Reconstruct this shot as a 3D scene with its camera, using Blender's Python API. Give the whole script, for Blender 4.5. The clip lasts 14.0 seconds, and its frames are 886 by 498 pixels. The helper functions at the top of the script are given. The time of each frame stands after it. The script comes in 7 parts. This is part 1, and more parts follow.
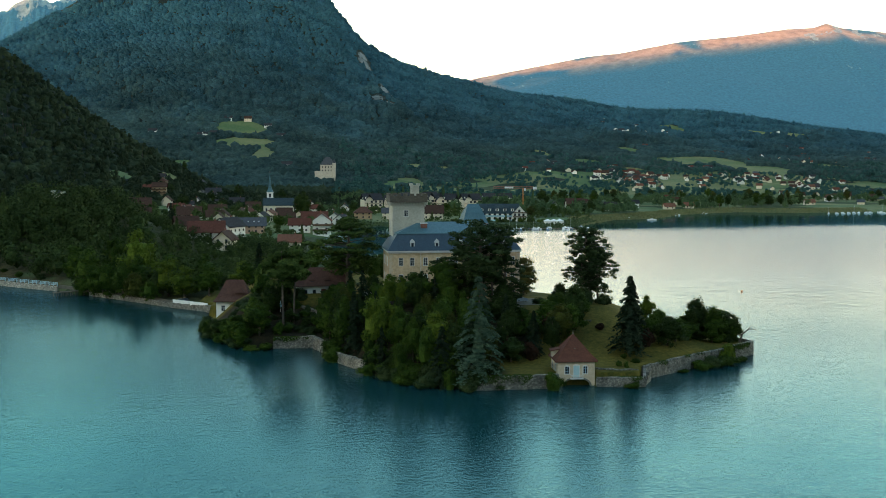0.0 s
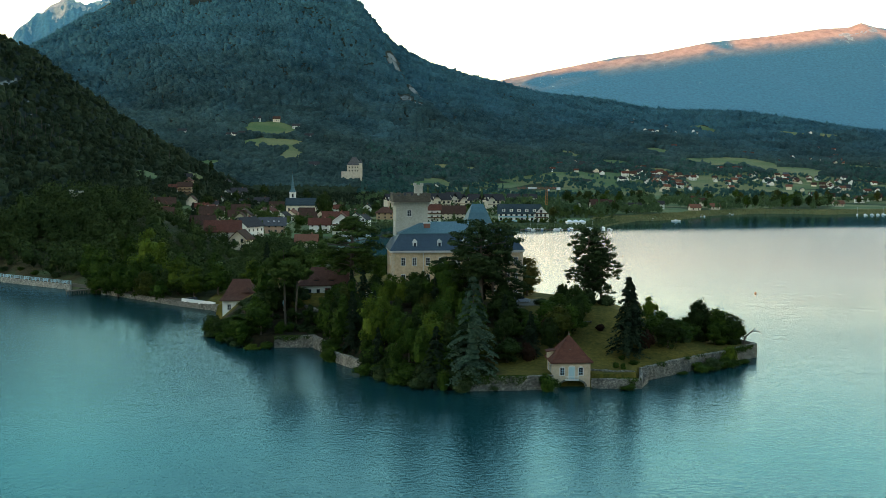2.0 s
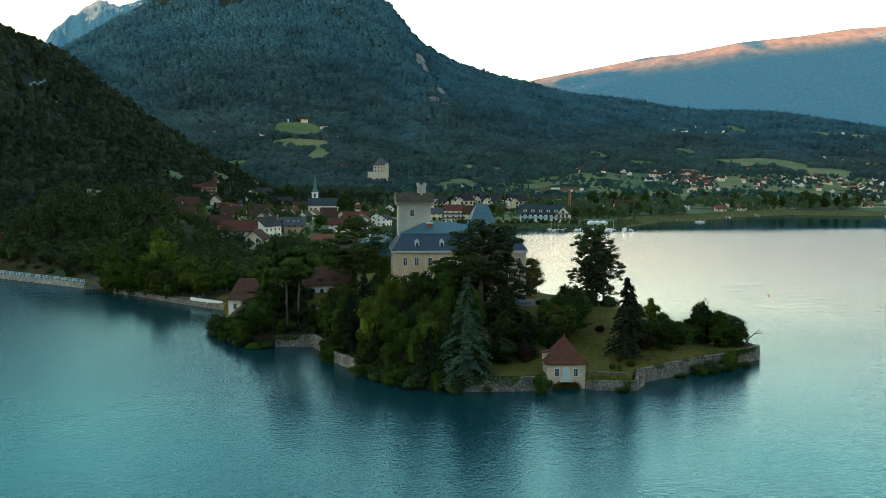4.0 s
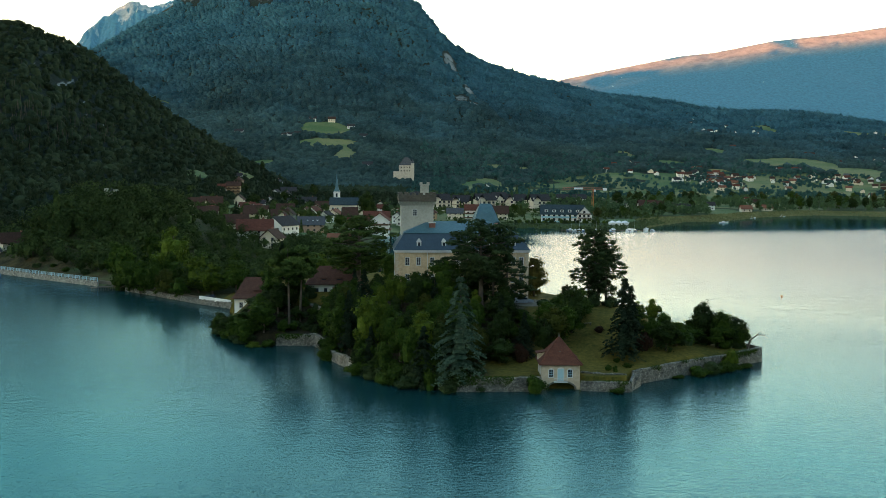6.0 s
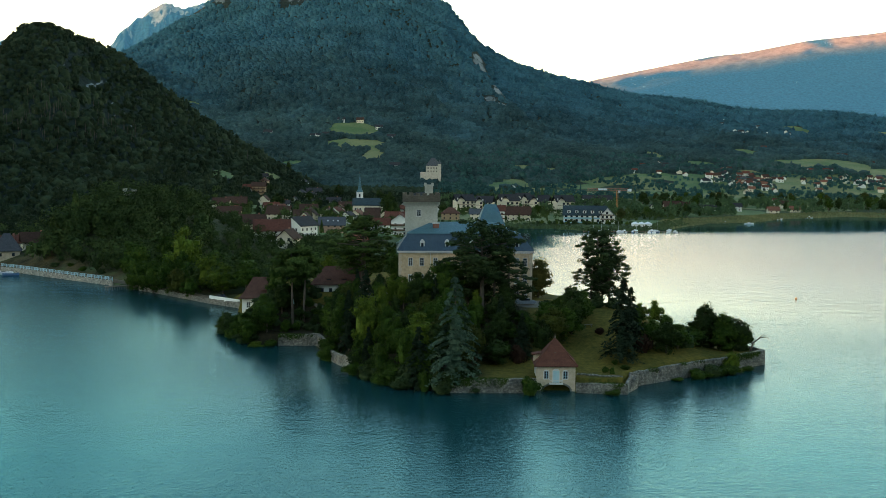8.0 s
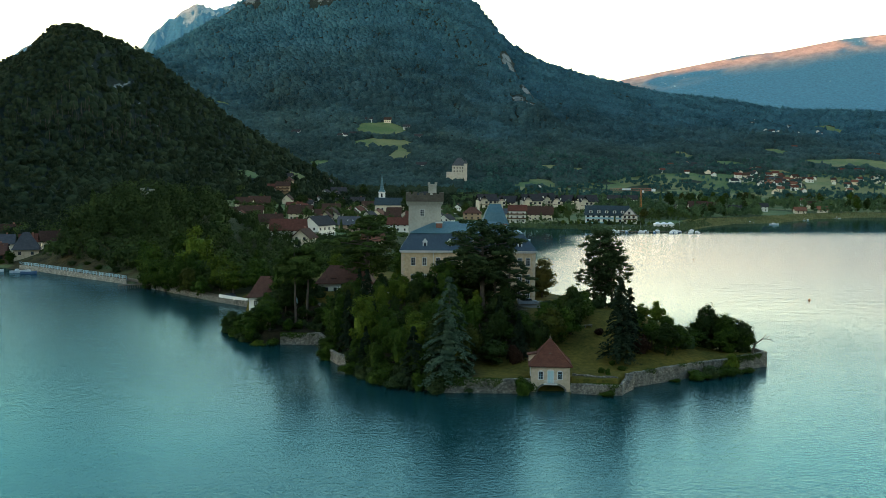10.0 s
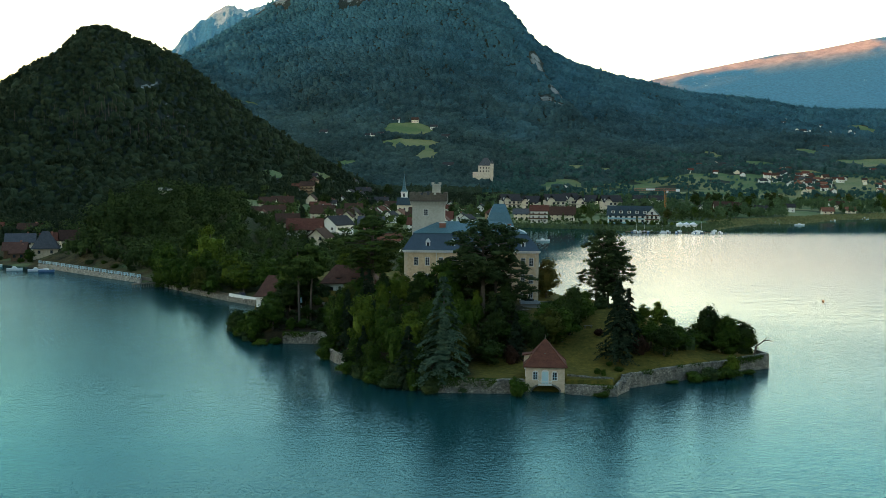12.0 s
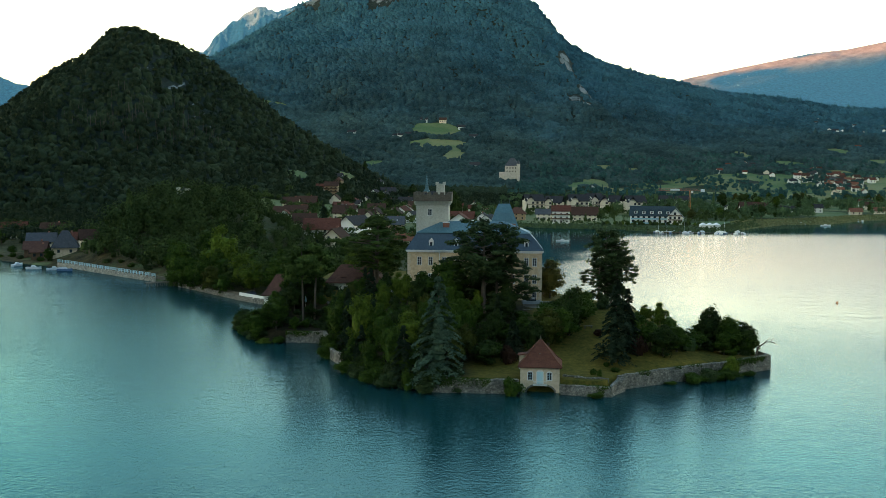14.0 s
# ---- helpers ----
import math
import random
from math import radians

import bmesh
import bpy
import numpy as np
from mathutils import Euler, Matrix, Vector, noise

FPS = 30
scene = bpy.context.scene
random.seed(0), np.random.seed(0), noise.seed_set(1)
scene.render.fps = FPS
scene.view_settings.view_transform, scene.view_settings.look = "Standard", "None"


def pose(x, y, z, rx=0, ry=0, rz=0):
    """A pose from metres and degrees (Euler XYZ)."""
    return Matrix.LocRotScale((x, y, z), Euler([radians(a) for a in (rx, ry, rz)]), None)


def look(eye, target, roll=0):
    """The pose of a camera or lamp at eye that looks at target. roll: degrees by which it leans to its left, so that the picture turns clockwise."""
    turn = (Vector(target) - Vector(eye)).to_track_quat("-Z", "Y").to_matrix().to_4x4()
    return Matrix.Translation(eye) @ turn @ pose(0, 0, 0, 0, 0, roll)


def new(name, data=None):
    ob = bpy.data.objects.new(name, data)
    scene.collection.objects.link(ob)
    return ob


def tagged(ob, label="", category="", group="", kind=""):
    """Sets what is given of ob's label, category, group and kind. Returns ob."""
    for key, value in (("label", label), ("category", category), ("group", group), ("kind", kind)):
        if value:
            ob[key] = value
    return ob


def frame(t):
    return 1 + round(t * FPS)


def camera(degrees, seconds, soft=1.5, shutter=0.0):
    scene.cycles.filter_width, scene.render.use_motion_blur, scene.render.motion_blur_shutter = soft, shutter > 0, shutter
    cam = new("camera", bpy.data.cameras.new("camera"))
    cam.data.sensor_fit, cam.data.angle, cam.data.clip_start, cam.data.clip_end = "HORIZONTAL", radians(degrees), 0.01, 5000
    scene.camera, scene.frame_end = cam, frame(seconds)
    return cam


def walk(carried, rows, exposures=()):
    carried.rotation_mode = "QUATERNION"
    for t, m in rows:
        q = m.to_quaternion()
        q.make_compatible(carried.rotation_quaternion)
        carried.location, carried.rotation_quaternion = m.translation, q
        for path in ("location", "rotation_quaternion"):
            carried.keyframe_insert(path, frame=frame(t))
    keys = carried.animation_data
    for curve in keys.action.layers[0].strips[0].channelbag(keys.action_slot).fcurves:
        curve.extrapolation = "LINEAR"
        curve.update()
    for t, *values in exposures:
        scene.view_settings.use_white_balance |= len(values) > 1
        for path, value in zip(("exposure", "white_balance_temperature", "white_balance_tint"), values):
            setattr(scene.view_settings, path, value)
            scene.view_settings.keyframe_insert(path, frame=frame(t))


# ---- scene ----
# ---- camera and its flight ----
cam = camera(46.8, 14.0, soft=0.8)
PATH = [
    (0, (-41.552, -172.243, 37.980), (-41.373, -170.258, 37.823), 0.11),
    (1, (-38.374, -172.118, 37.877), (-38.226, -170.130, 37.720), 0.16),
    (2, (-35.214, -171.981, 37.796), (-35.095, -169.991, 37.640), 0.20),
    (3, (-32.071, -171.832, 37.735), (-31.982, -169.840, 37.580), 0.24),
    (5.5, (-24.280, -171.400, 37.650), (-24.264, -169.406, 37.494), 0.32),
    (6.5, (-21.187, -171.201, 37.635), (-21.201, -169.207, 37.479), 0.34),
    (7.5, (-18.106, -170.986, 37.626), (-18.150, -168.992, 37.470), 0.37),
    (8, (-16.569, -170.872, 37.623), (-16.629, -168.878, 37.468), 0.38),
    (10.5, (-8.925, -170.234, 37.611), (-9.059, -168.244, 37.455), 0.41),
    (11.5, (-5.882, -169.944, 37.600), (-6.046, -167.957, 37.444), 0.42),
    (12.5, (-2.846, -169.635, 37.581), (-3.040, -167.650, 37.425), 0.42),
    (13.5, (0.184, -169.303, 37.551), (-0.040, -167.321, 37.395), 0.42),
    (14, (1.697, -169.129, 37.531), (1.458, -167.149, 37.375), 0.42),
]
walk(cam, [(t, look(eye, target, roll)) for t, eye, target, roll in PATH], exposures=[(0.0, 2.58, 7900, 8), (14.0, 2.58, 7900, 8)])

# ---- sky and sun: early light, the valley still in the shade of the ridge behind ----
SUN_EL, SUN_AZ = 5.0, 207.0   # degrees; azimuth from +y towards +x, the sun stands behind and to the left
world = bpy.data.worlds.new("sky")
scene.world = world
world.use_nodes = True
wn = world.node_tree
sky = wn.nodes.new("ShaderNodeTexSky")
sky.sky_type = "NISHITA"
sky.sun_disc = False
sky.sun_elevation, sky.sun_rotation = radians(SUN_EL), radians(SUN_AZ)
sky.air_density, sky.dust_density, sky.ozone_density = 1.0, 1.4, 1.6
wn.nodes["Background"].inputs["Strength"].default_value = 0.15
# morning haze: the sky pales towards the horizon all round
tc = wn.nodes.new("ShaderNodeTexCoord")
sep = wn.nodes.new("ShaderNodeSeparateXYZ")
wn.links.new(tc.outputs["Generated"], sep.inputs[0])
haze = wn.nodes.new("ShaderNodeValToRGB")
haze.color_ramp.elements[0].position, haze.color_ramp.elements[0].color = 0.0, (1.85, 1.48, 1.27, 1)
haze.color_ramp.elements[1].position, haze.color_ramp.elements[1].color = 0.62, (0.62, 0.80, 0.90, 1)
for at_, tone in ((0.14, (2.1, 1.68, 1.45, 1)), (0.27, (1.07, 1.13, 1.10, 1))):
    stop = haze.color_ramp.elements.new(at_)
    stop.color = tone
wn.links.new(sep.outputs[2], haze.inputs[0])
veil = wn.nodes.new("ShaderNodeMix")
veil.data_type, veil.blend_type = "RGBA", "MULTIPLY"
veil.inputs[0].default_value = 1.0
wn.links.new(sky.outputs[0], veil.inputs[6])
wn.links.new(haze.outputs[0], veil.inputs[7])
wn.links.new(veil.outputs[2], wn.nodes["Background"].inputs["Color"])
sun_data = bpy.data.lights.new("sun", "SUN")
sun_data.energy, sun_data.angle, sun_data.color = 2.2, radians(0.5), (1.0, 0.46, 0.26)
AIR_GLOW = 0.05   # strength of the blue air haze painted as emission on the far ridges
sun = new("sun", sun_data)
sun_way = Vector((math.sin(radians(SUN_AZ)) * math.cos(radians(SUN_EL)), math.cos(radians(SUN_AZ)) * math.cos(radians(SUN_EL)), math.sin(radians(SUN_EL))))
sun.matrix_world = Matrix.Translation((0, -300, 400)) @ sun_way.to_track_quat("Z", "Y").to_matrix().to_4x4()

# ---- materials ----
def ramp(nt, fac, stops):
    n = nt.nodes.new("ShaderNodeValToRGB")
    el = n.color_ramp.elements
    while len(el) < len(stops):
        el.new(0.5)
    for e, (p, c) in zip(el, stops):
        e.position, e.color = p, (*c, 1)
    nt.links.new(fac, n.inputs[0])
    return n.outputs[0]


def noise_tex(nt, scale, detail=4.0, rough=0.6, vec=None, kind="ShaderNodeTexNoise"):
    n = nt.nodes.new(kind)
    n.inputs["Scale"].default_value = scale
    if kind == "ShaderNodeTexNoise":
        n.inputs["Detail"].default_value, n.inputs["Roughness"].default_value = detail, rough
    if vec is not None:
        nt.links.new(vec, n.inputs["Vector"])
    return n


def mix(nt, fac, a, b, blend="MIX"):
    m = nt.nodes.new("ShaderNodeMix")
    m.data_type, m.blend_type = "RGBA", blend
    for sock, v in ((m.inputs[0], fac), (m.inputs[6], a), (m.inputs[7], b)):
        if isinstance(v, (int, float)):
            sock.default_value = v
        elif isinstance(v, tuple):
            sock.default_value = (*v, 1)
        else:
            nt.links.new(v, sock)
    return m.outputs[2]


def mat(name, dark, light, scale=1.0, fine=8.0, rough=0.8, bump=0.0, bump_scale=None, world_space=False, metal=0.0, random_tint=0.0, spec=0.5):
    """A surface whose colour drifts between two tones at two scales, with fine relief."""
    m = bpy.data.materials.new(name)
    m.use_nodes = True
    nt = m.node_tree
    b = nt.nodes["Principled BSDF"]
    b.inputs["Roughness"].default_value, b.inputs["Metallic"].default_value = rough, metal
    b.inputs["Specular IOR Level"].default_value = spec
    if world_space:
        vec = nt.nodes.new("ShaderNodeNewGeometry").outputs["Position"]
    else:
        vec = nt.nodes.new("ShaderNodeTexCoord").outputs["Object"]
    big = noise_tex(nt, scale, 5, 0.6, vec)
    small = noise_tex(nt, fine, 4, 0.7, vec)
    add = nt.nodes.new("ShaderNodeMath")
    add.operation = "MULTIPLY_ADD"
    nt.links.new(small.outputs[0], add.inputs[0])
    add.inputs[1].default_value = 0.5
    half = nt.nodes.new("ShaderNodeMath")
    half.operation = "MULTIPLY"
    half.inputs[1].default_value = 0.5
    nt.links.new(big.outputs[0], half.inputs[0])
    nt.links.new(half.outputs[0], add.inputs[2])
    col = ramp(nt, add.outputs[0], [(0.34, dark), (0.66, light)])
    if random_tint:
        info = nt.nodes.new("ShaderNodeObjectInfo")
        isl = nt.nodes.new("ShaderNodeNewGeometry")
        h = nt.nodes.new("ShaderNodeHueSaturation")
        mr = nt.nodes.new("ShaderNodeMapRange")
        mr.inputs[3].default_value, mr.inputs[4].default_value = 1 - random_tint, 1 + random_tint
        av = nt.nodes.new("ShaderNodeMath")
        av.operation = "ADD"
        nt.links.new(info.outputs["Random"], av.inputs[0])
        nt.links.new(isl.outputs["Random Per Island"], av.inputs[1])
        mr.inputs[2].default_value = 2.0
        nt.links.new(av.outputs[0], mr.inputs[0])
        nt.links.new(mr.outputs[0], h.inputs["Value"])
        nt.links.new(col, h.inputs["Color"])
        col = h.outputs[0]
    nt.links.new(col, b.inputs["Base Color"])
    if bump:
        bt = noise_tex(nt, bump_scale or fine, 4, 0.65, vec)
        bp = nt.nodes.new("ShaderNodeBump")
        bp.inputs["Strength"].default_value = 1.0
        bp.inputs["Distance"].default_value = bump
        nt.links.new(bt.outputs[0], bp.inputs["Height"])
        nt.links.new(bp.outputs[0], b.inputs["Normal"])
    return m


def banded(name, dark, light, axis, pitch, rough=0.8, depth=0.02, scale=1.0, spec=0.12):
    """A covering laid in courses (tiles, slates): tone by noise, courses and joints as relief."""
    m = mat(name, dark, light, scale, 6.0, rough, spec=spec)
    nt = m.node_tree
    b = nt.nodes["Principled BSDF"]
    tc = nt.nodes.new("ShaderNodeTexCoord")
    br = nt.nodes.new("ShaderNodeTexBrick")
    mp = nt.nodes.new("ShaderNodeMapping")
    nt.links.new(tc.outputs["Object"], mp.inputs["Vector"])
    if axis == "xz":
        mp.inputs["Rotation"].default_value = (radians(90), 0, 0)
    br.inputs["Scale"].default_value = 1.0 / pitch
    br.inputs["Mortar Size"].default_value = 0.04
    br.inputs["Color1"].default_value, br.inputs["Color2"].default_value = (0.75, 0.75, 0.75, 1), (1, 1, 1, 1)
    br.inputs["Mortar"].default_value = (0.55, 0.55, 0.55, 1)
    nt.links.new(mp.outputs[0], br.inputs["Vector"])
    src = b.inputs["Base Color"].links[0].from_socket
    nt.links.new(mix(nt, 0.6, src, br.outputs["Color"], "MULTIPLY"), b.inputs["Base Color"])
    bp = nt.nodes.new("ShaderNodeBump")
    bp.inputs["Distance"].default_value = depth
    nt.links.new(br.outputs["Color"], bp.inputs["Height"])
    nt.links.new(bp.outputs[0], b.inputs["Normal"])
    return m


def masonry(name, dark, light, mortar, stone=0.45, rough=0.9, depth=0.06):
    """Rubble stone: uneven stones with sunk joints."""
    m = mat(name, dark, light, 0.5, 2.2, rough, spec=0.2)
    nt = m.node_tree
    b = nt.nodes["Principled BSDF"]
    geo = nt.nodes.new("ShaderNodeNewGeometry")
    mp = nt.nodes.new("ShaderNodeMapping")
    mp.inputs["Scale"].default_value = (1 / stone, 1 / stone, 1.6 / stone)
    nt.links.new(geo.outputs["Position"], mp.inputs["Vector"])
    v = nt.nodes.new("ShaderNodeTexVoronoi")
    v.feature = "DISTANCE_TO_EDGE"
    v.inputs["Scale"].default_value = 1.0
    nt.links.new(mp.outputs[0], v.inputs["Vector"])
    v2 = nt.nodes.new("ShaderNodeTexVoronoi")
    v2.inputs["Scale"].default_value = 1.0
    nt.links.new(mp.outputs[0], v2.inputs["Vector"])
    src = b.inputs["Base Color"].links[0].from_socket
    bw = ramp(nt, v2.outputs["Color"], [(0.2, (0.55, 0.55, 0.55)), (0.8, (1.15, 1.1, 1.05))])
    tone = mix(nt, 1.0, src, bw, "MULTIPLY")
    edge = ramp(nt, v.outputs["Distance"], [(0.02, (0.25, 0.25, 0.25)), (0.10, (1, 1, 1))])
    nt.links.new(mix(nt, edge, mortar, tone), b.inputs["Base Color"])
    bp = nt.nodes.new("ShaderNodeBump")
    bp.inputs["Distance"].default_value = depth
    nt.links.new(edge, bp.inputs["Height"])
    nt.links.new(bp.outputs[0], b.inputs["Normal"])
    return m


M = {
    "plaster_cream": mat("plaster_cream", (0.50, 0.375, 0.25), (0.74, 0.59, 0.43), 0.5, 2.2, 0.9, 0.01),
    "plaster_castle": mat("plaster_castle", (0.43, 0.28, 0.16), (0.78, 0.58, 0.38), 0.25, 1.6, 0.9, 0.02),
    "stone_tower": mat("stone_tower", (0.36, 0.335, 0.275), (0.60, 0.56, 0.47), 0.35, 2.5, 0.9, 0.03),
    "white_trim": mat("white_trim", (0.6, 0.58, 0.54), (0.74, 0.72, 0.68), 1, 8, 0.7),
    "glass_dark": mat("glass_dark", (0.02, 0.025, 0.03), (0.04, 0.05, 0.06), 1, 3, 0.08),
    "slate": banded("slate", (0.014, 0.045, 0.078), (0.036, 0.082, 0.120), "xz", 0.5, 0.5, spec=0.5),
    "slate_light": banded("slate_light", (0.040, 0.130, 0.160), (0.085, 0.190, 0.215), "xy", 0.6, 0.45, spec=0.5),
    "roof_red": banded("roof_red", (0.12, 0.045, 0.031), (0.215, 0.082, 0.055), "xy", 0.35, 0.85),
    "roof_brown": banded("roof_brown", (0.085, 0.04, 0.030), (0.165, 0.08, 0.06), "xy", 0.4, 0.85),
    "rubble": masonry("rubble", (0.035, 0.036, 0.026), (0.44, 0.42, 0.37), (0.13, 0.12, 0.10), 0.38),
    "bark": mat("bark", (0.06, 0.045, 0.035), (0.17, 0.13, 0.10), 1.5, 9, 0.95, 0.03),
    "lawn": mat("lawn", (0.024, 0.036, 0.007), (0.185, 0.132, 0.028), 0.09, 1.2, 0.95, 0.05, 4.0, True, spec=0.08),
    "gravel": mat("gravel", (0.085, 0.075, 0.058), (0.17, 0.15, 0.115), 0.3, 5, 0.95, 0.02, 8, True),
}
LEAF = {
    "broad": mat("leaf_broad", (0.013, 0.035, 0.005), (0.059, 0.098, 0.013), 0.25, 2.0, 0.8, 0.12, 3.0, random_tint=0.4, spec=0.08),
    "deep": mat("leaf_deep", (0.011, 0.024, 0.006), (0.038, 0.060, 0.013), 0.25, 2.0, 0.8, 0.12, 3.0, random_tint=0.4, spec=0.08),
    "olive": mat("leaf_olive", (0.022, 0.031, 0.006), (0.070, 0.074, 0.013), 0.25, 2.0, 0.8, 0.12, 3.0, random_tint=0.35, spec=0.08),
    "yellow": mat("leaf_yellow", (0.034, 0.062, 0.006), (0.108, 0.145, 0.018), 0.25, 2.0, 0.8, 0.12, 3.0, random_tint=0.35, spec=0.08),
    "pine": mat("leaf_pine", (0.016, 0.032, 0.013), (0.058, 0.084, 0.030), 0.3, 2.0, 0.85, random_tint=0.4, spec=0.06),
    "spruce": mat("leaf_spruce", (0.010, 0.020, 0.012), (0.031, 0.048, 0.024), 0.3, 2.0, 0.85, random_tint=0.35, spec=0.06),
    "silver": mat("leaf_silver", (0.026, 0.058, 0.036), (0.094, 0.145, 0.092), 0.5, 2.0, 0.85, random_tint=0.35, spec=0.08),
    "copper": mat("leaf_copper", (0.026, 0.012, 0.008), (0.052, 0.026, 0.016), 0.4, 2.0, 0.85, random_tint=0.3, spec=0.06),
    "scots": mat("leaf_scots", (0.026, 0.053, 0.013), (0.091, 0.127, 0.030), 0.3, 2.0, 0.85, random_tint=0.35, spec=0.06),
    "rust": mat("leaf_rust", (0.046, 0.052, 0.014), (0.135, 0.112, 0.030), 0.4, 2.0, 0.85, random_tint=0.35, spec=0.06),
}

# ---- the lie of the land ----
SHORE_WEST = [(-4000, 900), (-900, 480), (-420, 300), (-250, 232), (-220, 211), (-199, 197), (-179, 187), (-155, 168), (-131, 150), (-111, 131), (-90, 110), (-79, 101)]
SHORE_POINT = [(-76, 78), (-73, 58), (-64, 43.5), (-50, 44.5), (-43, 25), (-35, 10.5), (-24, 0), (-14, 0), (1, 0.6), (9, 0.6), (11, 7),
               (40, 29), (37, 38), (24, 52), (10, 70), (-2, 92), (-16, 120)]
SHORE_FAR = [(-40, 170), (-58, 260), (-56, 380), (-45, 460), (-25, 497), (0, 488), (36, 482), (64, 458), (102, 482), (122, 524), (150, 571), (184, 588), (230, 655),
             (295, 702), (340, 682), (437, 707), (700, 790), (1400, 1000), (4000, 1500), (4000, 6000), (-4000, 6000)]
SHORE = SHORE_WEST + SHORE_POINT + SHORE_FAR


def inland(x, y):
    """Metres from the shore, positive on land."""
    px, py = np.array(SHORE, float).T
    qx, qy = np.roll(px, -1), np.roll(py, -1)
    best = np.full(np.shape(x), 1e9)
    inside = np.zeros(np.shape(x), bool)
    for ax, ay, bx, by in zip(px, py, qx, qy):
        dx, dy = bx - ax, by - ay
        s = np.clip(((x - ax) * dx + (y - ay) * dy) / (dx * dx + dy * dy), 0, 1)
        best = np.minimum(best, np.hypot(x - ax - s * dx, y - ay - s * dy))
        cross = (ay > y) != (by > y)
        inside ^= cross & (x < dx * (y - ay) / (dy if dy else 1e-9) + ax)
    return np.where(inside, best, -best)


def lattice(ix, iy, seed):
    h = np.sin(ix * 127.1 + iy * 311.7 + seed * 74.7) * 43758.5453
    return h - np.floor(h)


def wave(x, y, size, seed=0, octaves=4):
    """Smooth value noise, 0 to 1."""
    total, amp, norm = 0.0, 1.0, 0.0
    for o in range(octaves):
        u, v = x / size * 2 ** o, y / size * 2 ** o
        iu, iv = np.floor(u), np.floor(v)
        fu, fv = u - iu, v - iv
        fu, fv = fu * fu * (3 - 2 * fu), fv * fv * (3 - 2 * fv)
        a, b = lattice(iu, iv, seed + o), lattice(iu + 1, iv, seed + o)
        c, d = lattice(iu, iv + 1, seed + o), lattice(iu + 1, iv + 1, seed + o)
        total = total + amp * ((a * (1 - fu) + b * fu) * (1 - fv) + (c * (1 - fu) + d * fu) * fv)
        norm, amp = norm + amp, amp * 0.5
    return total / norm


def cones(x, y, size, seed=0):
    """Tree-top domes, 0 to 1, one in each jittered cell."""
    u, v = x / size, y / size
    iu, iv = np.floor(u), np.floor(v)
    best, tall = np.full(np.shape(x), 9.0), np.zeros(np.shape(x))
    for du in (-1, 0, 1):
        for dv in (-1, 0, 1):
            cu, cv = iu + du, iv + dv
            d = np.hypot(u - cu - lattice(cu, cv, seed), v - cv - lattice(cu, cv, seed + 5))
            near = d < best
            best = np.where(near, d, best)
            tall = np.where(near, lattice(cu, cv, seed + 9), tall)
    return np.clip(1 - best * best * 1.3, 0, 1) * (0.55 + 0.45 * tall)


def smooth(a, b, v):
    s = np.clip((v - a) / (b - a), 0, 1)
    return s * s * (3 - 2 * s)


CREST_C = [(-3000, 90), (-1600, 130), (-1250, 190), (-1015, 340), (-860, 440), (-737, 515), (-600, 550), (-420, 580), (-250, 570), (-99, 502), (-12, 396), (81, 343), (189, 308),
           (289, 284), (431, 250), (562, 242), (700, 216), (807, 210), (972, 208), (1225, 172), (1512, 136), (2500, 100), (4000, 90)]
CREST_D = [(-3000, 60), (-200, 200), (200, 350), (510, 430), (746, 477), (997, 528), (1148, 545), (1402, 596), (1659, 624), (1892, 659), (2022, 667), (2080, 688), (2154, 668),
           (2361, 651), (3000, 600), (4000, 560)]
CREST_E = [(-4000, 800), (-3000, 720), (-2700, 560), (-2419, 420), (-2330, 377), (-2250, 380), (-2004, 516), (-1935, 557), (-1750, 480), (-1511, 515), (-1406, 625), (-1290, 690), (-1248, 699), (-1190, 678), (-1129, 694), (-1034, 728), (-800, 860), (-300, 700), (300, 200), (4000, 50)]


CREST_T = [(-900, 0), (-760, 20), (-680, 60), (-620, 97), (-596, 113), (-573, 130), (-550, 143), (-530, 151), (-517, 157), (-504, 168), (-491, 179), (-475, 182), (-456, 180), (-437, 173),
           (-425, 170), (-406, 164), (-390, 157), (-375, 147), (-356, 132), (-337, 116), (-319, 102), (-300, 86), (-282, 73), (-180, 12), (-120, 0)]


def line(x, pts):
    px, py = np.array(pts, float).T
    return np.interp(x, px, py)


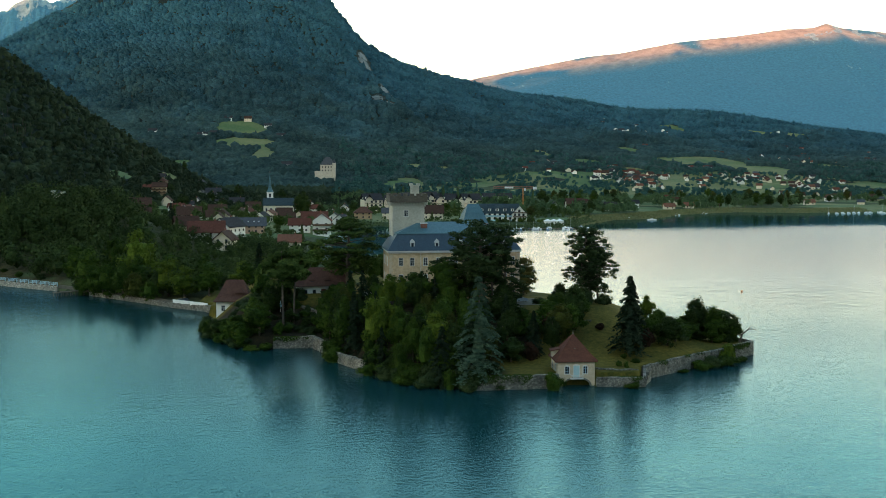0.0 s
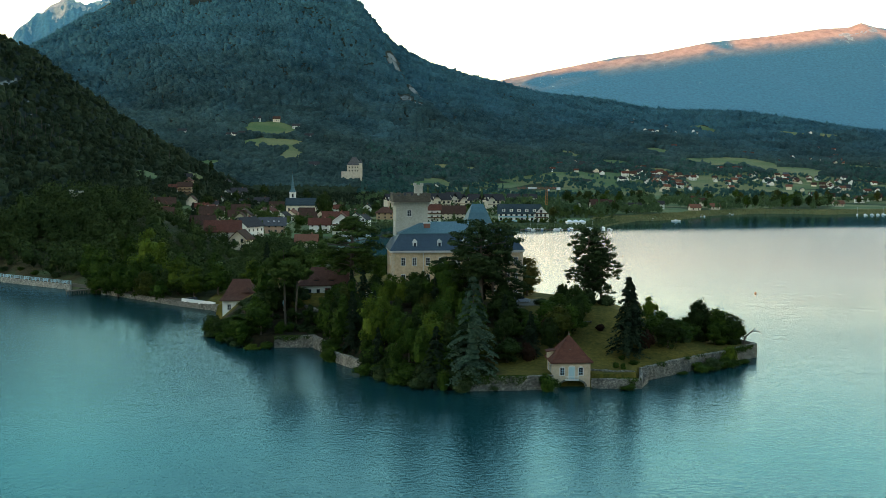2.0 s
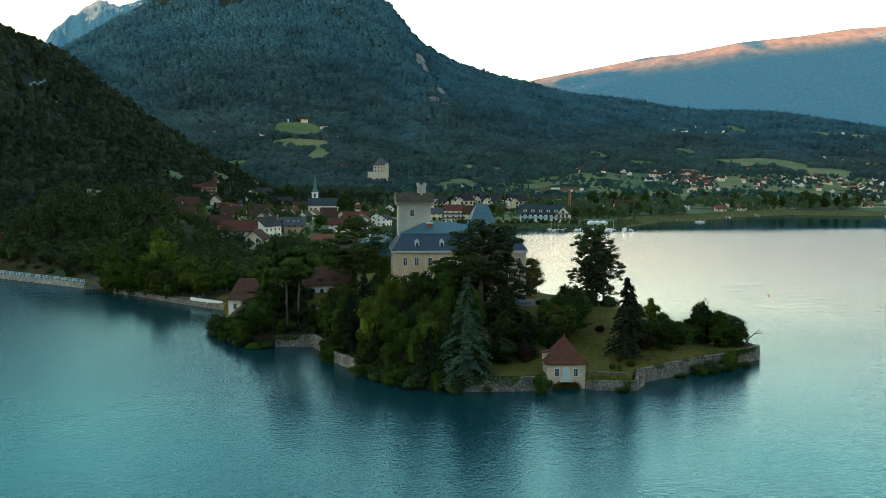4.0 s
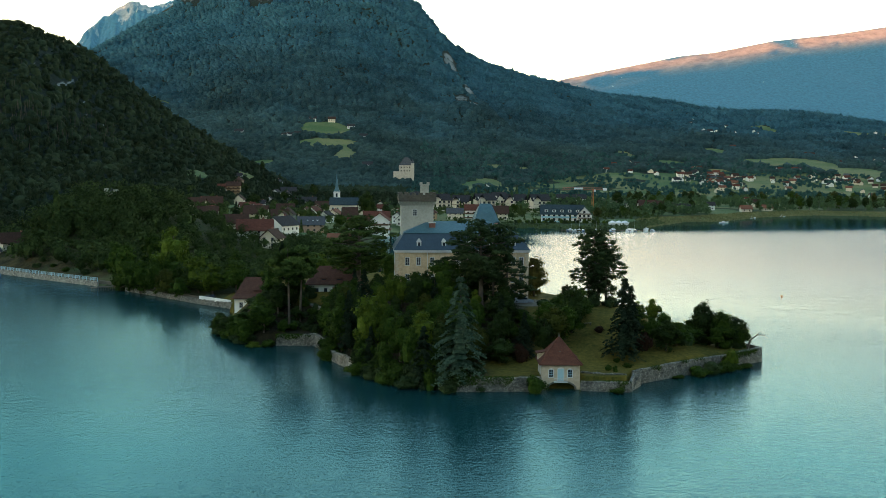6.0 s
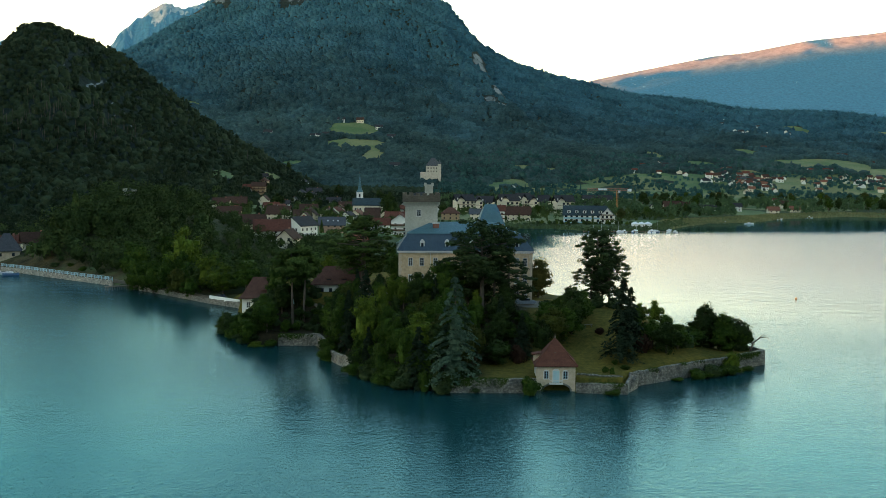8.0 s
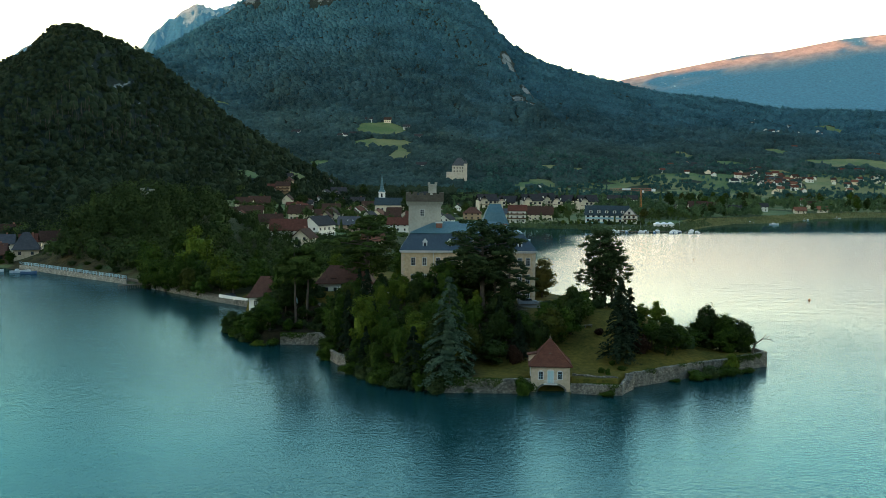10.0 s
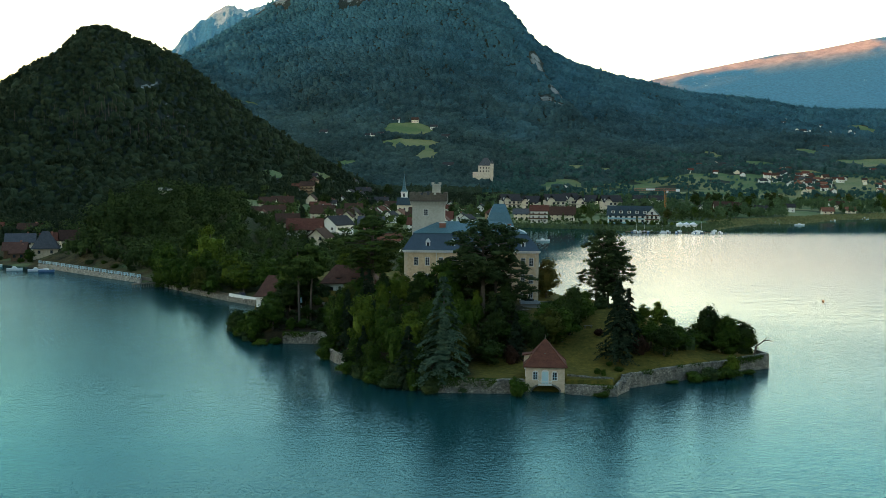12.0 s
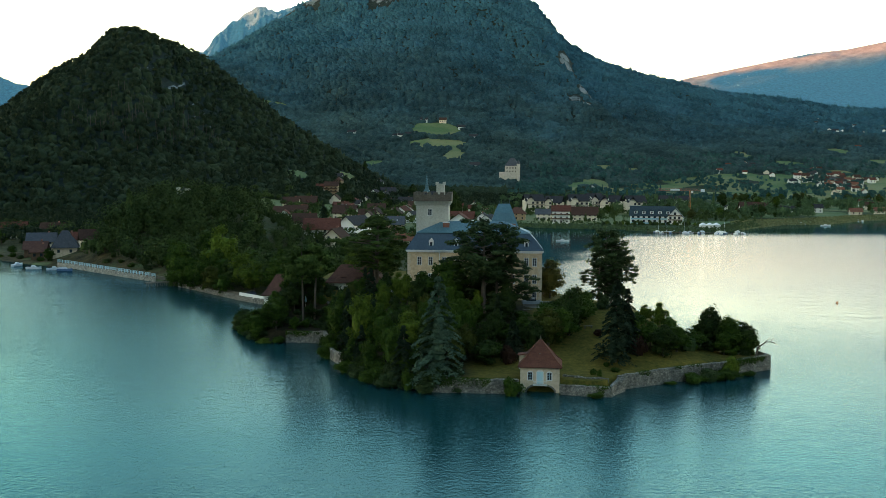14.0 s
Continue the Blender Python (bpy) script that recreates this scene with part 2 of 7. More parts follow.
def height(x, y):
    """Bare ground, metres above the lake."""
    x, y = np.asarray(x, float), np.asarray(y, float)
    d = inland(x, y)
    far = smooth(60, 500, d)
    z = np.where(d > 0, 0.4 + 1.8 * smooth(0, 14, d) + 0.012 * np.maximum(d - 10, 0), np.maximum(-6, d * 0.5))
    # rise of the valley floor towards the hills
    z = z + far * 16 * smooth(900, 1600, y) * (0.4 + wave(x, y, 260, 3))
    # hill beside the village
    lean = x - 0.5 * np.maximum(900 - y, 0) * smooth(-380, -540, x)
    t = (line(lean, CREST_T) * 1.03 + 2) * (1 - np.hypot((y - 900) / np.where(y < 900, 460, 330), 0.05)) + 9 * (wave(x, y, 90, 11) - 0.5)
    # a rocky spur comes down from its top towards the lake
    along = np.clip((900 - y) / 300, 0, 1)
    t = t + 15 * np.exp(-(((x + 452 - 112 * along) / 30) ** 2)) * smooth(0.02, 0.2, along) * smooth(1.0, 0.65, along)
    z = np.where(d > 0, np.maximum(z, t * smooth(0, 60, d)), z)
    # wooded knoll over the shore road
    k = 20 * np.exp(-(((x + 158) / 52) ** 2 + ((y - 245) / 46) ** 2) ** 1.2)
    z = z + k * smooth(0, 22, d) * smooth(-205, -165, x)
    # the great mountain
    v = np.clip((y - 1150) / 1550, 0, 1.6)
    prof = np.where(v < 1, np.abs(v) ** 1.55, np.maximum(0, 1 - (v - 1) * 1.2))
    gully = 1 + 0.10 * (wave(x + 0.25 * y, y * 0.35, 210, 21) - 0.5) * smooth(0, 0.4, v) * (1 - smooth(0.8, 1.0, v))
    z = np.where(d > 0, z * (1 - np.minimum(prof, 1)) + (line(x, CREST_C) - 8) * prof * gully, z)
    # spurs and ravines of its flank, and the steep side of the rock rib
    flank = smooth(0.16, 0.5, v) * (1 - smooth(0.84, 1.0, v))
    crease = 1 - 2 * np.abs(wave(x + 0.5 * y, y * 0.22, 190, 23, 3) - 0.5)
    z = z + flank * (34 * (crease - 0.72) + 16 * (wave(x, y, 95, 25, 3) - 0.5))
    fold = x - (-20 + (2500 - y) * 0.13)
    z = z + 26 * flank * (smooth(26, -6, fold) * smooth(-190, -30, fold))
    # the far ridges
    v = np.clip((y - 2900) / 1400, 0, 1.4)
    prof = np.where(v < 1, v ** 1.1, np.maximum(0, 1 - (v - 1) * 1.5))
    rid = 1 + 0.12 * (wave(x + 0.3 * y, y * 0.3, 330, 31) - 0.5) * (1 - smooth(0.85, 1.0, v))
    z = np.where(prof > 0.001, np.maximum(z, line(x, CREST_D) * prof * rid), z)
    v = np.clip((y - 3000) / 1000, 0, 1.6)
    prof = np.where(v < 1, v, np.maximum(0, 1 - (v - 1) * 1.2))
    rid = 1 + 0.22 * (wave(x + 0.6 * y, y * 0.4, 160, 41) - 0.5) * (1 - smooth(0.8, 1.0, v))
    z = np.where(prof > 0.001, np.maximum(z, line(x, CREST_E) * prof * rid), z)
    return z


# ---- ground and water ----
FIELDS_HILL = [(-223, 1592, 45, 48), (-209, 1504, 54, 33), (-175, 1422, 16, 54), (-288, 1352, 18, 26), (-238, 731, 9, 27), (-573, 1765, 34, 34), (-213, 820, 10, 22)]
FIELDS_PLAIN = [(343, 1492, 26, 40), (463, 1680, 21, 44), (548, 1518, 72, 74), (608, 1410, 54, 66), (735, 2266, 30, 58), (907, 2144, 28, 60), (953, 2086, 22, 50), (291, 1584, 13, 66), (203, 1068, 19, 60),
                (349, 934, 13, 80), (452, 942, 20, 66), (10, 1150, 11, 84), (57, 1386, 15, 32), (98, 1362, 13, 34), (396, 1392, 22, 34), (446, 1096, 30, 56), (386, 1186, 13, 34), (414, 1226, 19, 36),
                (270, 941, 12, 60), (36, 1202, 22, 60), (266, 1004, 19, 60), (552, 2030, 18, 30), (634, 2108, 20, 26), (760, 1500, 40, 60), (700, 1180, 50, 60)]
MEADOWS = FIELDS_HILL + FIELDS_PLAIN  # x, y, half width, half depth



CRAGS = [(-392, 800, 128, 4), (-372, 812, 116, 5), (-352, 770, 98, 3.5), (-340, 740, 84, 3), (-326, 715, 72, 3)]  # bare rocks on the hill: x, y, z, half width


def meadow(x, y):
    m = np.zeros(np.shape(x))
    for cx, cy, rx, ry in MEADOWS:
        w = 0.35 * (wave(x, y, 30, 51, 3) - 0.5)
        m = np.maximum(m, 1 - smooth(0.85, 1.05, np.hypot((x - cx) / (rx * np.where(cx > 0, 1.2, 1.0)), (y - cy) / (ry * np.where(cx > 0, 1.15, 0.95))) + w))
    return m


def village(x, y):
    """Where houses and gardens keep the wood open."""
    a = 1 - smooth(0.8, 1.1, np.hypot((x + 150) / 110, (y - 470) / 190))
    b = 1 - smooth(0.8, 1.1, np.hypot((x - 20) / 130, (y - 590) / 90))
    c = 1 - smooth(0.8, 1.15, np.hypot((x - 420) / 420, (y - 1050) / 360)) * 1.0
    return np.maximum(np.maximum(a, b), c * 0.9)


def island(x, y):
    """Ground of the castle's peninsula."""
    x, y = np.asarray(x, float), np.asarray(y, float)
    d = inland(x, y)
    foot = 8 + 40 * smooth(-38, -47, x)
    rise = 6.4 * smooth(0, 1, (y - foot) / np.where(x < -42, 20, 36)) * smooth(34, 12, x) * smooth(-79, -60, x) * smooth(150, 112, y)
    z = np.minimum(2.35 + rise, 2.35 + np.maximum(d - 0.6, 0) * 0.85)
    z = z + 0.35 * (wave(x, y, 9, 61, 3) - 0.5) * smooth(1, 5, d)
    bank = smooth(-17, -24, x) * smooth(-48, -40, x) + smooth(-57, -60, x) * smooth(100, 84, y)
    z = np.where(bank > 0.5, np.minimum(z, -0.8 + d * 0.9), z)
    z = np.where((x > -5.9) & (x < 1.2) & (y < 3.2), -2.5, z)
    return np.where(d > 0.35, z, -2.5)


def grid_mesh(name, X, Y, Z, material, attrs):
    """One sheet over a rows-by-columns grid of places."""
    r, c = X.shape
    v = np.stack([X.ravel(), Y.ravel(), Z.ravel()], 1)
    i = np.arange(r * c).reshape(r, c)
    f = np.stack([i[:-1, :-1], i[:-1, 1:], i[1:, 1:], i[1:, :-1]], -1).reshape(-1, 4)
    me = bpy.data.meshes.new(name)
    me.vertices.add(len(v))
    me.vertices.foreach_set("co", v.astype(np.float32).ravel())
    me.loops.add(f.size)
    me.loops.foreach_set("vertex_index", f.astype(np.int32).ravel())
    me.polygons.add(len(f))
    me.polygons.foreach_set("loop_start", np.arange(0, f.size, 4, dtype=np.int32))
    me.polygons.foreach_set("use_smooth", np.ones(len(f), bool))
    for key, values in attrs.items():
        a = me.attributes.new(key, "FLOAT", "POINT")
        a.data.foreach_set("value", values.astype(np.float32).ravel())
    me.update(calc_edges=True)
    me.materials.append(material)
    return new(name, me)


def land_material(name="land", dry=False):
    m = bpy.data.materials.new(name)
    m.use_nodes = True
    nt = m.node_tree
    b = nt.nodes["Principled BSDF"]
    b.inputs["Roughness"].default_value = 0.95
    b.inputs["Specular IOR Level"].default_value = 0.15
    pos = nt.nodes.new("ShaderNodeNewGeometry").outputs["Position"]
    mid = noise_tex(nt, 0.09, 4, 0.7, pos)
    # far ridges only: blue distance haze painted into the forest colour
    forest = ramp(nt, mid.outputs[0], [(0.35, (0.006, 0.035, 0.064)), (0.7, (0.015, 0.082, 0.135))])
    grass = mix(nt, 0.45, ramp(nt, noise_tex(nt, 0.012, 4, 0.6, pos).outputs[0], [(0.4, (0.060, 0.125, 0.045)), (0.6, (0.240, 0.225, 0.100))]),
                ramp(nt, noise_tex(nt, 0.4, 4, 0.7, pos).outputs[0], [(0.3, (0.055, 0.10, 0.040)), (0.7, (0.120, 0.160, 0.075))]))
    if not dry:
        # undergrowth, its colour darkened for the shade between the trees; scrub on the open valley floor
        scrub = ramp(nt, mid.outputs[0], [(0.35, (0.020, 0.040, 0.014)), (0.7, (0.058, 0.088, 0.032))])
        wood_shade = ramp(nt, mid.outputs[0], [(0.35, (0.006, 0.013, 0.011)), (0.7, (0.014, 0.028, 0.022))])
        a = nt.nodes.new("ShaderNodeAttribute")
        a.attribute_name = "wood_shade"
        forest = mix(nt, a.outputs["Fac"], scrub, wood_shade)
    if dry:
        # pinkish tan: part of the crests' sunlit warmth painted into their colour
        grass = ramp(nt, noise_tex(nt, 0.02, 5, 0.7, pos).outputs[0], [(0.35, (0.13, 0.085, 0.06)), (0.65, (0.25, 0.18, 0.13))])
    stone = ramp(nt, noise_tex(nt, 0.035, 6, 0.75, pos).outputs[0], [(0.35, (0.065, 0.090, 0.096)), (0.7, (0.235, 0.265, 0.270))])

    def attr(key):
        a = nt.nodes.new("ShaderNodeAttribute")
        a.attribute_name = key
        return a.outputs["Fac"]
    gm = nt.nodes.new("ShaderNodeMath")
    gm.operation = "MULTIPLY_ADD"
    gm.inputs[1].default_value = 0.5
    nt.links.new(noise_tex(nt, 0.08, 5, 0.7, pos).outputs[0], gm.inputs[0])
    nt.links.new(attr("grass"), gm.inputs[2])
    edge = ramp(nt, gm.outputs[0], [(0.62, (0, 0, 0)), (0.80, (1, 1, 1))])
    col = mix(nt, attr("grass") if dry else edge, forest, grass)
    if not dry:
        straw = ramp(nt, noise_tex(nt, 0.25, 5, 0.7, pos).outputs[0], [(0.35, (0.026, 0.026, 0.012)), (0.65, (0.095, 0.074, 0.034))])
        col = mix(nt, attr("dry"), col, straw)
    # bare rock breaks through in crisp ragged streaks
    mp = nt.nodes.new("ShaderNodeMapping")
    mp.inputs["Scale"].default_value = (1.0, 0.35, 0.3)
    nt.links.new(pos, mp.inputs["Vector"])
    rag = noise_tex(nt, 0.06, 5, 0.7, mp.outputs[0])
    am = nt.nodes.new("ShaderNodeMath")
    am.operation = "ADD"
    nt.links.new(attr("rock"), am.inputs[0])
    nt.links.new(rag.outputs[0], am.inputs[1])
    col = mix(nt, ramp(nt, am.outputs[0], [(0.92, (0, 0, 0)), (1.0, (1, 1, 1))]), col, stone)
    nt.links.new(col, b.inputs["Base Color"])
    bp = nt.nodes.new("ShaderNodeBump")
    bp.inputs["Distance"].default_value = 3.0
    bp.inputs["Strength"].default_value = 0.15 if dry else 0.7
    nt.links.new(noise_tex(nt, 0.16, 5, 0.7, pos).outputs[0], bp.inputs["Height"])
    nt.links.new(bp.outputs[0], b.inputs["Normal"])
    return m


def rockiness(X, Y, Z):
    """How bare the rock lies, 0 to about 0.6."""
    steep = smooth(0.62, 0.85, wave(X + 0.4 * Z, Z * 1.5 + Y * 0.2, 120, 81, 4))
    rock = steep * smooth(250, 420, Z) * 0.38
    # a broken rock rib runs down the shoulder
    cliff = np.zeros(np.shape(X))
    for cx, cz, rx, rz in ((-10, 306, 20, 36), (2, 278, 13, 24), (15, 254, 8, 26), (25, 230, 7, 22), (30, 206, 16, 20), (14, 182, 22, 13), (48, 184, 8, 18), (36, 168, 16, 9)):
        cliff = np.maximum(cliff, 1 - smooth(0.2, 1.3, np.hypot((X - cx + 0.25 * (Z - cz)) / rx, (Z - cz) / rz)))
    for cx, cy, cz, r in CRAGS:
        cliff = np.maximum(cliff, 1 - smooth(0.3, 1.3, np.hypot((X - cx) / (r * 0.7), (Z - cz) / (r * 2.4)) + 9 * (np.abs(Y - cy) > 60)))
    crag = smooth(0.46, 0.64, wave(X + 0.2 * Y, Z * 0.22, 46, 82, 4)) * smooth(400, 520, Z) * smooth(-300, -520, X)
    return np.maximum(np.maximum(rock, crag * 0.6), cliff * 0.57 * np.maximum(smooth(1700, 1900, Y), smooth(1000, 950, Y)))


def build_land():
    # rows run out from the camera's side of the lake; closer together where the slopes face it
    depth = np.concatenate([np.geomspace(215, 1300, 150, endpoint=False), np.linspace(1300, 2960, 200)])
    side = np.linspace(-0.70, 0.70, 440)
    D, U = np.meshgrid(depth, side, indexing="ij")
    X, Y = D * U - 20, D - 171
    Z = height(X, Y)
    d = inland(X, Y)
    grass = np.maximum(meadow(X, Y), village(X, Y) * smooth(0.35, 0.6, wave(X, Y, 60, 71, 3)))
    shore = np.maximum((1 - smooth(14, 40, d)) * smooth(480, 560, Y), (1 - smooth(10, 14, d)) * smooth(-126, -132, X) * smooth(260, 220, Y))
    grass = np.maximum(grass, shore)
    plain = smooth(110, 170, X) * smooth(1400, 1250, Y) * smooth(590, 640, Y)
    grass = np.maximum(grass, plain * smooth(0.46, 0.60, wave(X, Y, 90, 72, 3)))
    rock = rockiness(X, Y, Z)
    dry = (1 - smooth(10, 24, d)) * smooth(-126, -134, X) * smooth(-300, -260, X) * smooth(260, 220, Y) * smooth(0.25, 0.5, wave(X, Y, 7, 73, 3))
    # leaf litter under the wood on the knoll
    dry = np.maximum(dry, 0.55 * smooth(420, 330, Y) * smooth(2, 6, d) * (1 - grass))
    # where the ground's colour is darkened for the shade of the woods
    wood_shade = np.maximum(smooth(1080, 1300, Y), smooth(-180, -215, X) * smooth(400, 520, Y))
    Z = Z - 60 * smooth(2860, 2960, D)
    near = (X > -82) & (X < 46) & (Y < 128)
    Z = np.where(near, np.minimum(Z, -2), Z)
    return tagged(grid_mesh("ground", X, Y, Z, land_material(), {"grass": grass, "rock": rock, "dry": dry, "wood_shade": wood_shade}), "wooded mountains and valley floor around the lake", "mountains", kind="structure")


def water_material():
    m = bpy.data.materials.new("lake_water")
    m.use_nodes = True
    nt = m.node_tree
    b = nt.nodes["Principled BSDF"]
    pos = nt.nodes.new("ShaderNodeNewGeometry").outputs["Position"]
    col = ramp(nt, noise_tex(nt, 0.012, 3, 0.5, pos).outputs[0], [(0.3, (0.003, 0.037, 0.041)), (0.7, (0.004, 0.047, 0.050))])
    mp = nt.nodes.new("ShaderNodeMapping")
    mp.inputs["Scale"].default_value = (0.8, 1.0, 1.0)
    nt.links.new(pos, mp.inputs["Vector"])
    rip = noise_tex(nt, 1.5, 3, 0.6, mp.outputs[0])
    swell = noise_tex(nt, 0.22, 3, 0.55, mp.outputs[0])
    calm = ramp(nt, noise_tex(nt, 0.014, 4, 0.55, pos).outputs[0], [(0.36, (0.40, 0.40, 0.40)), (0.62, (0.53, 0.53, 0.53))])
    mp2 = nt.nodes.new("ShaderNodeMapping")
    mp2.inputs["Scale"].default_value = (0.007, 0.026, 1.0)
    nt.links.new(pos, mp2.inputs["Vector"])
    rough = ramp(nt, noise_tex(nt, 1.0, 4, 0.6, mp2.outputs[0]).outputs[0], [(0.36, (0.05, 0.05, 0.05)), (0.6, (0.075, 0.075, 0.075))])
    at, far = nt.nodes.new("ShaderNodeAttribute"), nt.nodes.new("ShaderNodeAttribute")
    at.attribute_name, far.attribute_name = "breeze", "far"
    sheen = mix(nt, at.outputs["Fac"], (0.06, 0.06, 0.06), mix(nt, far.outputs["Fac"], rough, (0.19, 0.19, 0.19)))
    streak = ramp(nt, noise_tex(nt, 1.3, 4, 0.6, mp2.outputs[0]).outputs[0], [(0.40, (0.2, 0.2, 0.2)), (0.66, (0.62, 0.62, 0.62))])
    broad = nt.nodes.new("ShaderNodeMath")
    broad.operation = "MULTIPLY_ADD"
    broad.inputs[1].default_value, broad.inputs[2].default_value = 0.45, 0.5
    nt.links.new(far.outputs["Fac"], broad.inputs[0])
    add = mix(nt, broad.outputs[0], rip.outputs[0], swell.outputs[0])
    bp = nt.nodes.new("ShaderNodeBump")
    bp.inputs["Distance"].default_value = 0.36
    west_water = nt.nodes.new("ShaderNodeAttribute")
    west_water.attribute_name = "west_water"
    nt.links.new(mix(nt, west_water.outputs["Fac"], mix(nt, at.outputs["Fac"], (0.15, 0.15, 0.15), mix(nt, far.outputs["Fac"], calm, streak)), (0.62, 0.62, 0.62)), bp.inputs["Strength"])
    nt.links.new(add, bp.inputs["Height"])
    # reflections get a painted tint: teal when seen steeply, faintly warm at a low angle
    body = nt.nodes.new("ShaderNodeBsdfDiffuse")
    nt.links.new(col, body.inputs["Color"])
    gloss = nt.nodes.new("ShaderNodeBsdfGlossy")
    gloss.distribution = "GGX"
    nt.links.new(sheen, gloss.inputs["Roughness"])
    nt.links.new(bp.outputs[0], gloss.inputs["Normal"])
    steep = nt.nodes.new("ShaderNodeLayerWeight")
    steep.inputs["Blend"].default_value = 0.5
    tint_zone = nt.nodes.new("ShaderNodeAttribute")
    tint_zone.attribute_name = "turquoise"
    # more teal painted into the reflections on the left and calm water
    mirror_tint = mix(nt, west_water.outputs["Fac"], mix(nt, tint_zone.outputs["Fac"], (1.0, 1.0, 1.0), (0.58, 0.95, 1.0)), (0.42, 0.74, 0.86))
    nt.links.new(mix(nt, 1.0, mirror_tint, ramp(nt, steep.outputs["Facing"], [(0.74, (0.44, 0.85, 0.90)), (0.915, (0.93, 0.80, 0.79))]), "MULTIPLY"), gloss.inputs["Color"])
    fres = nt.nodes.new("ShaderNodeFresnel")
    fres.inputs["IOR"].default_value = 1.333
    nt.links.new(bp.outputs[0], fres.inputs["Normal"])
    both = nt.nodes.new("ShaderNodeMixShader")
    nt.links.new(fres.outputs[0], both.inputs[0])
    nt.links.new(body.outputs[0], both.inputs[1])
    nt.links.new(gloss.outputs[0], both.inputs[2])
    nt.links.new(both.outputs[0], nt.nodes["Material Output"].inputs["Surface"])
    nt.nodes.remove(b)
    return m


def lawn_and_shaded_bank():
    """Rough lawn that gives way to brown earth under the wooded bank, painted darker there for the trees' shade."""
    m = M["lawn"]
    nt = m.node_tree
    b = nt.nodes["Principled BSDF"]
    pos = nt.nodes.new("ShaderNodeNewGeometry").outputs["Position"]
    # brown soil, with the shade under the trees put into its colour
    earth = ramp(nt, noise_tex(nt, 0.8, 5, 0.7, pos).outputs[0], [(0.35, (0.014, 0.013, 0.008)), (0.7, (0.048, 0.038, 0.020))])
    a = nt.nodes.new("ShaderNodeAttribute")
    a.attribute_name = "wood_shade"
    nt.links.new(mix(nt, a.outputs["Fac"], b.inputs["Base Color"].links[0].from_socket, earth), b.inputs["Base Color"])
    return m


land = build_land()
gx, gy = np.meshgrid(np.linspace(-82, 46, 150), np.linspace(-2, 128, 150))
peninsula = tagged(grid_mesh("ground_peninsula", gx, gy, island(gx, gy), lawn_and_shaded_bank(), {"wood_shade": np.maximum(smooth(-13, -17, gx + 3 * (wave(gx, gy, 4, 43, 2) - 0.5)) * smooth(-2, 1, 60 - gy), np.maximum(smooth(-4, -7, gx) * smooth(15, 18, gy) * smooth(60, 44, gy), smooth(-56, -59, gx) * smooth(84, 76, gy)))}), "grassy ground of the castle peninsula", "ground", kind="structure")
def build_lake():
    """One flat sheet; its breeze attribute says where the morning breeze ruffles it, and where it lies calm under the far shore."""
    xs = np.concatenate([[-4500, -2500, -1200, -700], np.arange(-400, 760, 12), [900, 1300, 2200, 4500]])
    ys = np.concatenate([[-3500, -1500, -700, -300], np.arange(-160, 800, 6), [1000, 1700]])
    X, Y = np.meshgrid(xs.astype(float), ys.astype(float))
    edge = np.interp(X, [-60, -20, 2, 36, 120, 290, 600, 1500], [150, 180, 246, 436, 452, 485, 650, 950])
    breeze = 1 - smooth(-30, 40, Y - edge + 70 * (wave(X * 0.25, Y, 22, 101, 3) - 0.5))
    # turquoise marks where a teal tint is painted into the reflections
    return tagged(grid_mesh("water", X, Y, X * 0, water_material(), {"breeze": breeze, "west_water": smooth(-80, -170, X) * smooth(-60, 30, Y), "far": smooth(20, 170, Y), "turquoise": np.maximum(smooth(-25, -95, X + 0.12 * Y), 1 - breeze)}), "turquoise lake with fine ripples", "lake", kind="structure")


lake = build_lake()

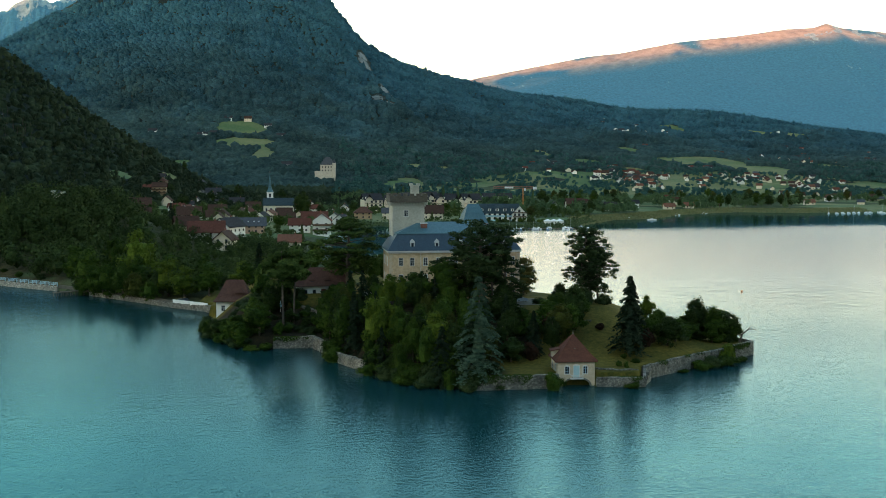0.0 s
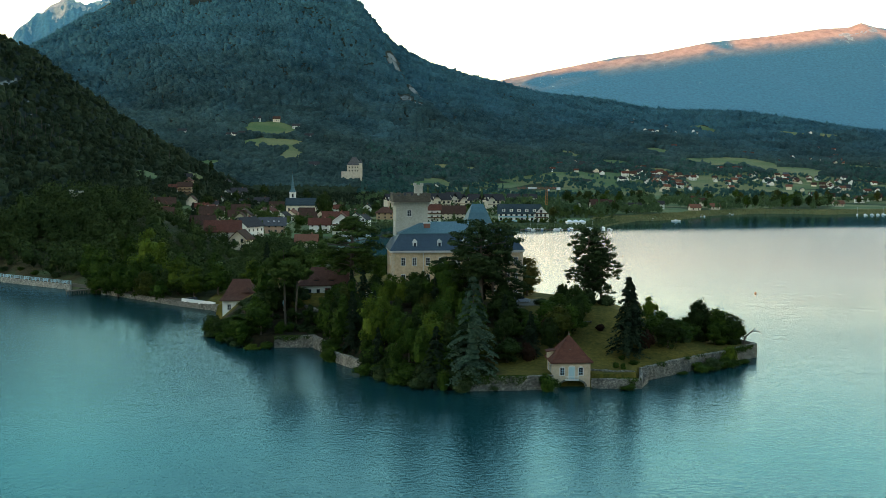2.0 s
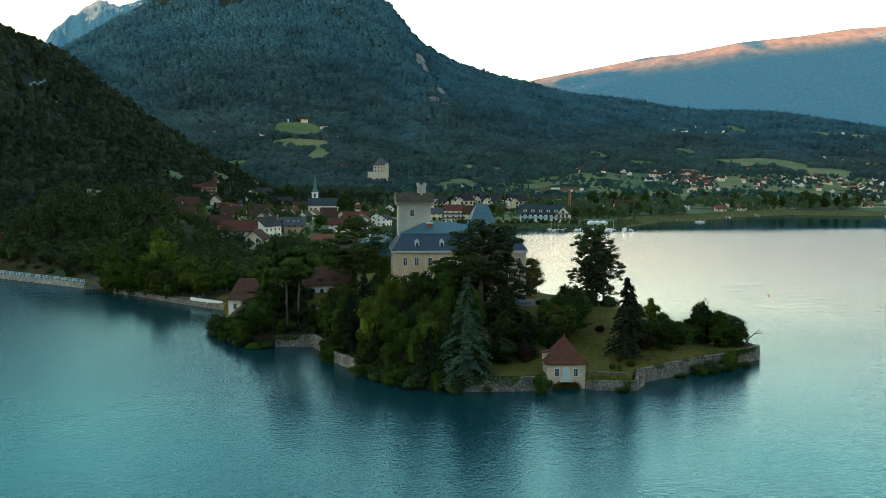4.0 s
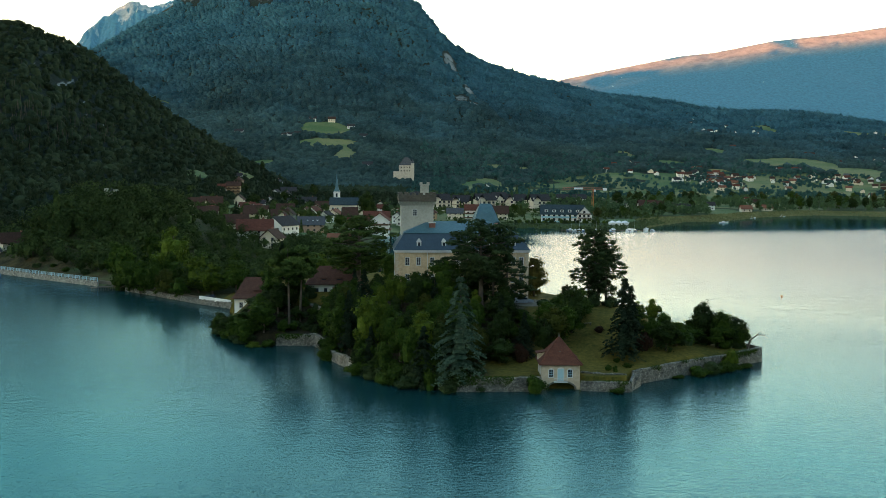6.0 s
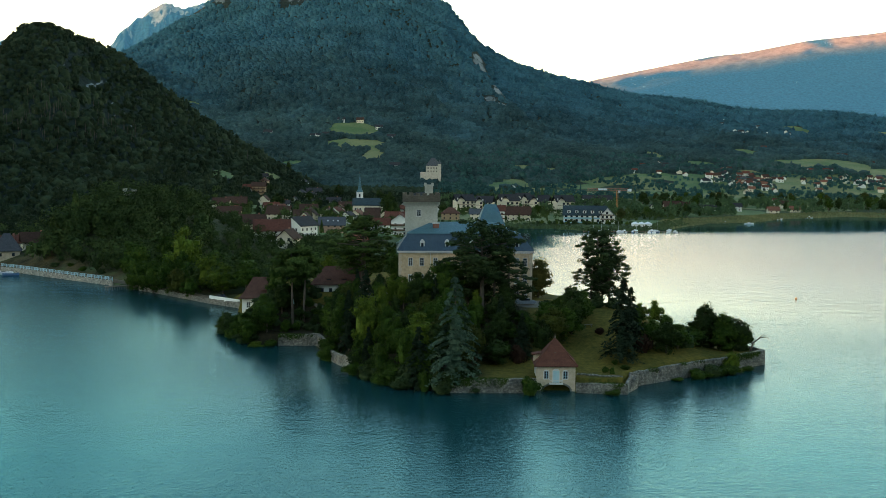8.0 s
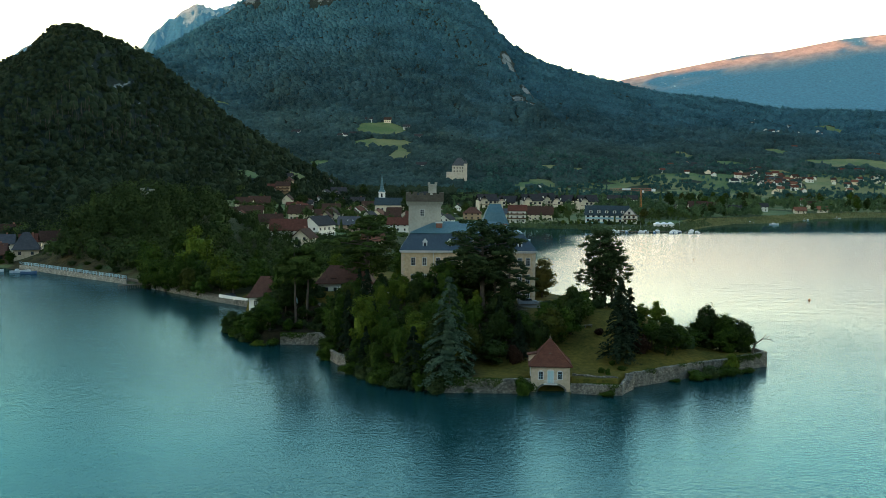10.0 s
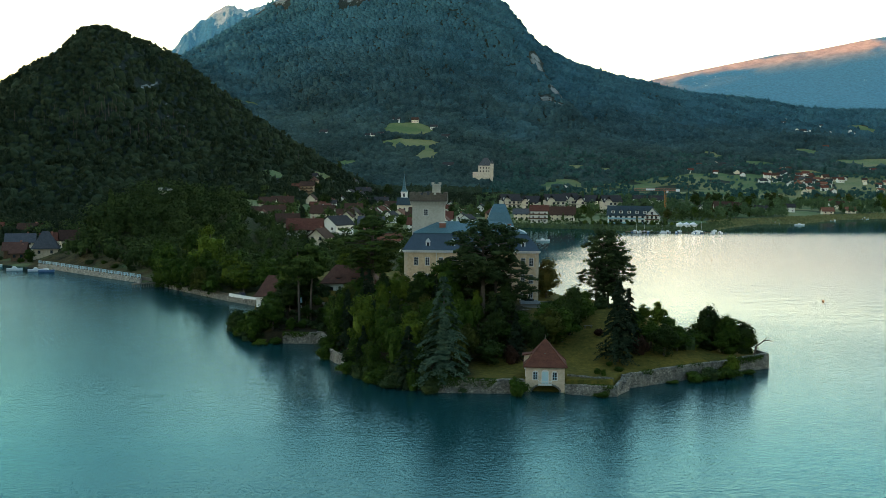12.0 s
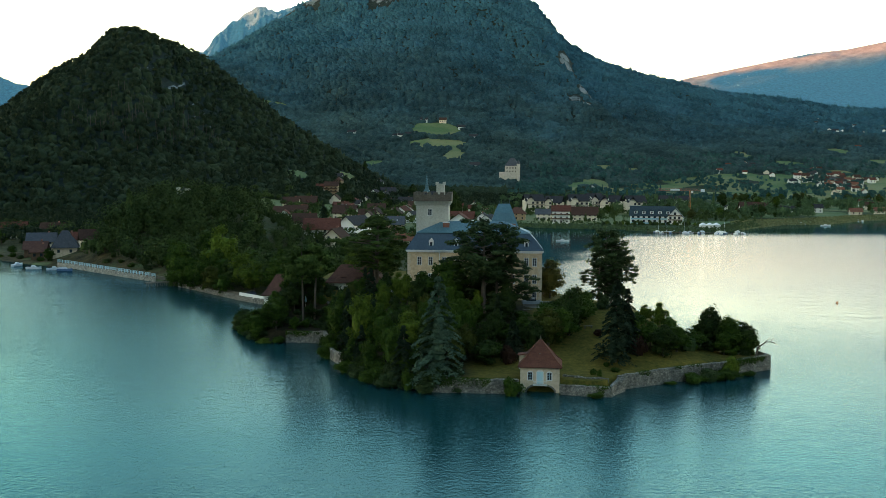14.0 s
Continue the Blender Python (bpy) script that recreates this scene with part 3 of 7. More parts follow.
# the far ridges, a plain backdrop beyond the valley
def build_backdrop():
    depth = np.geomspace(2960, 4760, 130)
    D, U = np.meshgrid(depth, np.concatenate([np.linspace(-0.80, -0.42, 60, endpoint=False), np.linspace(-0.42, -0.14, 300, endpoint=False), np.linspace(-0.14, 0.80, 240)]), indexing="ij")
    X, Y = D * U - 20, D - 171
    Z = height(X, Y)
    west = smooth(-600, -1000, X)
    rock = west * 0.62 * smooth(0.25, 0.6, wave(X + 0.5 * Y, Z * 0.5, 70, 83, 4)) * smooth(430, 560, Z + 90 * (wave(X, Z, 60, 84, 3) - 0.5))
    # the tan tone lies only near the crest, where the sun falls
    grass = (1 - west) * smooth(0.3, 0.5, wave(X, Y, 160, 89, 4)) * smooth(line(X, CREST_D) - 110, line(X, CREST_D) - 30, Z)
    crown = smooth(1700, 1950, X) * (1 - smooth(2250, 2400, X)) * smooth(line(X, CREST_D) - 150, line(X, CREST_D) - 40, Z)
    scar = smooth(0.55, 0.7, wave(X + 0.6 * Z, Z * 1.6, 120, 88, 4)) * (1 - west) * smooth(250, 380, Z)
    rock = np.maximum(rock, np.maximum(crown * smooth(0.5, 0.66, wave(X, Z * 1.4, 46, 87, 4)), 0.55 * scar) * 0.6)
    Z = Z + (1 - rock) * cones(X, Y, 16.0, 3) * 7 * smooth(line(X, CREST_D) + 5, line(X, CREST_D) - 60, Z)
    # ribs and gullies of the rocky peaks
    rib = 1 - 2 * np.abs(wave(X + 0.35 * Y, Y * 0.25, 95, 97, 4) - 0.5)
    Z = Z + west * (80 * (rib - 0.75) + 46 * (0.7 - np.abs(2 * wave(X + 0.2 * Y, Y * 0.2, 38, 98, 3) - 1)) - 16) * smooth(3050, 3400, Y) * (1 - 0.7 * smooth(3900, 4000, Y)) * smooth(120, 400, Z)
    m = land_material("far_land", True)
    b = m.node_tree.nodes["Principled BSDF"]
    # haze painted as a faint blue glow of the ridges themselves
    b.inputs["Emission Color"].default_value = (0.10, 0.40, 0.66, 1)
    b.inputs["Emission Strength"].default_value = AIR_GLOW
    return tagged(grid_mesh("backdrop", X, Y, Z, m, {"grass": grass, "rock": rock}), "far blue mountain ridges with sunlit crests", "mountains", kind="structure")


build_backdrop()

# the ridge behind, over which the sun is rising: it keeps the valley in shade
def build_ridge():
    # heights below which the far crests stay in its shadow: x, y, z on the crests
    marks = [(-1900, 4000, 560), (-1500, 4000, 580), (-1350, 4000, 640), (-1290, 4000, 672), (-1250, 4000, 740), (-1000, 4000, 800), (250, 4300, 560), (510, 4300, 408), (746, 4300, 440), (997, 4300, 478), (1402, 4300, 535), (1659, 4300, 565), (2080, 4300, 600), (2361, 4300, 595)]
    back = -2600.0
    tan, sx, sy = math.tan(radians(SUN_EL)), math.sin(radians(SUN_AZ)), math.cos(radians(SUN_AZ))
    px, pz = [], []
    for x, y, z in marks:
        run = (back - y) / sy
        px.append(x + run * sx)
        pz.append(z + run * tan)
    xs = np.linspace(-9000, 6000, 260)
    RX, RV = np.meshgrid(xs, np.linspace(-1, 1, 9), indexing="ij")
    crest = np.interp(RX, px, pz) + 16 * (wave(RX, RX * 0, 170, 91, 3) - 0.5)
    tagged(grid_mesh("ground_ridge", RX, back + 900 * RV, crest * (1 - np.abs(RV)) ** 0.8 - 4, bpy.data.materials["land"], {"grass": np.zeros(RX.shape), "rock": np.zeros(RX.shape) + 0.4, "dry": np.zeros(RX.shape), "wood_shade": np.zeros(RX.shape)}),
           "wooded ridge on the other side of the lake", "mountains", kind="structure")


build_ridge()


# ---- trees ----
def part(name, bm, material, parent, label="", shade=False):
    """One bmesh as one mesh object under a thing or a part."""
    me = bpy.data.meshes.new(name)
    bm.to_mesh(me)
    bm.free()
    me.materials.append(material)
    if shade:
        me.polygons.foreach_set("use_smooth", np.ones(len(me.polygons), bool))
    return share(name, me, parent, label)


def share(name, me, parent, label="", m=None):
    ob = new(name, me)
    ob.parent = parent
    if m is not None:
        ob.matrix_basis = m
    if label:
        ob["label"] = label
    return ob


def thing(name, place, label, category, group="", kind=""):
    ob = new(name)
    ob.matrix_basis = place
    return tagged(ob, label, category, group, kind)


def unit(v):
    return v / np.maximum(np.linalg.norm(v, axis=-1, keepdims=True), 1e-6)


def sprays(rng, at, out, size, slim=0.6):
    """Small leafy faces at the places given, facing roughly outwards."""
    n = len(at)
    nrm = unit(out + rng.normal(0, 0.42, (n, 3)))
    a = unit(np.cross(nrm, rng.normal(0, 1, (n, 3))))
    b = np.cross(nrm, a)
    s = (np.broadcast_to(size, n) * rng.uniform(0.6, 1.3, n))[:, None]
    bend = nrm * s * 0.25
    return np.stack([at - a * s - b * s * slim * 0.5 - bend, at + a * s * 0.3 - b * s * slim, at + a * s + b * s * slim * 0.4 - bend, at - a * s * 0.2 + b * s * slim], 1)


def lump_leaves(rng, centres, radii, flat, count, size, middle):
    """Leaves over clumps: centres (k,3), radii (k), each squashed by flat."""
    k = len(centres)
    pick = rng.integers(0, k, count)
    d = unit(rng.normal(0, 1, (count, 3)))
    r = radii[pick][:, None] * rng.uniform(0.72, 1.06, (count, 1))
    at = centres[pick] + d * r * np.array([1, 1, flat])
    out = d * 0.8 + unit(at - middle) * 0.5 + np.array([0, 0, 0.25])
    return sprays(rng, at, out, size)


def shell(rng, centre, radius, flat=1.0, n=2):
    """A closed bumpy clump of quads, the dense heart of a crown."""
    g = np.linspace(-1, 1, n + 1)
    a, b = np.meshgrid(g, g, indexing="ij")
    face = np.stack([a, b, np.ones_like(a)], -1)
    out = []
    for turn in range(6):
        f = face * (1 if turn % 2 == 0 else -1)
        f = np.roll(f, turn // 2, axis=-1)
        out.append(np.stack([f[:-1, :-1], f[:-1, 1:], f[1:, 1:], f[1:, :-1]], 2).reshape(-1, 4, 3))
    p = unit(np.concatenate(out))
    ph = rng.uniform(0, 6, 3)
    r = radius * (1 + 0.16 * np.sin(4.1 * p[..., 0] + ph[0]) * np.sin(3.7 * p[..., 1] + ph[1]) + 0.12 * np.sin(5.3 * p[..., 2] + ph[2]))
    return np.asarray(centre) + p * r[..., None] * np.array([1, 1, flat])


def leaf_mesh(name, quads_, material):
    n = len(quads_)
    me = bpy.data.meshes.new(name)
    me.vertices.add(n * 4)
    me.vertices.foreach_set("co", quads_.astype(np.float32).ravel())
    me.loops.add(n * 4)
    me.loops.foreach_set("vertex_index", np.arange(n * 4, dtype=np.int32))
    me.polygons.add(n)
    me.polygons.foreach_set("loop_start", np.arange(0, n * 4, 4, dtype=np.int32))
    me.update(calc_edges=True)
    me.materials.append(material)
    return me


def limb(bm, a, b, ra, rb, sides=6):
    """A tapered stick from a to b."""
    a, b = Vector(a), Vector(b)
    q = (b - a).to_track_quat("Z", "Y").to_matrix()
    rings = []
    for p, r in ((a, ra), (b, rb)):
        rings.append([bm.verts.new(p + q @ Vector((r * math.cos(i * math.tau / sides), r * math.sin(i * math.tau / sides), 0))) for i in range(sides)])
    for i in range(sides):
        bm.faces.new((rings[0][i], rings[0][(i + 1) % sides], rings[1][(i + 1) % sides], rings[1][i]))


def stem_mesh(name, segments):
    bm = bmesh.new()
    for s in segments:
        limb(bm, *s)
    me = bpy.data.meshes.new(name)
    bm.to_mesh(me)
    bm.free()
    me.materials.append(M["bark"])
    me.polygons.foreach_set("use_smooth", np.ones(len(me.polygons), bool))
    return me


def make_broad(rng, material, leaves=2800):
    """A broadleaved tree 10 m high with a crown 8.6 m across, leafy nearly to the ground: trunk and crown meshes."""
    k = 46
    d = unit(rng.normal(0, 1, (k, 3)) + np.array([0, 0, 0.15]))
    mid = np.array([0, 0, 4.9])
    lean = rng.uniform(0, math.tau, 2)
    c = mid + d * np.array([3.3, 3.3, 4.5]) * rng.uniform(0.55, 1.0, (k, 1))
    # narrower towards the top, and lopsided
    taper = np.clip(1.25 - 0.075 * c[:, 2], 0.35, 1)
    swing = 1 + 0.18 * np.sin(2 * np.arctan2(c[:, 1], c[:, 0]) + lean[0])
    c[:, 0] *= taper * swing
    c[:, 1] *= taper * swing
    rad = rng.uniform(0.6, 1.35, k)
    q = lump_leaves(rng, c, rad, 0.8, leaves, 0.215, mid)
    fill = np.concatenate([shell(rng, p, r * 0.55, 0.8, 1) for p, r in zip(c, rad)] + [shell(rng, mid, 1.9, 1.35, 3)])
    seg = [((0, 0, -1), (0.1, 0.05, 3.2), 0.28, 0.2), ((0.1, 0.05, 3.2), (0.2, 0.1, 7.5), 0.2, 0.07)]
    for i in range(7):
        t = c[i * 6]
        seg.append(((0.1, 0.05, 2.6 + i * 0.5), tuple(t), 0.1, 0.03))
    return stem_mesh("trunk", seg), leaf_mesh("crown", np.concatenate([q, fill]), material)


def make_bush(rng, material, leaves=1100):
    """A bush 3 m high and 4 m across."""
    k = 14
    d = unit(rng.normal(0, 1, (k, 3)))
    d[:, 2] = np.abs(d[:, 2])
    c = np.array([0, 0, 0.5]) + d * np.array([1.35, 1.35, 1.7]) * rng.uniform(0.5, 1, (k, 1))
    q = lump_leaves(rng, c, rng.uniform(0.5, 0.85, k), 0.85, leaves, 0.16, np.array([0, 0, 0.6]))
    fill = np.concatenate([shell(rng, p, 0.42, 0.85, 1) for p in c] + [shell(rng, (0, 0, 0.6), 1.0)])
    seg = [((0, 0, -1.2), (0.5 * math.cos(i * 2), 0.5 * math.sin(i * 2), 1.2), 0.07, 0.03) for i in range(4)]
    return stem_mesh("stems", seg), leaf_mesh("crown", np.concatenate([q, fill]), material)


def make_pine(rng, material, leaves=8200, low=0.2, broad=False):
    """A tall pine or cedar 20 m high and 12 m across, with foliage in flat uneven pads."""
    pads, seg, rad = [], [((0, 0, -1.5), (0.15, 0, 9), 0.42, 0.3), ((0.15, 0, 9), (0.3, 0.1, 18.8), 0.3, 0.08)], []
    count = 120
    lean = rng.uniform(0, math.tau, 3)
    for i in range(count):
        f = low + (1 - low) * (i + rng.uniform()) / count
        u = (f - low) / (1 - low)
        z = 19.4 * f
        full = min(1.0, 0.62 + 1.1 * u) * min(1.0, (1.06 - u) * 2.1)
        if broad:
            full = float(np.interp(u, [0, 0.12, 0.4, 0.72, 0.9, 1.0], [0.42, 0.62, 0.8, 1.0, 0.92, 0.6]))
        a = rng.uniform(0, math.tau)
        full *= 1 + 0.28 * math.sin(2 * a + lean[0] + 4 * u) + 0.16 * math.sin(9 * u + lean[1])
        reach = 5.0 * full * math.sqrt(rng.uniform(0.08, 1.0))
        c = (reach * math.cos(a), reach * math.sin(a), z + rng.uniform(-0.3, 0.5))
        pads.append(c)
        rad.append(rng.uniform(0.6, 1.25))
        if i % 3 == 0:
            seg.append(((0.2, 0, z - 1.2), c, 0.12, 0.03, 5))
    pads, rad = np.array(pads), np.array(rad)
    q = lump_leaves(rng, pads, rad, 0.6, leaves, 0.24, np.array([0, 0, 10.0]))
    hearts = [shell(rng, p, r * 0.55, 0.45, 1) for p, r in zip(pads, rad)]
    return stem_mesh("trunk", seg), leaf_mesh("crown", np.concatenate([q, *hearts]), material)


def make_tallpine(rng, material, leaves=4200):
    """A Scots pine 16 m high: a long bare trunk and a broad top."""
    k = 40
    d = unit(rng.normal(0, 1, (k, 3)))
    c = np.array([0.6, 0, 11.6]) + d * np.array([3.3, 3.3, 4.0]) * rng.uniform(0.4, 1, (k, 1))
    q = lump_leaves(rng, c, rng.uniform(0.8, 1.6, k), 0.55, leaves, 0.26, np.array([0.6, 0, 11.0]))
    q = np.concatenate([q, *[shell(rng, p, 0.75, 0.42, 1) for p in c]])
    seg = [((0, 0, -1), (0.25, 0, 6), 0.26, 0.2), ((0.25, 0, 6), (0.7, 0, 14.5), 0.2, 0.06)]
    seg += [((0.45, 0, 8.5 + 0.6 * i), tuple(c[i * 5]), 0.08, 0.03, 5) for i in range(8)]
    return stem_mesh("trunk", seg), leaf_mesh("crown", q, material)


def make_spruce(rng, material, leaves=4200, droop=0.35, spread=2.8, needle=0.24):
    """A spruce or cedar 12 m high with drooping tiers of branches."""
    at, out, seg = [], [], [((0, 0, -1), (0, 0, 11.6), 0.2, 0.03)]
    tiers = 21 if droop < 0.45 else 15
    per = leaves // (tiers * 9)
    for i in range(tiers):
        f = (i + 0.3) / tiers
        z = 0.7 + 11.2 * f
        reach = spread * (1 - f) ** 0.85 + 0.15
        for j in range(9):
            a = rng.uniform(0, math.tau)
            ln = reach * rng.uniform(0.65, 1.15)
            s = rng.uniform(0.12, 1, per) ** 0.7
            w = rng.normal(0, 0.16, per) * ln * 0.5
            x, y = s * ln * math.cos(a) - w * math.sin(a), s * ln * math.sin(a) + w * math.cos(a)
            at.append(np.stack([x, y, z - droop * ln * s * s + 0.22 * np.sin(s * 3) + rng.normal(0, 0.06, per)], 1))
            out.append(np.broadcast_to([math.cos(a) * 0.5, math.sin(a) * 0.5, 0.8], (per, 3)))
    # the dense dark heart along the trunk
    hearts = [shell(rng, (rng.normal(0, 0.1), rng.normal(0, 0.1), 1.0 + 0.62 * i), 0.24 * (spread * (1 - i / 17) ** 0.85 + 0.1), 0.8, 2) for i in range(17)]
    return stem_mesh("trunk", seg), leaf_mesh("crown", np.concatenate([sprays(rng, np.concatenate(at), np.concatenate(out), needle, 0.45), *hearts]), material)


KINDS = {}


def grown(kind, variant):
    """The shared meshes of a kind of tree: (trunk, crown, height, width)."""
    key = (kind, variant)
    if key not in KINDS:
        rng = np.random.default_rng(sum(map(ord, kind)) * 7 + variant)
        if kind in ("broad", "yellow", "rust", "deep", "olive"):
            KINDS[key] = (*make_broad(rng, LEAF[kind]), 10, 8.6)
        elif kind in ("pine", "cedar", "broadpine"):
            KINDS[key] = (*make_pine(rng, LEAF["scots" if kind == "cedar" else "pine"], low={"pine": 0.2, "cedar": 0.3, "broadpine": 0.36}[kind], broad=kind == "broadpine"), 20.3, 12.5)
        elif kind == "tallpine":
            KINDS[key] = (*make_tallpine(rng, LEAF["scots"]), 16, 9)
        elif kind in ("spruce", "silver"):
            KINDS[key] = (*make_spruce(rng, LEAF[kind], 13500 if kind == "silver" else 8500, 0.46 if kind == "silver" else 0.35, needle=0.135 if kind == "silver" else 0.19), 12, 6.0)
        else:
            KINDS[key] = (*make_bush(rng, LEAF[{"bush": "broad", "bush_yellow": "yellow", "copper": "copper", "bush_dark": "pine"}[kind]]), 3.1, 4.4)
    return KINDS[key]


WORDS = {
    "broad": ("tree", "dense dark green broadleaved tree", "tree"),
    "yellow": ("tree", "broadleaved tree with yellowish green leaves", "tree"),
    "deep": ("tree", "shady tree with very dark green leaves", "tree"),
    "olive": ("tree", "broadleaved tree with dull olive-green leaves", "tree"),
    "rust": ("tree", "slender tree with rust-tinged autumn leaves", "tree"),
    "pine": ("pine_tree", "tall dark pine with foliage in flat tiers", "pine"),
    "broadpine": ("pine_tree", "tall dark pine with a broad flat-topped crown", "pine"),
    "cedar": ("pine_tree", "broad green pine with foliage in flat tiers", "pine"),
    "tallpine": ("pine_tree", "tall pine with a long bare trunk", "pine"),
    "spruce": ("spruce_tree", "dark green conical spruce", "spruce"),
    "silver": ("cedar_tree", "silvery blue-green cedar with drooping branches at the water", "cedar"),
    "bush": ("bush", "rounded leafy green garden bush", "bush"),
    "bush_yellow": ("bush", "low bush with yellowish green leaves", "bush"),
    "bush_dark": ("bush", "dense dark evergreen bush", "bush"),
    "copper": ("bush", "dark shrub with copper-red leaves", "bush"),
}


def plant(kind, x, y, tall, wide, z=None, variant=0, where=""):
    trunk, crown, h0, w0 = grown(kind, variant)
    if z is None:
        z = float(island(x, y)) if (-82 < x < 46 and y < 128) else float(height(x, y))
    name, label, cat = WORDS[kind]
    turn = (x * 37.1 + y * 17.3) % 360
    m = Matrix.LocRotScale((x, y, z - 0.1), Euler((0, 0, radians(turn))), (wide / w0, wide / w0, tall / h0))
    ob = thing(name, m, label + where, cat, group="trees and bushes of the castle grounds" if y < 128 else "trees along the shore")
    share("trunk" if "bush" not in name else "stems", trunk, ob)
    share("crown", crown, ob)
    return ob


# ---- woods ----
def cloud_tree(rng, clumps, n, conifer=False):
    """A small far-off tree, 1 m across and 1 m high: a few dense clumps with leafy faces on them."""
    if conifer:
        f = rng.uniform(0, 1, n * 2) ** 0.8
        a = rng.uniform(0, math.tau, n * 2)
        r = 0.34 * (1 - f) + 0.03
        at = np.stack([r * np.cos(a), r * np.sin(a), f * 1.05], 1)
        cone = shell(rng, (0, 0, 0.5), 0.5)
        cone[..., :2] *= (0.5 * (1.05 - cone[..., 2:3])).clip(0.02)
        return np.concatenate([cone, sprays(rng, at, np.stack([np.cos(a), np.sin(a), 0.5 + 0 * a], 1), 0.09, 0.7)])
    d = unit(rng.normal(0, 1, (clumps, 3)))
    d[:, 2] = np.abs(d[:, 2]) * 0.9
    if clumps == 1:
        c, rad = np.array([[0, 0, 0.45]]), np.array([0.46])
    else:
        c = np.array([0, 0, 0.42]) + d * np.array([0.27, 0.27, 0.33]) * rng.uniform(0.6, 1, (clumps, 1))
        rad = rng.uniform(0.2, 0.3, clumps) * (1.15 if clumps < 4 else 1)
    hearts = [shell(rng, (0, 0, 0.38), 0.17, 1.2, 2)] if clumps == 6 else [shell(rng, p, r * ( 0.62 if clumps > 3 else 0.72 if clumps == 1 else 0.84), 1.0, 1) for p, r in zip(c, rad)]
    return np.concatenate([*hearts, lump_leaves(rng, c, rad * 1.08, 1.0, n, 0.044 if clumps == 6 else 0.060 if clumps > 3 else 0.105 if clumps > 1 else 0.17, np.array([0, 0, 0.3]))])


def kept_low(X, Y, size):
    """Keeps trees low in the camera's line of sight to the village, so that its houses show."""
    return np.where((X > -30 - 0.23 * (Y + 171)) & (Y > 135) & (Y < 400), np.minimum(size, 3.6 + 0.25 * size), size)


def woods(name, rng, X, Y, Z, size, clumps, faces, material, label, conifers=0.25):
    """Many far trees as one mesh."""
    shapes = [cloud_tree(rng, clumps, faces) for _ in range(6)] + [cloud_tree(rng, 1, faces, True) for _ in range(3)]
    pick = np.where(rng.uniform(size=len(X)) < conifers, rng.integers(6, 9, len(X)), rng.integers(0, 6, len(X)))
    turn = rng.uniform(0, math.tau, len(X))
    allq = []
    for s, shape in enumerate(shapes):
        i = np.nonzero(pick == s)[0]
        if not len(i):
            continue
        c, sn = np.cos(turn[i])[:, None, None], np.sin(turn[i])[:, None, None]
        wide = (size[i] * (0.95 if s < 6 else 0.75))[:, None, None]
        tall = (size[i] * (1.0 if s < 6 else 1.3))[:, None, None]
        q = shape[None]
        x, y, z = q[..., 0], q[..., 1], q[..., 2]
        allq.append(np.stack([(x * c - y * sn) * wide + X[i][:, None, None], (x * sn + y * c) * wide + Y[i][:, None, None], z * tall + Z[i][:, None, None] - 0.3], -1).reshape(-1, 4, 3))
    ob = new(name, leaf_mesh(name, np.concatenate(allq), material))
    return tagged(ob, label, "trees", kind="stuff")


def canopy(name, rng, X, Y, Z, size, material, label, peaked=0.2):
    """The closed crowns of a far forest as one mesh: lumpy domes, some of them pointed."""
    sides, shapes = 6, []
    for k in range(10):
        sharp = k < 10 * peaked
        a = np.arange(sides) * math.tau / sides + rng.uniform(0, 1)
        rings = []
        for z, r in ((-0.35, 0.42 if sharp else 0.5), (0.32, 0.27 if sharp else 0.5)):
            rr_ = r * rng.uniform(0.62, 1.3, sides)
            rings.append(np.stack([rr_ * np.cos(a), rr_ * np.sin(a), z + rng.uniform(-0.16, 0.16, sides)], 1))
        shapes.append(np.concatenate([*rings, [[rng.uniform(-0.15, 0.15), rng.uniform(-0.15, 0.15), 0.9 if sharp else rng.uniform(0.52, 0.72)]]]))
    i = np.arange(sides)
    j = (i + 1) % sides
    tris = np.concatenate([np.stack([i, j, j + sides], 1), np.stack([i, j + sides, i + sides], 1), np.stack([i + sides, j + sides, 0 * i + 2 * sides], 1)])
    pick = rng.integers(0, 10, len(X))
    v = np.array(shapes)[pick] * (size * rng.uniform(0.8, 1.2, len(X)))[:, None, None] + np.stack([X, Y, Z], 1)[:, None, :]
    nv = v.shape[1]
    f = (tris[None] + (np.arange(len(X)) * nv)[:, None, None]).reshape(-1, 3)
    me = bpy.data.meshes.new(name)
    me.vertices.add(len(X) * nv)
    me.vertices.foreach_set("co", v.astype(np.float32).ravel())
    me.loops.add(f.size)
    me.loops.foreach_set("vertex_index", f.astype(np.int32).ravel())
    me.polygons.add(len(f))
    me.polygons.foreach_set("loop_start", np.arange(0, f.size, 3, dtype=np.int32))
    me.polygons.foreach_set("use_smooth", np.ones(len(f), bool))
    me.update(calc_edges=True)
    me.materials.append(material)
    return tagged(new(name, me), label, "trees", kind="stuff")


def rows_of_trees(rng, x0, x1, y0, y1, pitch):
    """Places spread evenly but unevenly set, one to each square of the pitch."""
    a, b = np.meshgrid(np.arange(x0, x1, pitch), np.arange(y0, y1, pitch))
    a, b = a.ravel() + rng.uniform(-0.48, 0.48, a.size) * pitch, b.ravel() + rng.uniform(-0.48, 0.48, b.size) * pitch
    fan = (a + 20) / (b + 171)
    keep = (fan > -0.64) & (fan < 0.60)
    return a[keep], b[keep]


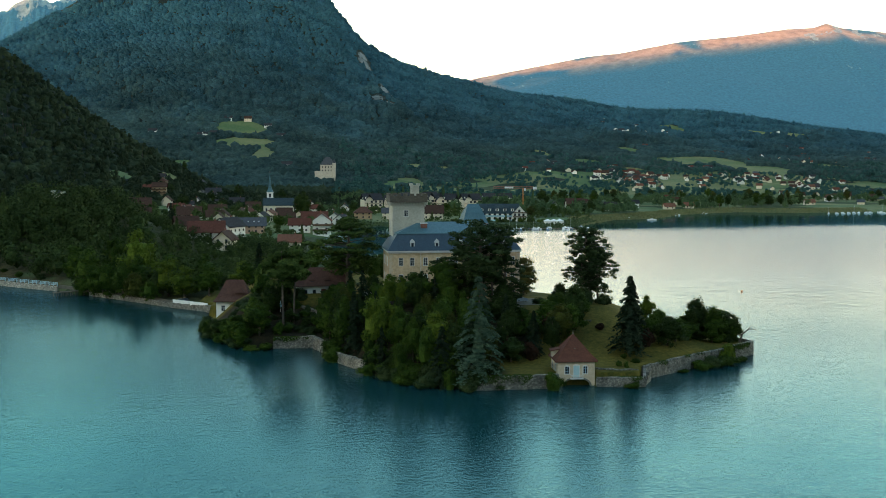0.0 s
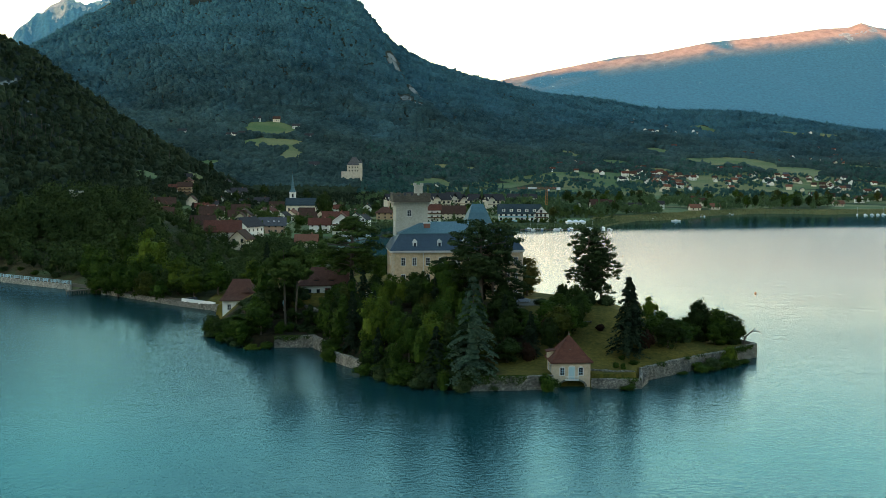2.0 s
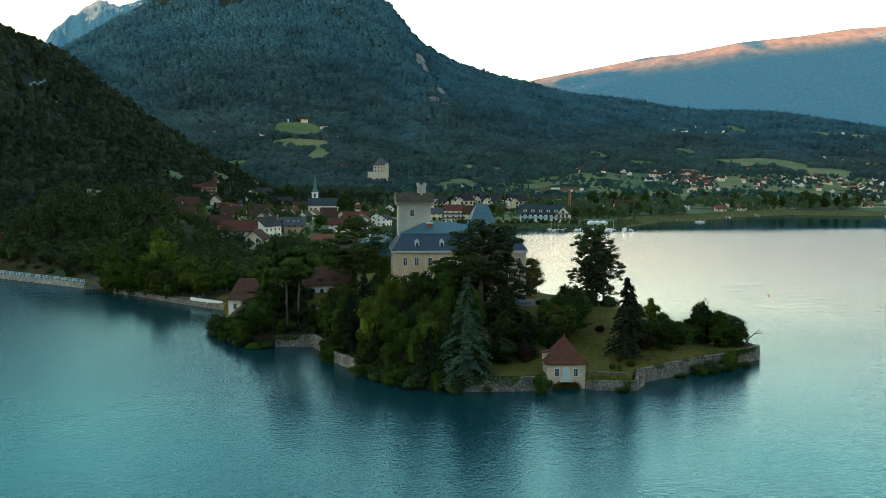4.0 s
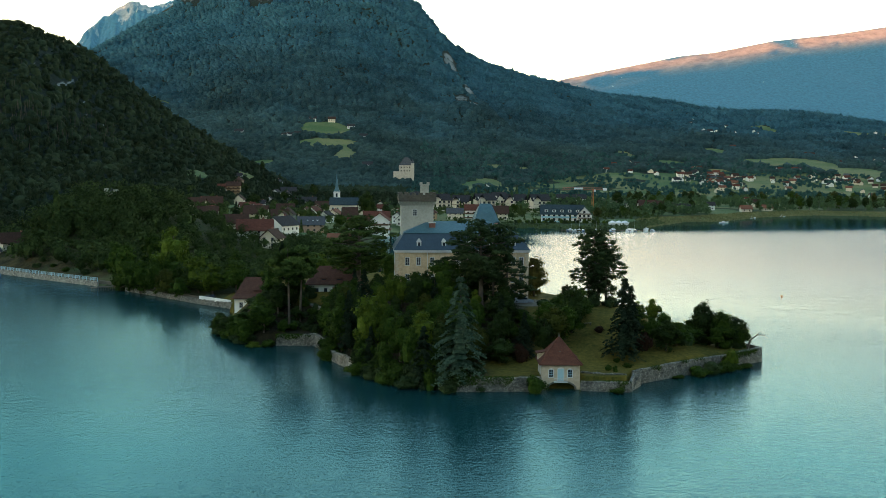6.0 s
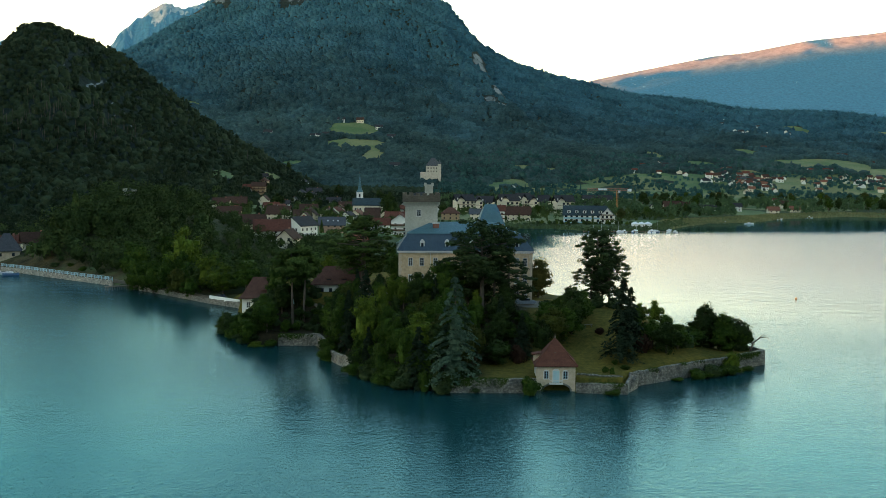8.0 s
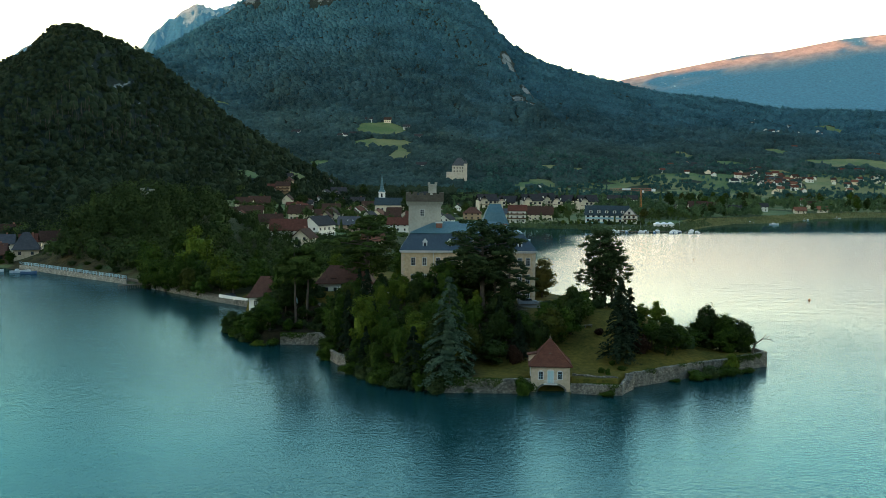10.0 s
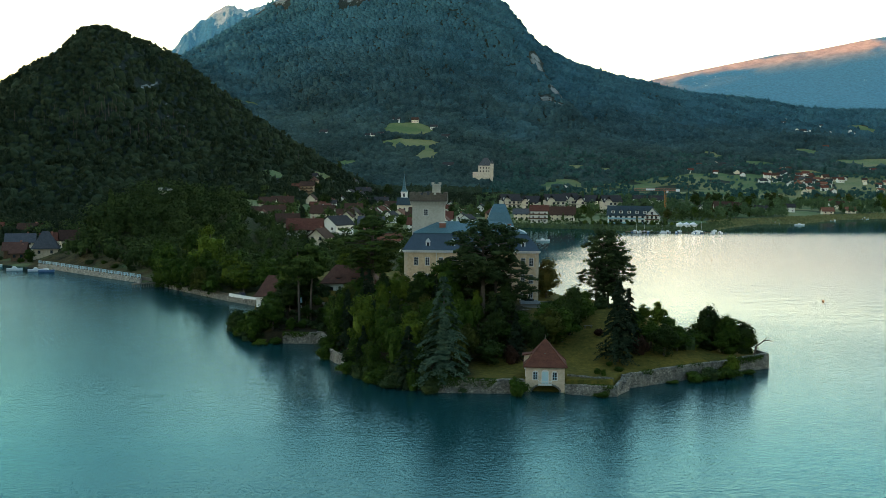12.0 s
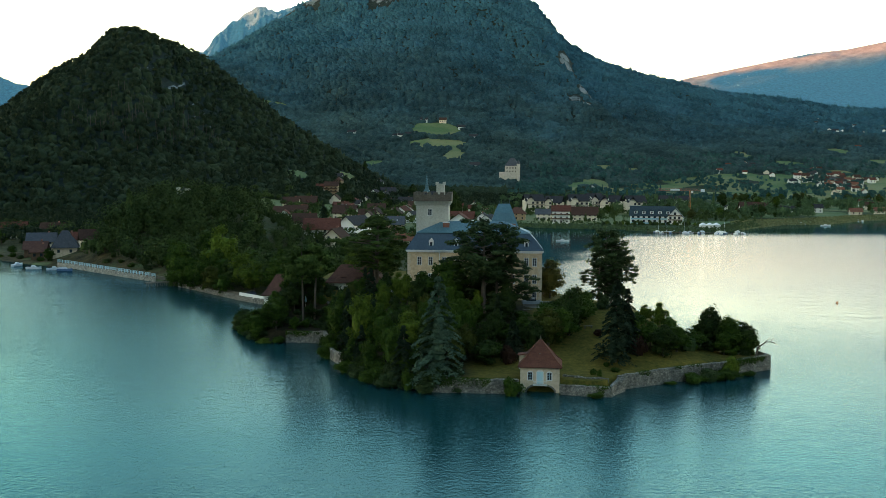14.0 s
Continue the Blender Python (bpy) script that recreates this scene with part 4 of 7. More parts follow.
def wood_cover(X, Y):
    """How thick the wood stands, 0 to 1."""
    d = inland(X, Y)
    g = np.maximum(meadow(X, Y), village(X, Y) * 0.8)
    return (1 - g) * smooth(2, 12, d)
LEAF["wood"] = mat("leaf_wood", (0.012, 0.029, 0.009), (0.072, 0.102, 0.030), 0.07, 0.6, 0.85, 0.5, 0.7, random_tint=0.4, spec=0.06, world_space=True)
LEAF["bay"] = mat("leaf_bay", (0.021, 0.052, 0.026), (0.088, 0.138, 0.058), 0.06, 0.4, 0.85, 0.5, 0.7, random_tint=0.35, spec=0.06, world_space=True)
# far copy of the bay foliage, with distance haze mixed in as blue
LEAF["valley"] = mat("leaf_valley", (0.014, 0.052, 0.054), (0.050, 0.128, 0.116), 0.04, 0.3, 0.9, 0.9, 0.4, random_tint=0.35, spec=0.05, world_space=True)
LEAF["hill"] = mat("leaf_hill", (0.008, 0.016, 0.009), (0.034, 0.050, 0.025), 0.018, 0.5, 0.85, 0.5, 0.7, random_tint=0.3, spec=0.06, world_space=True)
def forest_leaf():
    """Foliage of the mountain forest, in stands of different tone, with the blue haze of distance painted into its
    colour.
    """
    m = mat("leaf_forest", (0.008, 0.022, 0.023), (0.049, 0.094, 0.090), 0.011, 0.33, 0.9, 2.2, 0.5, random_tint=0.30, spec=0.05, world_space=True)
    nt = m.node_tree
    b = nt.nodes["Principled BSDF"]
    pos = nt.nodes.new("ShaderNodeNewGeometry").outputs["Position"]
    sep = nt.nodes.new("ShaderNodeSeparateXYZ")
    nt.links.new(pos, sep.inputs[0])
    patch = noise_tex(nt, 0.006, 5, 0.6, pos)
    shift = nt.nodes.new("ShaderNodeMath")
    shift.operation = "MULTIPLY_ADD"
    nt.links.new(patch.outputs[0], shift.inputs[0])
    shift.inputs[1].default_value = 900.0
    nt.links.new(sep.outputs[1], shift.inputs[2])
    haze_blend = nt.nodes.new("ShaderNodeMapRange")
    haze_blend.interpolation_type = "SMOOTHSTEP"
    haze_blend.inputs[1].default_value, haze_blend.inputs[2].default_value = 1800.0, 2900.0
    nt.links.new(shift.outputs[0], haze_blend.inputs[0])
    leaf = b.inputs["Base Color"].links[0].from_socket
    # no other kind of tree: distance haze multiplied into the leaf colour
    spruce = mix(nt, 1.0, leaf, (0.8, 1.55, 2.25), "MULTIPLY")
    nt.links.new(mix(nt, haze_blend.outputs[0], leaf, spruce), b.inputs["Base Color"])
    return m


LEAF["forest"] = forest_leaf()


def scatter(rng, n, d0, d1, side=0.56):
    """Places spread evenly over a fan of land d0 to d1 m off."""
    d = np.sqrt(rng.uniform(d0 * d0, d1 * d1, n))
    return d * rng.uniform(-side, side, n) - 20, d - 171


rng = np.random.default_rng(5)
# knoll over the shore road
X, Y = np.append(rng.uniform(-300, -60, 2200), rng.normal(-155, 13, 110)), np.append(rng.uniform(105, 310, 2200), rng.normal(214, 11, 110))
d = inland(X, Y)
keep = (d > 5) & ((wood_cover(X, Y) > rng.uniform(0, 1, len(X))) | (Y < 312)) & (Y > 95) & ~((Y < 128) & (X > -80)) & ~((X < -176) & (Y < 320) & (d < 46)) & ~((X < -180) & (Y > 255) & (rng.uniform(0, 1, len(X)) < 0.5)) & ~((X < -128) & (d < 9))
X, Y = X[keep], Y[keep]
woods("knoll_wood", rng, X, Y, height(X, Y), kept_low(X, Y, 5 + 8 * rng.uniform(0, 1, len(X)) ** 1.6), 6, 250, LEAF["wood"], "dense mixed wood on the knoll over the shore road", 0.0)
# neck of land behind the castle and the gardens of the village
X, Y = rng.uniform(-240, 40, 1500), rng.uniform(128, 640, 1500)
d = inland(X, Y)
keep = (d > 6) & ~((X < -176) & (Y < 320) & (d < 46)) & (rng.uniform(0, 1, len(X)) < np.where(Y < 330, 0.8, 0.46)) & ~((X > -45) & (Y > 480) & (rng.uniform(0, 1, len(X)) < 0.7))
X, Y = X[keep], Y[keep]
woods("garden_trees", rng, X, Y, height(X, Y), kept_low(X, Y, rng.uniform(4.5, 11.5, len(X))), 5, 110, LEAF["wood"], "garden and street trees between the village houses", 0.03)
# hill beside the village: a closed canopy, with leafy crowns standing out of it
X, Y = rows_of_trees(rng, -760, 100, 440, 1120, 7.0)
keep = (wood_cover(X, Y) > 0.5) & (inland(X, Y) > 20) & ~((X > -190) & (Y < 640)) & (rockiness(X, Y, height(X, Y)) < 0.2)
X, Y = X[keep], Y[keep]
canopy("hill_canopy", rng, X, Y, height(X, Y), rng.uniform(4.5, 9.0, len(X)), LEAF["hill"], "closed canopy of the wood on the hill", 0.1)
X, Y = scatter(rng, 13000, 380, 1080)
keep = (wood_cover(X, Y) > 0.5) & (inland(X, Y) > 20) & ~((X > -190) & (Y < 640)) & (X < 60) & (rockiness(X, Y, height(X, Y)) < 0.2)
X, Y = X[keep], Y[keep]
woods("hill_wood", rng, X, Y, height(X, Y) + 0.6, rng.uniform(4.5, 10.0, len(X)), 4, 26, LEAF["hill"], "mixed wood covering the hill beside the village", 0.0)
# valley floor on the far shore
X, Y = scatter(rng, 10500, 640, 1700)
cov = wood_cover(X, Y)
clumpy = wave(X, Y, 70, 95, 3)
keep = (X > -60) & (inland(X, Y) > 12) & ~((X > -50) & (X < 118) & (Y < 612)) & (meadow(X, Y) < 0.3) & (clumpy > np.where(cov > 0.6, 0.42, np.where(Y < 900, 0.46, 0.44)))
X, Y = X[keep], Y[keep]
near = Y < 900
Xn, Yn = X[near], Y[near]
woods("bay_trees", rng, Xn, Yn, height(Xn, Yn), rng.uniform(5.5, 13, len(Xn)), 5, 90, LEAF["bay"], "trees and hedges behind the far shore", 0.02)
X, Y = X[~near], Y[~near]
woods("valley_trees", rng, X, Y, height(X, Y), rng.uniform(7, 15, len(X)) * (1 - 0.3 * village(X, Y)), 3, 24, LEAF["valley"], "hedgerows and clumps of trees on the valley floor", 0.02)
# the forest of the great mountain: green low down, its colour painted bluer with distance for haze
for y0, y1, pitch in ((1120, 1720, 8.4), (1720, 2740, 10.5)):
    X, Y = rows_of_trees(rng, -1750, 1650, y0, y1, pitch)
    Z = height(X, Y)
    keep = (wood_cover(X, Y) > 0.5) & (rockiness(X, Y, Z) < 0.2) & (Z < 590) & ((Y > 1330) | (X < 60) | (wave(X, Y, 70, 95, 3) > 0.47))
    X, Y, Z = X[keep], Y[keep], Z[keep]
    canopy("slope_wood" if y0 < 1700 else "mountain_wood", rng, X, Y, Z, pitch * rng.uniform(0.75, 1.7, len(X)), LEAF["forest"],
           "broadleaved forest on the lower mountain slopes" if y0 < 1700 else "forest on the upper mountain slopes, tinted blue for haze", 0.1)

# shrubs and small trees between the lakeside blocks
X, Y = rng.uniform(-48, 135, 560), rng.uniform(494, 690, 560)
keep = (inland(X, Y) > 7) & ~((np.abs(X - 60) < 18) & (np.abs(Y - 518) < 9)) & (wave(X, Y, 40, 99, 2) > 0.42)
X, Y = X[keep], Y[keep]
woods("lakeside_shrubs", rng, X, Y, height(X, Y), np.where(Y > 560, rng.uniform(3.0, 7.5, len(X)), rng.uniform(2, 5.0, len(X))), 4, 60, LEAF["wood"], "shrubs and small trees between the lakeside blocks", 0.08)


# bare pale trunks of the thinned-out wood on the steep face of the hill
def bare_trunks():
    r = np.random.default_rng(17)
    bm = bmesh.new()
    for _ in range(190):
        x = r.normal(-352, 32)
        y = 690 + 0.9 * (x + 345) + r.normal(0, 32)
        z = float(height(x, y))
        tall = r.uniform(4, 10)
        limb(bm, (x, y, z - 1), (x + r.normal(0, 0.4), y - 1.0, z + tall), 0.28, 0.12, 4)
    me = bpy.data.meshes.new("bare_trunks")
    bm.to_mesh(me)
    bm.free()
    me.materials.append(mat("bare_wood", (0.035, 0.033, 0.028), (0.10, 0.09, 0.075), 0.3, 3.0, 0.95, world_space=True, spec=0.1))
    return tagged(new("bare_trunks", me), "pale bare tree trunks on the steep hillside", "tree trunks", kind="stuff")


bare_trunks()


# ---- building helpers ----
def box(bm, x0, x1, y0, y1, z0, z1):
    v = [bm.verts.new((x, y, z)) for z in (z0, z1) for y in (y0, y1) for x in (x0, x1)]
    for f in ((0, 2, 3, 1), (4, 5, 7, 6), (0, 1, 5, 4), (3, 2, 6, 7), (2, 0, 4, 6), (1, 3, 7, 5)):
        bm.faces.new([v[i] for i in f])


def boxes(*sizes):
    bm = bmesh.new()
    for s in sizes:
        box(bm, *s)
    return bm


def box_mesh(name, material, *sizes):
    bm = boxes(*sizes)
    me = bpy.data.meshes.new(name)
    bm.to_mesh(me)
    bm.free()
    me.materials.append(material)
    return me


def loft(bm, rings):
    """Closed skin through rings of places, capped at both ends."""
    rs = [[bm.verts.new(p) for p in r] for r in rings]
    n = len(rs[0])
    for a, b in zip(rs, rs[1:]):
        for i in range(n):
            bm.faces.new((a[i], a[(i + 1) % n], b[(i + 1) % n], b[i]))
    bm.faces.new(rs[0][::-1])
    bm.faces.new(rs[-1])
    return bm


def rect(x0, x1, y0, y1, z):
    return [(x0, y0, z), (x1, y0, z), (x1, y1, z), (x0, y1, z)]


def slab(pts, thick):
    """A flat piece of any outline given by its places, thickened downwards."""
    bm = bmesh.new()
    loft(bm, [[(x, y, z - thick) for x, y, z in pts], pts])
    bmesh.ops.recalc_face_normals(bm, faces=bm.faces[:])
    return bm


def gable(w, d, h, rise):
    """Walls of a house with gable ends on its left and right... ridge along x."""
    bm = bmesh.new()
    a = [(-w / 2, -d / 2, 0), (-w / 2, d / 2, 0), (-w / 2, d / 2, h), (-w / 2, 0, h + rise), (-w / 2, -d / 2, h)]
    loft(bm, [a, [(-x, y, z) for x, y, z in a]])
    bmesh.ops.recalc_face_normals(bm, faces=bm.faces[:])
    return bm


def gable_roof(w, d, h, rise, eave=0.6, thick=0.22):
    s = rise / (d / 2)
    bm = bmesh.new()
    lo, e = h - eave * s, d / 2 + eave
    ring = [(-e, lo), (0, h + rise), (e, lo), (e, lo + thick), (0, h + rise + thick * 1.3), (-e, lo + thick)]
    x = w / 2 + eave
    loft(bm, [[(-x, y, z + 0.02) for y, z in ring], [(x, y, z + 0.02) for y, z in ring]])
    bmesh.ops.recalc_face_normals(bm, faces=bm.faces[:])
    return bm


def hip_roof(w, d, h, rise, eave=0.6, ridge=None, flare=0.0):
    bm = bmesh.new()
    x, y = w / 2 + eave, d / 2 + eave
    r = max(0.05, (w - d) / 2 if ridge is None else ridge / 2)
    rings = [rect(-x, x, -y, y, h - 0.18), rect(-x, x, -y, y, h)]
    if flare:
        rings.append(rect(-x + (x - r) * 0.3, x - (x - r) * 0.3, -y * 0.7, y * 0.7, h + rise * 0.3 - flare))
    rings.append(rect(-r, r, -0.05, 0.05, h + rise))
    loft(bm, rings)
    bmesh.ops.recalc_face_normals(bm, faces=bm.faces[:])
    return bm


WINDOW_MESHES = {}


def window(parent, x, y, z, w, h, face=0, trim="white_trim", bars=True):
    """A window on a wall: surround with a sill, and a dark pane with bars. face: degrees round z; it looks towards -y at 0."""
    key = (w, h, trim, bars)
    if key not in WINDOW_MESHES:
        t = max(0.08, w * 0.14)
        frame_me = box_mesh("frame", M[trim], (-w / 2 - t, -w / 2, -0.06, 0.1, 0, h), (w / 2, w / 2 + t, -0.06, 0.1, 0, h), (-w / 2 - t, w / 2 + t, -0.06, 0.1, h, h + t),
                            (-w / 2 - t - 0.06, w / 2 + t + 0.06, -0.14, 0.1, -t, 0))
        pane_me = box_mesh("pane", M["glass_dark"], (-w / 2, w / 2, -0.02, 0.1, 0, h))
        bar_me = box_mesh("bars", M[trim], (-0.035, 0.035, -0.045, 0.05, 0, h), (-w / 2, w / 2, -0.04, 0.05, h * 0.36, h * 0.36 + 0.05), (-w / 2, w / 2, -0.04, 0.05, h * 0.68, h * 0.68 + 0.05)) if bars else None
        WINDOW_MESHES[key] = (frame_me, pane_me, bar_me)
    frame_me, pane_me, bar_me = WINDOW_MESHES[key]
    win = share("window", frame_me, parent, m=pose(x, y, z, 0, 0, face))
    share("pane", pane_me, win)
    if bar_me:
        share("bars", bar_me, win)
    return win


def small_window(parent, x, y, z, w, h, face=0):
    """A plain far window."""
    key = ("far", w, h)
    if key not in WINDOW_MESHES:
        WINDOW_MESHES[key] = box_mesh("window", M["glass_dark"], (-w / 2, w / 2, -0.05, 0.1, 0, h))
    return share("window", WINDOW_MESHES[key], parent, m=pose(x, y, z, 0, 0, face))


# ---- castle ----
def build_castle():
    yaw = 3.9
    c = thing("castle", pose(-33.1, 54.0, 7.0, 0, 0, yaw), "stone-coloured castle with a blue slate mansard roof", "castle")
    L, D, H = 29.6, 13.0, 12.2
    part("wall", boxes((0, L, 0, D, -2.5, H)), M["plaster_castle"], c)
    cor = boxes((-0.25, L + 0.25, -0.25, D + 0.25, H, H + 0.22), (-0.42, L + 0.42, -0.42, D + 0.42, H + 0.223, H + 0.5))
    n = int(L / 0.55)
    for i in range(n):
        box(cor, 0.1 + i * 0.55, 0.35 + i * 0.55, -0.4, -0.252, H - 0.05, H + 0.2)
    part("cornice", cor, M["white_trim"], c, "pale stone cornice with dentils")
    # corner stones of the facade
    for i in range(16):
        w = 0.75 if i % 2 else 0.5
        z = -0.5 + i * 0.78
        part("quoin", boxes((-0.05, w, -0.05, 0.2, z, z + 0.72)), M["plaster_cream"], c)
        part("quoin", boxes((L - w, L + 0.05, -0.05, 0.2, z, z + 0.72)), M["plaster_cream"], c)
    bm = bmesh.new()
    loft(bm, [rect(-0.45, L + 0.45, -0.45, D + 0.45, H + 0.5), rect(0.9, L - 1.2, 0.75, D - 0.75, H + 2.6), rect(1.9, L - 2.6, 1.5, D - 1.5, H + 4.1)])
    part("mansard", bm, M["slate"], c, "dark slate lower roof slope")
    bm = bmesh.new()
    loft(bm, [rect(1.75, L - 2.45, 1.35, D - 1.35, H + 4.11), rect(1.75, L - 2.45, 1.35, D - 1.35, H + 4.22), rect(7.4, L - 8.2, D / 2 - 0.1, D / 2 + 0.1, H + 6.6)])
    part("upper_roof", bm, M["slate_light"], c, "pale blue-grey upper roof slope")
    for x in (5.2, 10.7, 16.2, 21.2, 26.2):
        d = part("dormer", boxes((x - 0.5, x + 0.5, 0.1, 3.0, H + 0.7, H + 2.35)), M["white_trim"], c, "white dormer with a pointed gable")
        bm = bmesh.new()
        a = [(x - 0.62, 0.02, H + 2.35), (x + 0.62, 0.02, H + 2.35), (x + 0.3, 0.02, H + 2.8), (x, 0.02, H + 3.1), (x - 0.3, 0.02, H + 2.8)]
        loft(bm, [a, [(p, 3.6, r) for p, _, r in a]])
        bmesh.ops.recalc_face_normals(bm, faces=bm.faces[:])
        part("dormer_roof", bm, M["white_trim"], d)
        part("pane", boxes((x - 0.26, x + 0.26, 0.06, 0.2, H + 1.0, H + 2.2)), M["glass_dark"], d)
    for row, (z, h) in enumerate(((9.3, 1.9), (5.4, 2.1), (1.6, 2.1))):
        for x in (2.6, 5.1, 8.1, 11.0, 14.0, 17.0, 20.0, 23.2, 26.2, 28.0):
            if row == 2 and x in (5.1, 14.0, 20.0):
                continue
            window(c, x, 0, z + 0.1, 0.8, h - 0.25)
    for z in (9.3, 5.4):
        for y in (3.5, 7.0, 10.5):
            window(c, L, y, z, 0.8, 1.75, 90)
            window(c, 0, y, z, 0.8, 1.75, -90)
    part("drainpipe", boxes((7.0, 7.12, -0.14, -0.02, -0.5, H)), M["white_trim"], c, "pale rainwater pipe")
    ch = part("chimney", boxes((7.6, 9.0, 3.6, 4.5, H + 3.8, H + 6.3)), M["brick"], c, "red brick chimney")
    part("cap", boxes((7.5, 9.1, 3.5, 4.6, H + 6.3, H + 6.5)), M["white_trim"], ch)
    # keep
    t = part("tower", boxes((0, 6.4, 0, 6.4, -2.5, 22.4)), M["stone_tower"], c, "square pale stone tower with a battlemented top")
    t.matrix_basis = Matrix.LocRotScale((1.4, 5.9, 0), None, (1.14, 1.14, 1.035))
    band = boxes((-0.08, 6.48, -0.08, 6.48, 18.4, 18.6))
    part("string_course", band, M["stone_tower"], t)
    corbel_me = box_mesh("corbel", M["stone_tower"], (0, 0.24, -0.45, 0, 21.95, 22.5), (0.03, 0.2, -0.2, 0, 21.6, 21.945))
    for i in range(12):
        o = -0.35 + i * 0.6
        for x, y, f in ((o, 0, 0), (o + 0.24, 6.4, 180), (0, o + 0.24, 270), (6.4, o, 90)):
            share("corbel", corbel_me, t, m=pose(x, y, 0, 0, 0, f))
    par = bmesh.new()
    for s in ((-0.55, 6.95, -0.55, -0.15), (-0.55, 6.95, 6.55, 6.95), (-0.55, -0.15, -0.145, 6.545), (6.55, 6.95, -0.145, 6.545)):
        box(par, *s, 22.5, 23.9)
    part("parapet", par, M["stone_dark"], t, "weathered dark parapet")
    for i in range(6):
        o = -0.55 + i * 1.32
        spots = [(o, o + 0.85, -0.55, -0.15), (o, o + 0.85, 6.55, 6.95)]
        if 0 < i < 5:
            spots += [(-0.55, -0.15, o, o + 0.85), (6.55, 6.95, o, o + 0.85)]
        for s in spots:
            part("merlon", boxes((*s, 23.905, 24.4)), M["stone_dark"], t)
    bm = bmesh.new()
    loft(bm, [rect(-0.1, 6.5, -0.1, 6.5, 22.6), rect(0.3, 6.1, 0.3, 6.1, 23.6), rect(2.6, 3.8, 3.1, 3.3, 24.6)])
    part("tower_roof", bm, M["roof_dark"], t, "low dark roof behind the parapet")
    tu = part("turret", boxes((3.9, 5.5, 1.2, 2.8, 22.6, 26.0)), M["stone_tower"], t, "small square stair turret")
    tm = boxes((3.75, 5.65, 1.05, 2.95, 26.0, 26.25))
    for a, b in ((3.75, 1.05), (5.15, 1.05), (3.75, 2.45), (5.15, 2.45)):
        box(tm, a, a + 0.5, b, b + 0.5, 26.252, 26.65)
    part("turret_top", tm, M["stone_tower"], tu)
    window(t, 2.7, 0, 19.4, 0.7, 1.3)
    window(t, 4.4, 0, 15.5, 0.55, 1.0, bars=False)
    window(t, 0, 2.6, 17.0, 0.55, 1.1, -90, bars=False)
    # rear pavilion
    p = part("pavilion", boxes((18.4, 24.2, 9.5, 16.5, -2.5, 17.2)), M["plaster_castle"], c)
    bm = bmesh.new()
    loft(bm, [rect(18.0, 24.6, 9.1, 16.9, 17.2), rect(18.0, 24.6, 9.1, 16.9, 17.45), rect(19.1, 23.4, 10.9, 15.1, 20.6), rect(20.0, 22.6, 12.9, 13.1, 22.6)])
    part("pavilion_roof", bm, M["slate_light"], p, "steep slate pavilion roof")
    for x in (20.1, 22.5):
        f = bmesh.new()
        limb(f, (x, 13, 22.5), (x, 13, 23.6), 0.07, 0.02)
        part("finial", f, M["slate"], p)
    for x in (19.0, 22.0):
        part("chimney", boxes((x, x + 1.9, 8.2, 8.95, 15.0, 18.2)), M["brick"], c, "red brick chimney")
    window(c, 14.8, 0, 9.3, 0.95, 1.9)
    return c


# ---- boathouse ----
def arch_top(cx, w, z, rise, n=10):
    return [(cx + w / 2 * math.cos(math.pi * i / n), z + rise * math.sin(math.pi * i / n)) for i in range(n + 1)]


